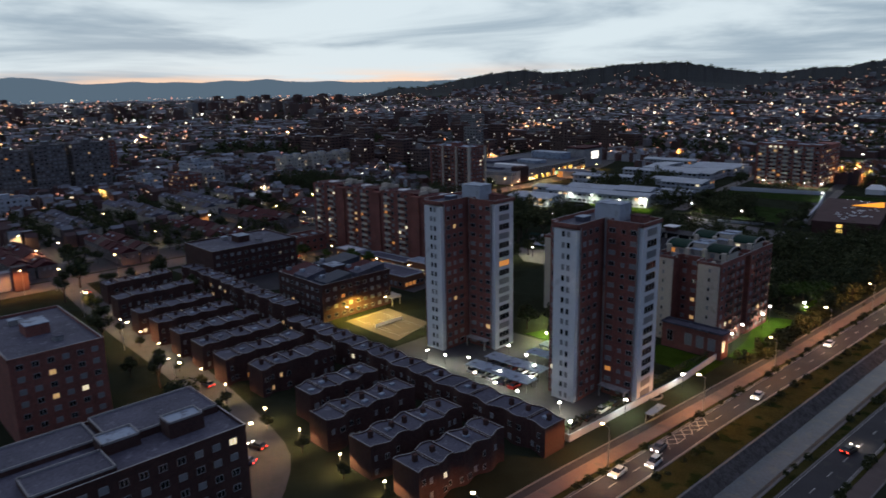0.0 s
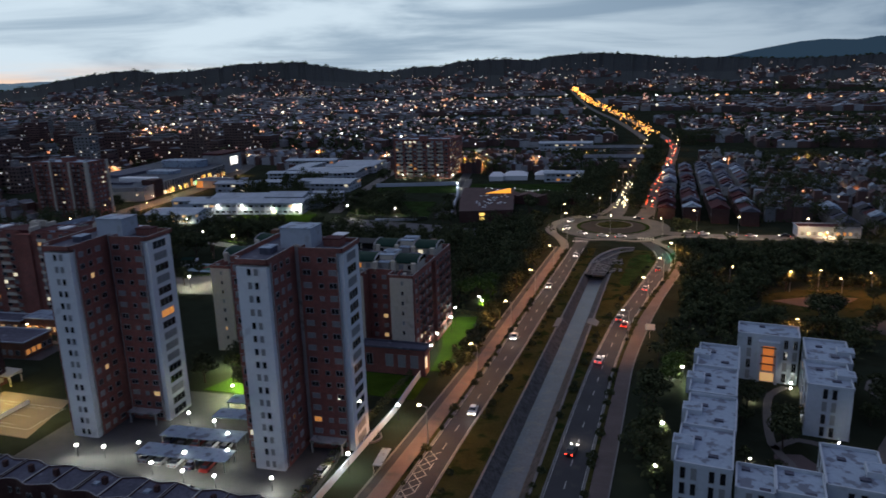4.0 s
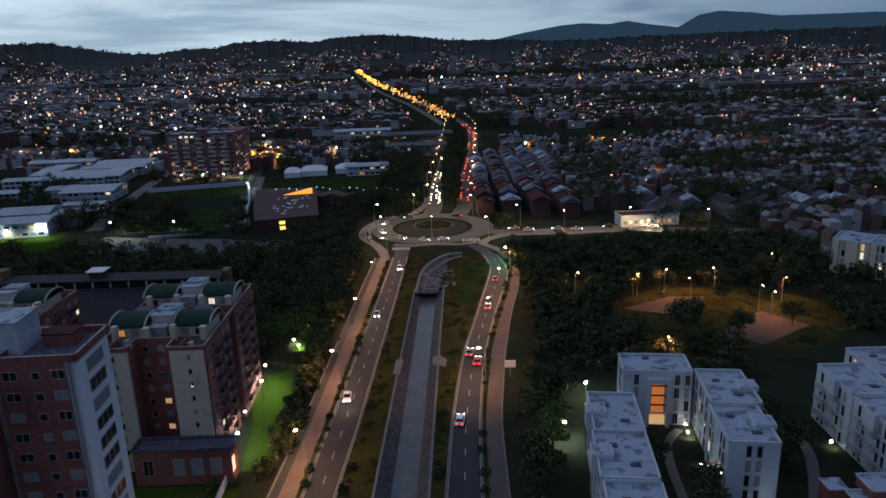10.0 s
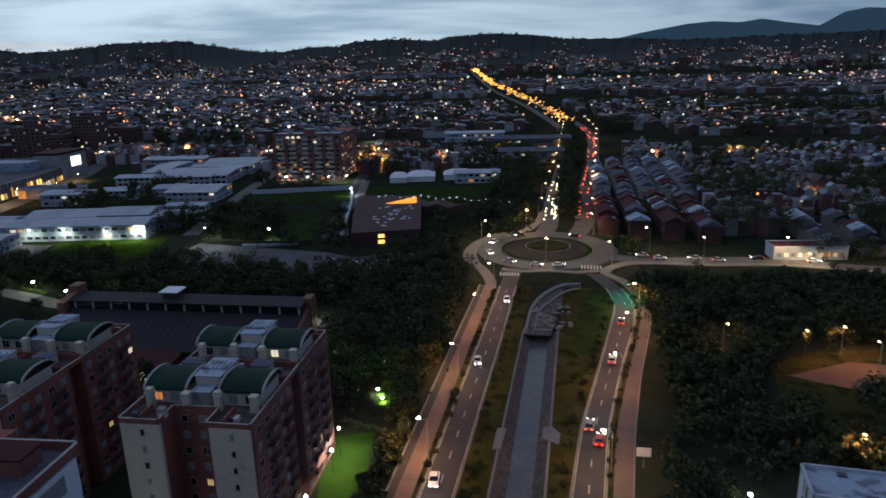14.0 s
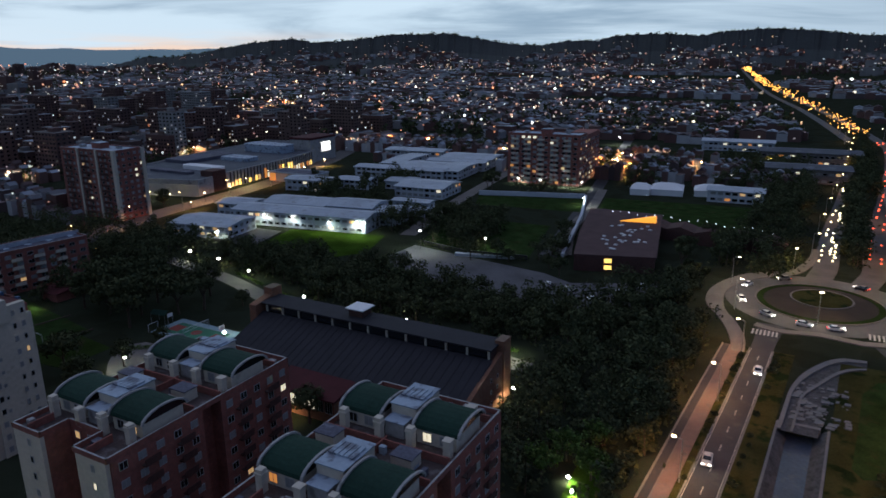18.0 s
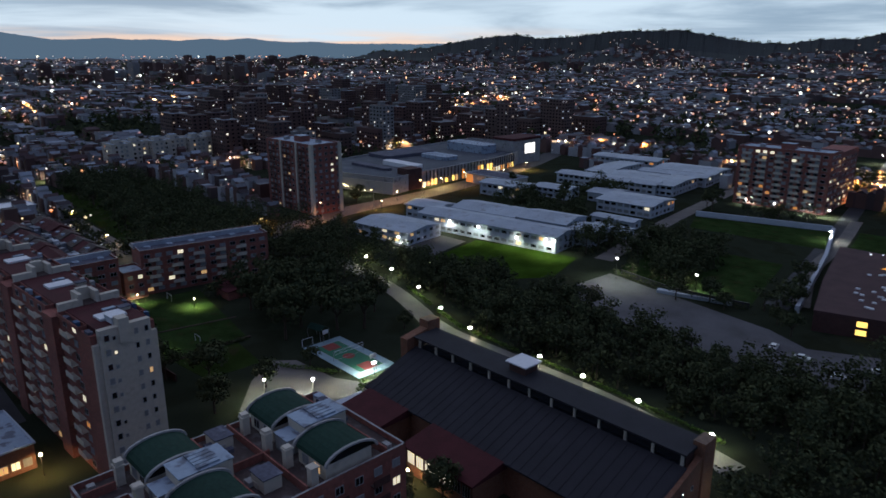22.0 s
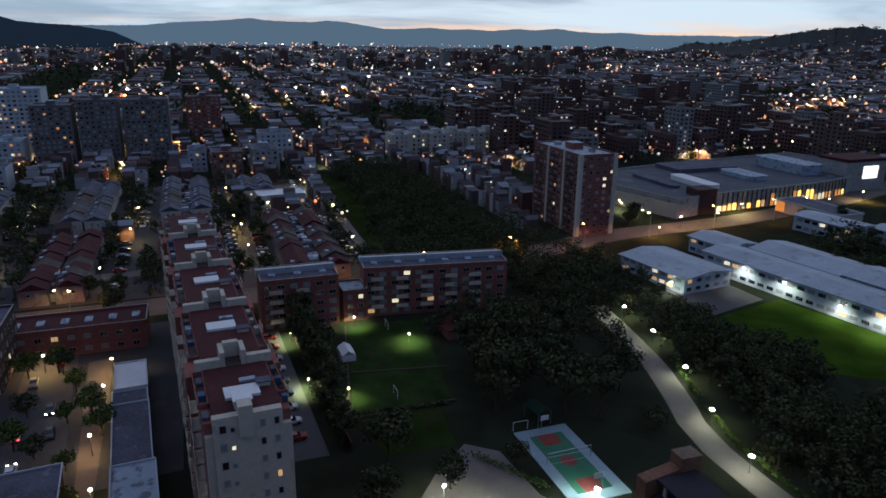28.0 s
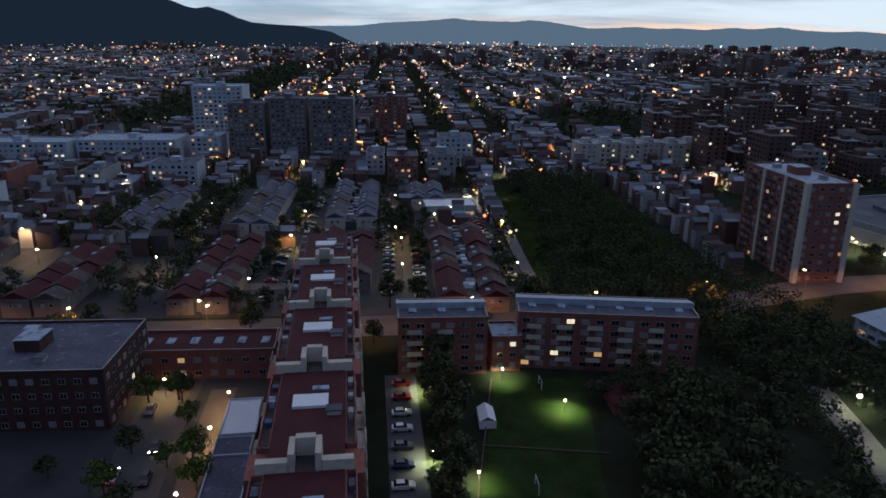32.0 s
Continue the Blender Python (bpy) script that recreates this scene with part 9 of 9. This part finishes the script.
def car_meshes(van=False):
    """Nose towards +x, standing on z = 0."""
    L, W = 4.3, 1.76
    prof = [(-2.15, 0.35), (-2.1, 0.95), (-1.5, 1.02), (0.75, 1.0), (1.85, 0.86), (2.15, 0.62), (2.12, 0.32)]
    body = Shape()
    n = len(prof)
    for y, k in ((-W / 2, 1), (-W / 2 + 0.12, 1.0), (W / 2 - 0.12, 1.0), (W / 2, 1)):
        z_in = 0.04 if abs(y) == W / 2 else 0.0
        body.v += [(x * (0.985 if z_in else 1), y, z - z_in * (z > 0.5)) for x, z in prof]
    for a in range(3):
        for i in range(n):
            j = (i + 1) % n
            body.f.append((a * n + i, a * n + j, (a + 1) * n + j, (a + 1) * n + i))
            body.m.append(0)
    body.f += [tuple(range(n - 1, -1, -1)), tuple(range(3 * n, 4 * n))]
    body.m += [0, 0]
    cab = Shape()
    lo, hi = 0.98, 1.46 if not van else 1.75
    a = [(-1.75, -0.78), (0.95, -0.78), (0.95, 0.78), (-1.75, 0.78)]
    b = [(-1.25 if not van else -1.7, -0.62), (0.2, -0.62), (0.2, 0.62), (-1.25 if not van else -1.7, 0.62)]
    n0 = len(cab.v)
    cab.v += [(x, y, lo) for x, y in a] + [(x, y, hi) for x, y in b]
    for i in range(4):
        j = (i + 1) % 4
        cab.f.append((n0 + i, n0 + j, n0 + 4 + j, n0 + 4 + i))
        cab.m.append(1)
    cab.f.append((n0 + 4, n0 + 5, n0 + 6, n0 + 7))
    cab.m.append(0)
    wheel = Shape()
    wheel.tube((0, -0.1, 0), (0, 0.1, 0), 0.32, 0.32, 12, 0)
    rim = Shape()
    rim.tube((0, -0.115, 0), (0, 0.115, 0), 0.19, 0.19, 10, 0)
    return body, cab, wheel.mesh("wheel", ["tyre"]), rim.mesh("rim", ["metal"])


CARS = {}


def car_proto(paint, van, state):
    key = (paint, van, state)
    if key not in CARS:
        body, cab, wm, rm = car_meshes(van)
        lights = []
        for y in (-0.62, 0.62):
            for x, nm, mat in ((2.1, "headlight", "head" if state else "frame"), (-2.12, "taillight", "tail" if state else "court_red")):
                s = Shape()
                g_ = 0.03 if not state else 0.06
                s.box(x - 0.06, y - 0.2, 0.62, x + g_, y + 0.2, 0.82)
                lights.append((nm, s.mesh(nm, [mat])))
        CARS[key] = (body.mesh("body", [PAINTS[paint]]), cab.mesh("cabin", [PAINTS[paint], "glass"]), wm, rm, lights)
    return CARS[key]


car_rnd = random.Random(55)


def car(x, y, heading, paint=None, state=False, van=False, z=0.06, where="parked", group="parked cars"):
    p = car_rnd.choice((0, 0, 1, 1, 2, 5, 3, 4, 5)) if paint is None else paint
    b, c, wm, rm, lights = car_proto(p, van, state)
    t = thing("car", x, y, z, heading, f"{PAINT_WORDS[p]} small {'van' if van else 'car'} {where}", "car", group)
    part("body", b, None, t)
    part("cabin", c, None, t)
    for wx in (-1.35, 1.35):
        for wy in (-0.78, 0.78):
            part("wheel", wm, None, t, at=(wx, wy, 0.32))
    for nm, me in lights:
        part(nm, me, None, t)
    if state and group == "moving cars":
        w_ = radians(heading)
        lamp(x + 4.2 * math.cos(w_), y + 4.2 * math.sin(w_), 1.6, 130, (1.0, 0.9, 0.72), 0.3)
    return t


def on_road(T0, T1, y, f):
    return xat(T0, y) + (xat(T1, y) - xat(T0, y)) * f


for y, f, p in ((20, 0.3, 0), (52, 0.28, 0), (60, 0.72, 0), (66, 0.3, 5), (104, 0.7, 0), (151, 0.3, 0), (202, 0.3, 1), (247, 0.72, 0)):
    car(on_road(ROAD_L0, ROAD_L1, y, f), y, -86, p, True, van=p == 0 and y == 60, where="driving with lit headlights", group="moving cars")
for y, f, p in ((139.5, 0.3, 0), (168, 0.72, 3), (173.5, 0.3, 5), (206, 0.5, 1), (232, 0.4, 5), (92, 0.4, 2)):
    car(on_road(ROAD_R0, ROAD_R1, y, f), y, 82, p, True, where="driving away with red tail lights", group="moving cars")
for a, p in ((200, 0), (235, 1), (262, 0), (282, 0), (120, 5), (60, 2), (160, 0)):
    w_ = radians(a)
    car(RC[0] + 22.5 * math.cos(w_), RC[1] + 22.5 * math.sin(w_), a + 90, p, True, where="driving round the roundabout", group="moving cars")
for x, y in ((36, 296), (48, 296.6), (56, 294.6), (70, 297.8), (88, 295), (30, 299)):
    car(x, y, 178 if y > 296 else -2, None, True, where="on the side road with lights on", group="moving cars")
for x, y, h in ((-88, 8, 195), (-104, 9, 5), (-126, 15, 185), (-84, 3, 215), (-152, 14, 5), (-240, 21, 185)):
    car(x, y, h, None, True, where="driving along the street with lights on", group="moving cars")
for i in range(9):
    car(-229 + i * 6.2 + car_rnd.uniform(-0.3, 0.3), 154.8, 93, None, where="parked in a bay beside the flats")
for x in range(-112, -40, 9):
    car(x, 59.6 + car_rnd.random(), 2, None, where="parked on the tower forecourt")
for i in range(5):
    car(-83 + i * 3.6, 68.8, 94, None, where="parked under a carport")
    car(-83 + i * 3.4, 76.3, 94, None, where="parked under a carport")
for i in range(5):
    car(-45.8 + i * 0.12, 62 + i * 5.4, 92, 2 if i % 2 else None, where="parked along the white wall")
for x, y, h in ((-206, 108, 4), (-220, 102.6, 4), (-196, 109.4, 5), (-197, 103.4, 185), (-184, 105, 186), (-230, 107, 3), (-238, 101.6, 182), (-176, 112, 6), (-210, 102.4, 184), (-168, 107, 186)):
    car(x, y, h, None, state=x in (-206, -197, -184), where="standing on the access street")
for i in range(10):
    car(-344 + i * 6.4, 151.5, 90, None, where="parked beside the terrace")
    car(-344 + i * 6.8, 161.5, 90, None, where="parked beside the terrace")
for i in range(8):
    car(-340 + i * 8.2, 114.5, 90, None, where="parked beside the terrace")
    car(-346 + i * 7.4, 191.5, 90, None, where="parked beside the terrace")
for i in range(7):
    car(60 + i * 4.6, 86 + (i % 2) * 7, 92, None, where="parked on the forecourt", state=i == 1)
# further parked cars between the terraces, plain and small with distance
body, cab, _, _ = car_meshes()
FAR_CARS = []
for p in range(6):
    s_ = Shape()
    n_ = len(body.v)
    s_.v, s_.f, s_.m = body.v + cab.v, body.f + [tuple(i + n_ for i in q) for q in cab.f], [0] * len(body.f) + cab.m
    FAR_CARS.append(s_.mesh("parked_car", [PAINTS[p], "glass"]))
for y in (112.5, 119, 149.5, 188.6, 76, 70, 40, 31):
    for k in range(15):
        if car_rnd.random() < 0.72:
            p = car_rnd.choice((0, 0, 1, 1, 2, 5, 3, 4, 5))
            o = new("parked_car", FAR_CARS[p])
            o.matrix_basis = pose(-428 + k * 5.4 + car_rnd.uniform(-0.6, 0.6), y, 0.05, 0, 0, car_rnd.choice((90, 90, 88, 92, 0)))
            tagged(o, f"{PAINT_WORDS[p]} car parked between the terraces", "car", "parked cars")
for x, y, h in ((-60, 288, 20), (-56, 296, 110), (-66, 278, 30), (-76, 283, 12), (-84, 285, 100)):
    car(x, y, h, 0, where="parked on the gravel ground", van=x == -56)

# traffic and lamps far along the avenue
s = Shape()
ar = random.Random(8)


def along(T, y):
    return float(np.interp(y, [q[1] for q in T], [q[0] for q in T]))


sw_, so_, sr_2 = Shape(), Shape(), Shape()
for k in range(90):
    y = 352 + 380 * ar.random() ** 1.4
    octa_(sw_, along(AVE_L, y) + ar.choice((-2.2, 0.6, 2.2)) + ar.uniform(-0.4, 0.4), y, 0.8, 0.36 * (y / 360) ** 0.8)
for k in range(46):
    y = 352 + 380 * ar.random() ** 1.2
    octa_(sr_2, along(AVE_R, y) + ar.choice((-1.8, 1.8)), y, 0.9, 0.34 * (y / 360) ** 0.8)
for k in range(380):
    y = 740 + 2000 * ar.random() ** 1.5
    octa_(so_, along(AVE_L, y) + ar.gauss(6, 4.5) * (0.8 + y / 4000), y, ar.uniform(6, 12), ar.choice((0.28, 0.4, 0.6)) * (y / 800) ** 0.8)
M["traffic_white"] = glow("traffic_headlights", (1.0, 0.86, 0.52), 6)
M["traffic_red"] = glow("traffic_tail_lights", (1.0, 0.10, 0.04), 3.5)
M["avenue_lamp"] = glow("avenue_sodium_lamps", (1.0, 0.42, 0.08), 5.0)
tagged(part("queue_headlights", sw_, "traffic_white"), "headlights of a queue of cars on the avenue", "lights", kind="stuff")
tagged(part("queue_taillights", sr_2, "traffic_red"), "red tail lights of cars on the avenue", "lights", kind="stuff")
tagged(part("avenue_lamps", so_, "avenue_lamp"), "dense orange lamps far along the avenue", "lights", kind="stuff")
